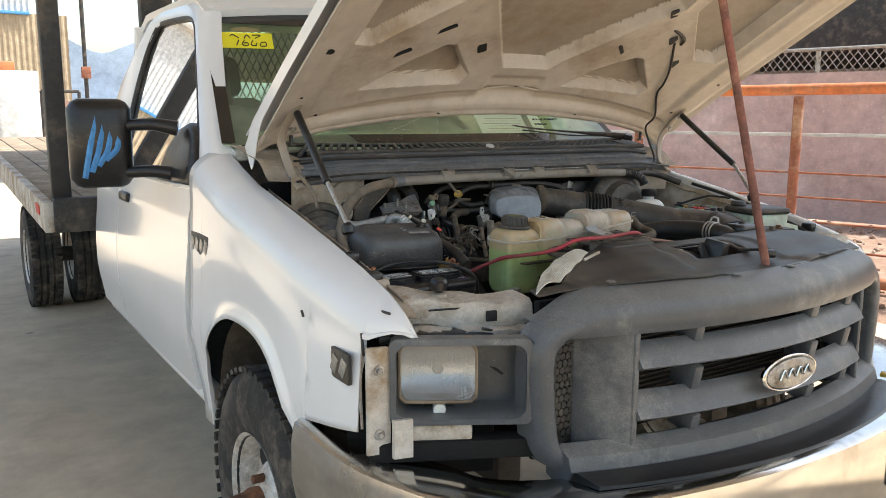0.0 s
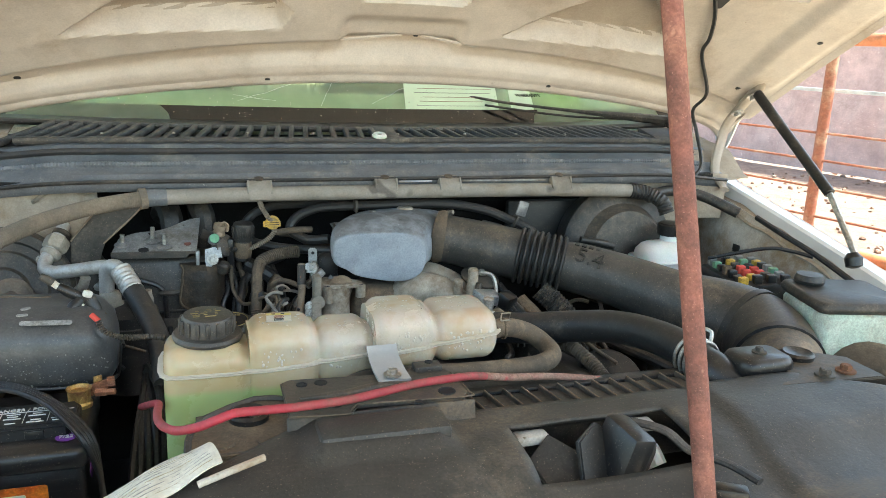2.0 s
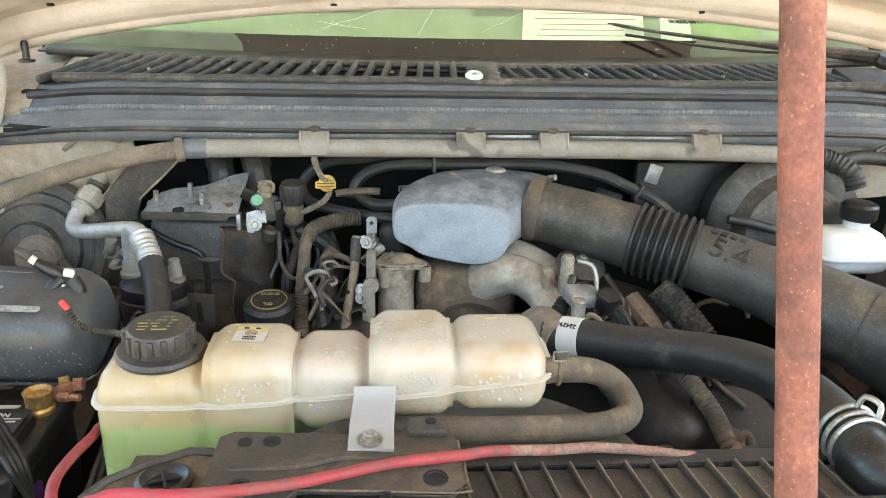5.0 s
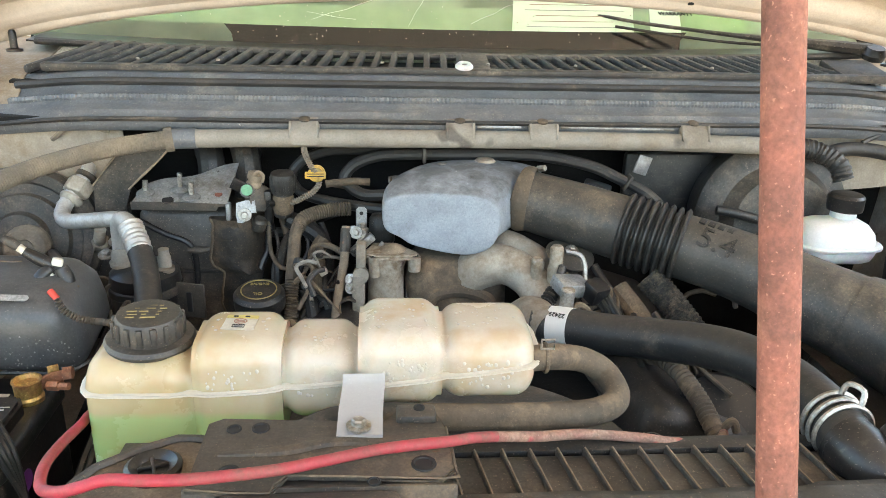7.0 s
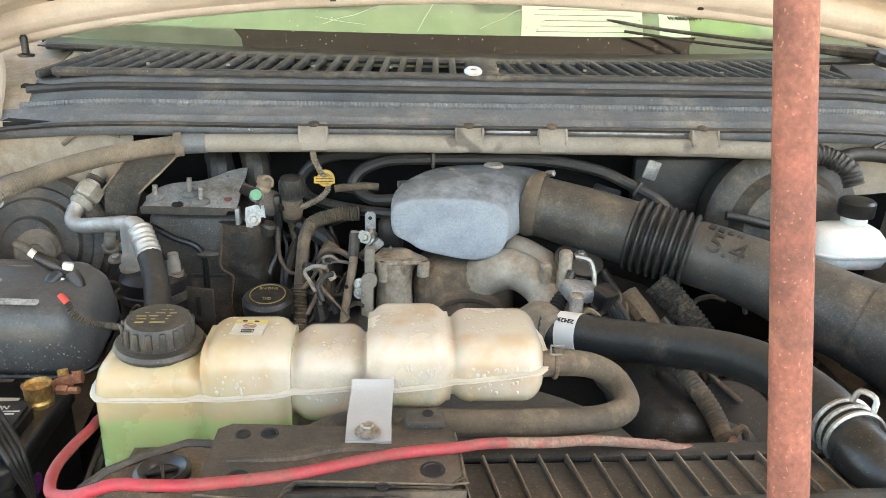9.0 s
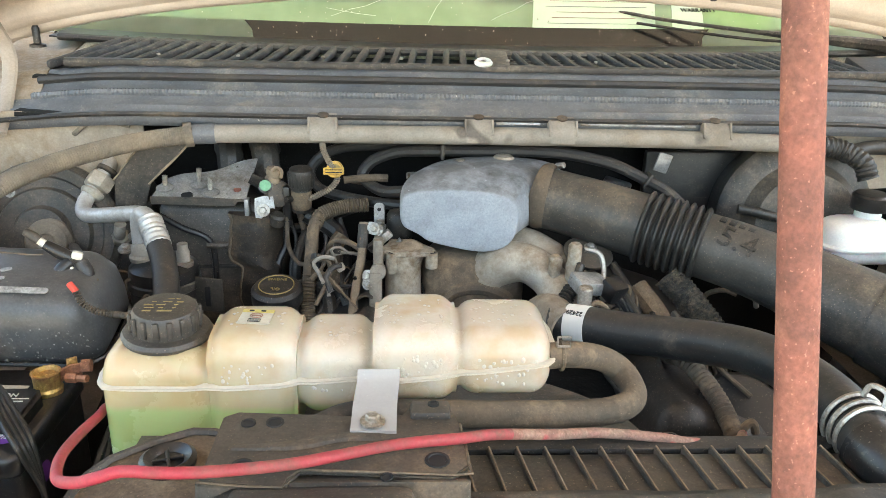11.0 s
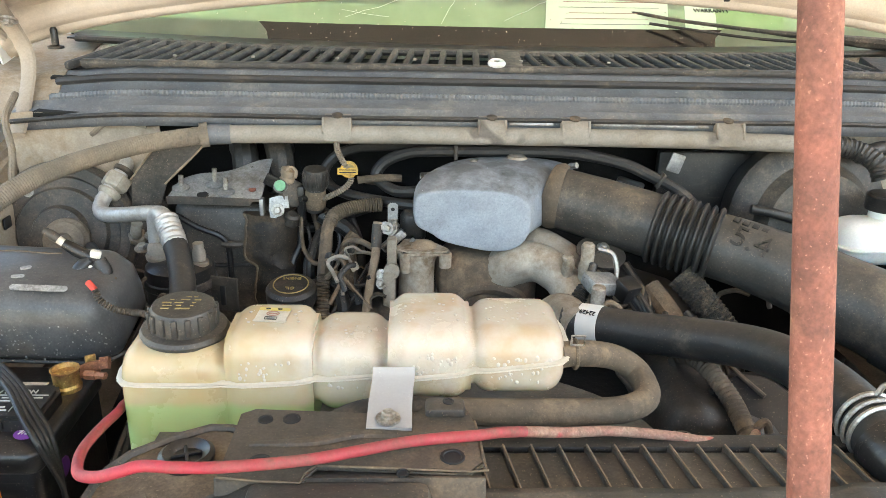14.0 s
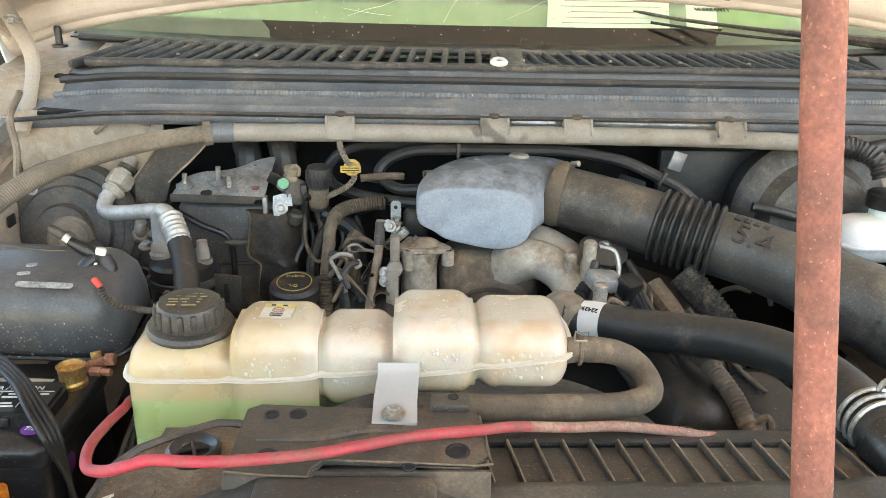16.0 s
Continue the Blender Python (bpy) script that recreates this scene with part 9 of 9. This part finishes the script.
part("tray_post", box((-0.655, 0.72, 0.80), (0.2, 0.15, 0.2), 0.006), M_BRKT, truck)
for k in range(5):
    part("hose", tube([(-0.50 + 0.012 * k, 0.60, 0.92), (-0.485 + 0.01 * k, 0.63 + 0.01 * k, 1.0), (-0.48 + 0.008 * k, 0.70 + 0.02 * k, 1.05 + 0.01 * k), (-0.47, 0.82 + 0.02 * k, 1.09)], 0.006, 8), M_DARK, truck)
part("washer_cap", lathe([(0.014, 0), (0.016, 0.01), (0.013, 0.03), (0, 0.032)], (-0.478, 0.53, 1.06), (0, 0, 1), 16), M_GREYBRKT, truck)

# grey loom bar across the bay, braided hose, clips
bar = part("loom_bar", tube([(-0.455, 1.163, 1.309), (-0.30, 1.163, 1.311), (0.0, 1.162, 1.312), (0.30, 1.163, 1.310), (0.525, 1.164, 1.304)], 0.0145, 16, ripple=0.03), M_GREYBAR, truck, "grey dusty loom bar along the cowl")
part("braided_hose", tube([(-0.462, 1.163, 1.309), (-0.52, 1.147, 1.304), (-0.58, 1.112, 1.298), (-0.655, 1.045, 1.284), (-0.715, 0.985, 1.256), (-0.765, 0.92, 1.20), (-0.78, 0.86, 1.15)], 0.0140, 16, 14, ribs=0.00035, pitch=0.0035), M_BRAID, truck, "braided tan hose running to the fender")
part("band", tube([(-0.482, 1.158, 1.3075), (-0.470, 1.161, 1.3085)], 0.019, 14), M_BRAID, bar)
part("wrap", tube([(-0.470, 1.161, 1.3085), (-0.435, 1.163, 1.3095)], 0.0158, 14), M_COWL, bar)
part("right_elbow", tube([(0.52, 1.164, 1.304), (0.56, 1.16, 1.298), (0.588, 1.14, 1.282), (0.597, 1.13, 1.258)], 0.016, 14, ribs=0.001, pitch=0.008), M_BLACK, bar)
part("right_hose", tube([(0.56, 1.15, 1.29), (0.62, 1.17, 1.30), (0.70, 1.16, 1.29), (0.76, 1.10, 1.26)], 0.012, 12), M_BLACK, bar)
for x in (-0.270, -0.027, 0.105, 0.351):
    part("bar_clip", loft(bmesh.new(), [[(x + q * w, y, z) for q in (-1, 1)] + [(x + q * (w - 0.002), y + 0.004, z - 0.003) for q in (1, -1)] for y, z, w in ((1.1485, 1.3035, 0.0185), (1.1475, 1.312, 0.0195), (1.150, 1.322, 0.0205), (1.156, 1.330, 0.0215), (1.166, 1.3365, 0.022), (1.182, 1.340, 0.020))]), M_GREYBAR, bar, "moulded grey clip over the loom bar", 40)
    for q in (-1, 1):
        part("clip_cheek", box((x + q * 0.021, 1.162, 1.323), (0.004, 0.022, 0.026), 0.0015, (-25, 0, 0)), M_GREYBAR, bar)
    part("clip_bolt", lathe([(0.0, 0), (0.0085, 0.0), (0.0088, 0.002), (0.006, 0.0035), (0, 0.0036)], (x, 1.172, 1.3385), (0, -0.3, 1), 16), M_BRKT, bar)
part("bare_strip", box((0.036, 1.172, 1.333), (0.070, 0.004, 0.011), 0.001, (-20, 0, 0)), M_GREYBRKT, bar)
part("bare_edge", tube([(0.135, 1.171, 1.330), (0.22, 1.170, 1.3295), (0.32, 1.171, 1.3285)], 0.0022, 6), M_GREYBRKT, bar)
part("cowl_wire", tube([(-0.66, 1.185, 1.300), (-0.635, 1.18, 1.318), (-0.60, 1.178, 1.322), (-0.57, 1.178, 1.316)], 0.004, 6), M_BRAID, truck)
part("fender_wire", tube([(-0.775, 1.20, 1.36), (-0.772, 1.15, 1.33), (-0.755, 1.12, 1.29), (-0.752, 1.10, 1.25)], 0.0055, 8), M_BRAID, truck)

# right side: brake booster, reservoir, fuses, washer bottle
bo = part("brake_booster", lathe([(0.10, -0.10), (0.13, -0.05), (0.135, 0.0), (0.125, 0.012), (0.10, 0.02), (0.085, 0.045), (0.04, 0.05), (0, 0.05)], (0.515, 1.185, 1.172), (0, -1, 0.10), 48), M_DUSTBLK, truck, "large round black brake booster")
part("vent_tube", tube([(0.395, 1.135, 1.205), (0.43, 1.128, 1.200), (0.47, 1.125, 1.190)], 0.008, 12), M_BLACK, bo)
part("dark_pad", box((0.36, 1.255, 1.20), (0.18, 0.02, 0.14), 0.006), M_BLACK, truck)
mc = part("brake_reservoir", pillow(0.570, 1.085, 0.135, 0.10, 1.142, 1.206, 0.035, 0.018, 0.02), M_WHITEPL, truck, "translucent white brake fluid reservoir with black cap")
part("neck", rod((0.590, 1.10, 1.20), (0.590, 1.10, 1.222), 0.020, 18), M_WHITEPL, mc)
part("cap", lathe([(0.027, 0), (0.028, 0.004), (0.028, 0.022), (0.024, 0.026), (0, 0.027)], (0.590, 1.10, 1.218), (0, 0, 1), 20), M_DARK, mc)
part("seam", pillow(0.570, 1.085, 0.142, 0.107, 1.168, 1.173, 0.037, 0.001), M_WHITEPL, mc)
part("cylinder", rod((0.57, 1.20, 1.11), (0.57, 1.0, 1.10), 0.03, 14), M_ALU, mc)
fb = part("fuse_box", box((0.668, 0.935, 1.13), (0.115, 0.17, 0.09), 0.006, (0, -4, -12)), M_DARK, truck, "open black fuse box")
rng = random.Random(6)
cols = [M_GREEN, M_YELLOW, M_DARK, M_GREYINK, M_BRKT, M_DARK, M_DARK, M_BRNBRKT]
for i in range(4):
    for j in range(7):
        mt = M_REDINK if (i in (1, 2) and j in (2, 3)) else rng.choice(cols)
        c = pose(0.668, 0.935, 1.178, 0, -4, -12) @ Vector((-0.042 + 0.028 * i, -0.07 + 0.0235 * j, 0))
        part("fuse", box(c, (0.016, 0.014, rng.uniform(0.014, 0.028)), 0.002, (0, -4, -12)), mt, fb)
wb = part("washer_bottle", pillow(0, 0, 0.145, 0.135, -0.09, 0.045, 0.02, 0.01, -0.01, place=pose(0.672, 0.69, 1.15, 0, 0, -14)), M_WASHER, truck, "pale green washer bottle with grey lid")
part("lid", pillow(0, 0, 0.165, 0.155, 0.042, 0.062, 0.02, 0.008, place=pose(0.672, 0.69, 1.15, 0, 0, -14)), M_BLACK, wb)
part("cap", lathe([(0.024, 0), (0.026, 0.006), (0.022, 0.016), (0, 0.017)], (0.645, 0.745, 1.212), (0, 0, 1), 20), M_BLACK, wb)
part("bracket", plate([(-0.05, -0.03), (0.04, -0.045), (0.06, 0.02), (-0.04, 0.05)], 0.006, pose(0.705, 0.605, 1.135, 60, 0, -20), 0.002), M_WASHER, wb)
part("rubber_knob", lathe([(0.018, 0), (0.018, 0.012), (0.010, 0.016), (0, 0.016)], (0.715, 0.60, 1.128), (0.2, -0.8, 0.5), 16), M_DARK, wb)
part("wire", tube([(0.77, 1.05, 1.26), (0.76, 0.95, 1.245), (0.765, 0.86, 1.225), (0.775, 0.75, 1.19), (0.78, 0.62, 1.15), (0.79, 0.52, 1.11)], 0.006, 8), M_DARK, truck)
part("wire", tube([(0.62, 1.0, 1.19), (0.70, 0.93, 1.225), (0.74, 0.90, 1.225), (0.765, 0.87, 1.22)], 0.004, 8), M_DARK, truck)
part("air_filter_can", lathe([(0.0, -0.17), (0.11, -0.16), (0.115, -0.02), (0.10, 0.0), (0, 0.002)], (0.55, 0.76, 1.06), (0, 0, 1), 30), M_BLACK, truck)

# ---- loose things ----
pipe = part("prop_pipe", rod((0.070, 0.219, 1.143), (0.0245, 0.402, 1.945), 0.0104, 24), M_RUST)
tagged(pipe, "rusty steel pipe propping up the raised hood", "pipe")

# papers laid on the outside of the glass, sticker
def on_glass(x, z, off=0.01):
    return (x, glass_y(x, z) + off, z)


rng = random.Random(12)
for x0, x1, word, gx in ((0.097, 0.340, "", 0), (0.375, 0.585, "WARRANTY", 1)):
    sheet_ob = thing("paper_notice", "pale printed warranty notice taped to the windshield", "paper", on_glass(x0, 1.47), "notices in the windshield")
    part("sheet", sheet(lambda u, v: on_glass(x0 + (x1 - x0) * u + 0.03 * v, 1.4435 + 0.20 * v, -0.004 - 0.001 * math.sin(u * 7 + v * 4)), 10, 8, 0.0008), M_NOTICE, sheet_ob)
    if gx:
        for tx, tz, sz, body in ((0.478, 1.499, 0.0150, "AS IS - NO WARRANTY"), (0.436, 1.480, 0.0135, "WARRANTY")):
            m = axes(on_glass(tx, tz, -0.0065), (1, 0.356 * tx, 0), (0, 1.1, 1))
            part("print", text_mesh(body, sz, m), M_INKHOLE, sheet_ob)
    for k in range(14):
        z = (1.455 if not gx else 1.513) + 0.0095 * k
        a = x0 + 0.03 + 0.01 * (k % 3)
        b = x1 - 0.005 - rng.uniform(0, 0.05)
        p = [Vector(on_glass(a + (b - a) * i / 6, z, -0.0058)) for i in range(7)]
        part("print_line", tube(p, 0.00045, 4, 2), M_FADEDINK if not gx and k % 3 else M_GREYINK, sheet_ob)

st = thing("yellow_sticker", "yellow price sticker with black marker writing", "sticker", on_glass(-0.67, 1.76))
m = axes(on_glass(-0.655, 1.782, -0.012), (1, -0.24, 0.0), (0, 1.1, 1))
part("patch", plate(rounded(0, 0, 0.185, 0.088, 0.002), 0.001, m), M_STICKER, st)
part("oval_tag", plate([(0.055 * math.cos(a), 0.062 + 0.014 * math.sin(a)) for a in (2 * math.pi * k / 20 for k in range(20))], 0.001, m), M_YELINK, st)
for pts in (((-0.06, 0.02), (-0.05, 0.03), (-0.03, 0.012)), ((-0.01, 0.01), (0.0, 0.03), (0.012, 0.012)), ((0.02, 0.03), (0.05, 0.03), (0.03, 0.012)), ((-0.04, -0.03), (-0.03, 0.0)), ((-0.01, 0.0), (-0.02, -0.025), (0.0, -0.03), (0.0, -0.015), (-0.015, -0.018)), ((0.02, 0.0), (0.012, -0.025), (0.03, -0.03), (0.032, -0.015)), ((0.05, -0.01), (0.045, -0.03), (0.065, -0.03), (0.065, -0.01), (0.05, -0.01))):
    part("stroke", tube([m @ Vector((x, y, 0.001)) for x, y in pts], 0.0022, 4, 4), M_INKHOLE, st)

# fittings that lift out of the engine bay stand by themselves
LIFT_OUT = {"coolant_tank": "coolant tank", "tank_hose": "hose", "support_bracket": "bracket", "corner_bracket": "bracket", "radiator": "radiator", "shroud": "fan shroud", "upper_hose": "hose", "intake_box": "air box", "intake_duct": "air duct", "oil_cap": "oil cap", "dipstick": "dipstick", "ac_pipe": "pipe", "accumulator": "canister", "heater_box": "heater box", "vacuum_canister": "canister", "brake_booster": "brake booster", "brake_reservoir": "reservoir", "fuse_box": "fuse box", "washer_bottle": "bottle", "cowl_cover": "cowl cover", "vent_grille": "vent grille", "loom_bar": "loom bar", "braided_hose": "hose", "grey_bracket": "bracket", "vacuum_solenoid": "solenoid", "wiper": "wiper", "radiator_cover": "cover", "hood_latch": "latch", "blower": "blower", "water_outlet": "casting", "insulation": "insulation", "black_guide": "guide", "foil_label": "label", "gas_strut": "gas strut", "thermostat_housing": "casting", "sensor_block": "sensor", "intake_runner": "casting", "loom": "wiring loom", "snorkel_wrap": "sleeve"}
for ob in list(truck.children):
    word = LIFT_OUT.get(ob.name.split(".")[0])
    if word and ob.get("label"):
        spot = ROOTS[truck.name] + ob.location
        ob.parent = None
        ob.location = spot
        tagged(ob, category=word)
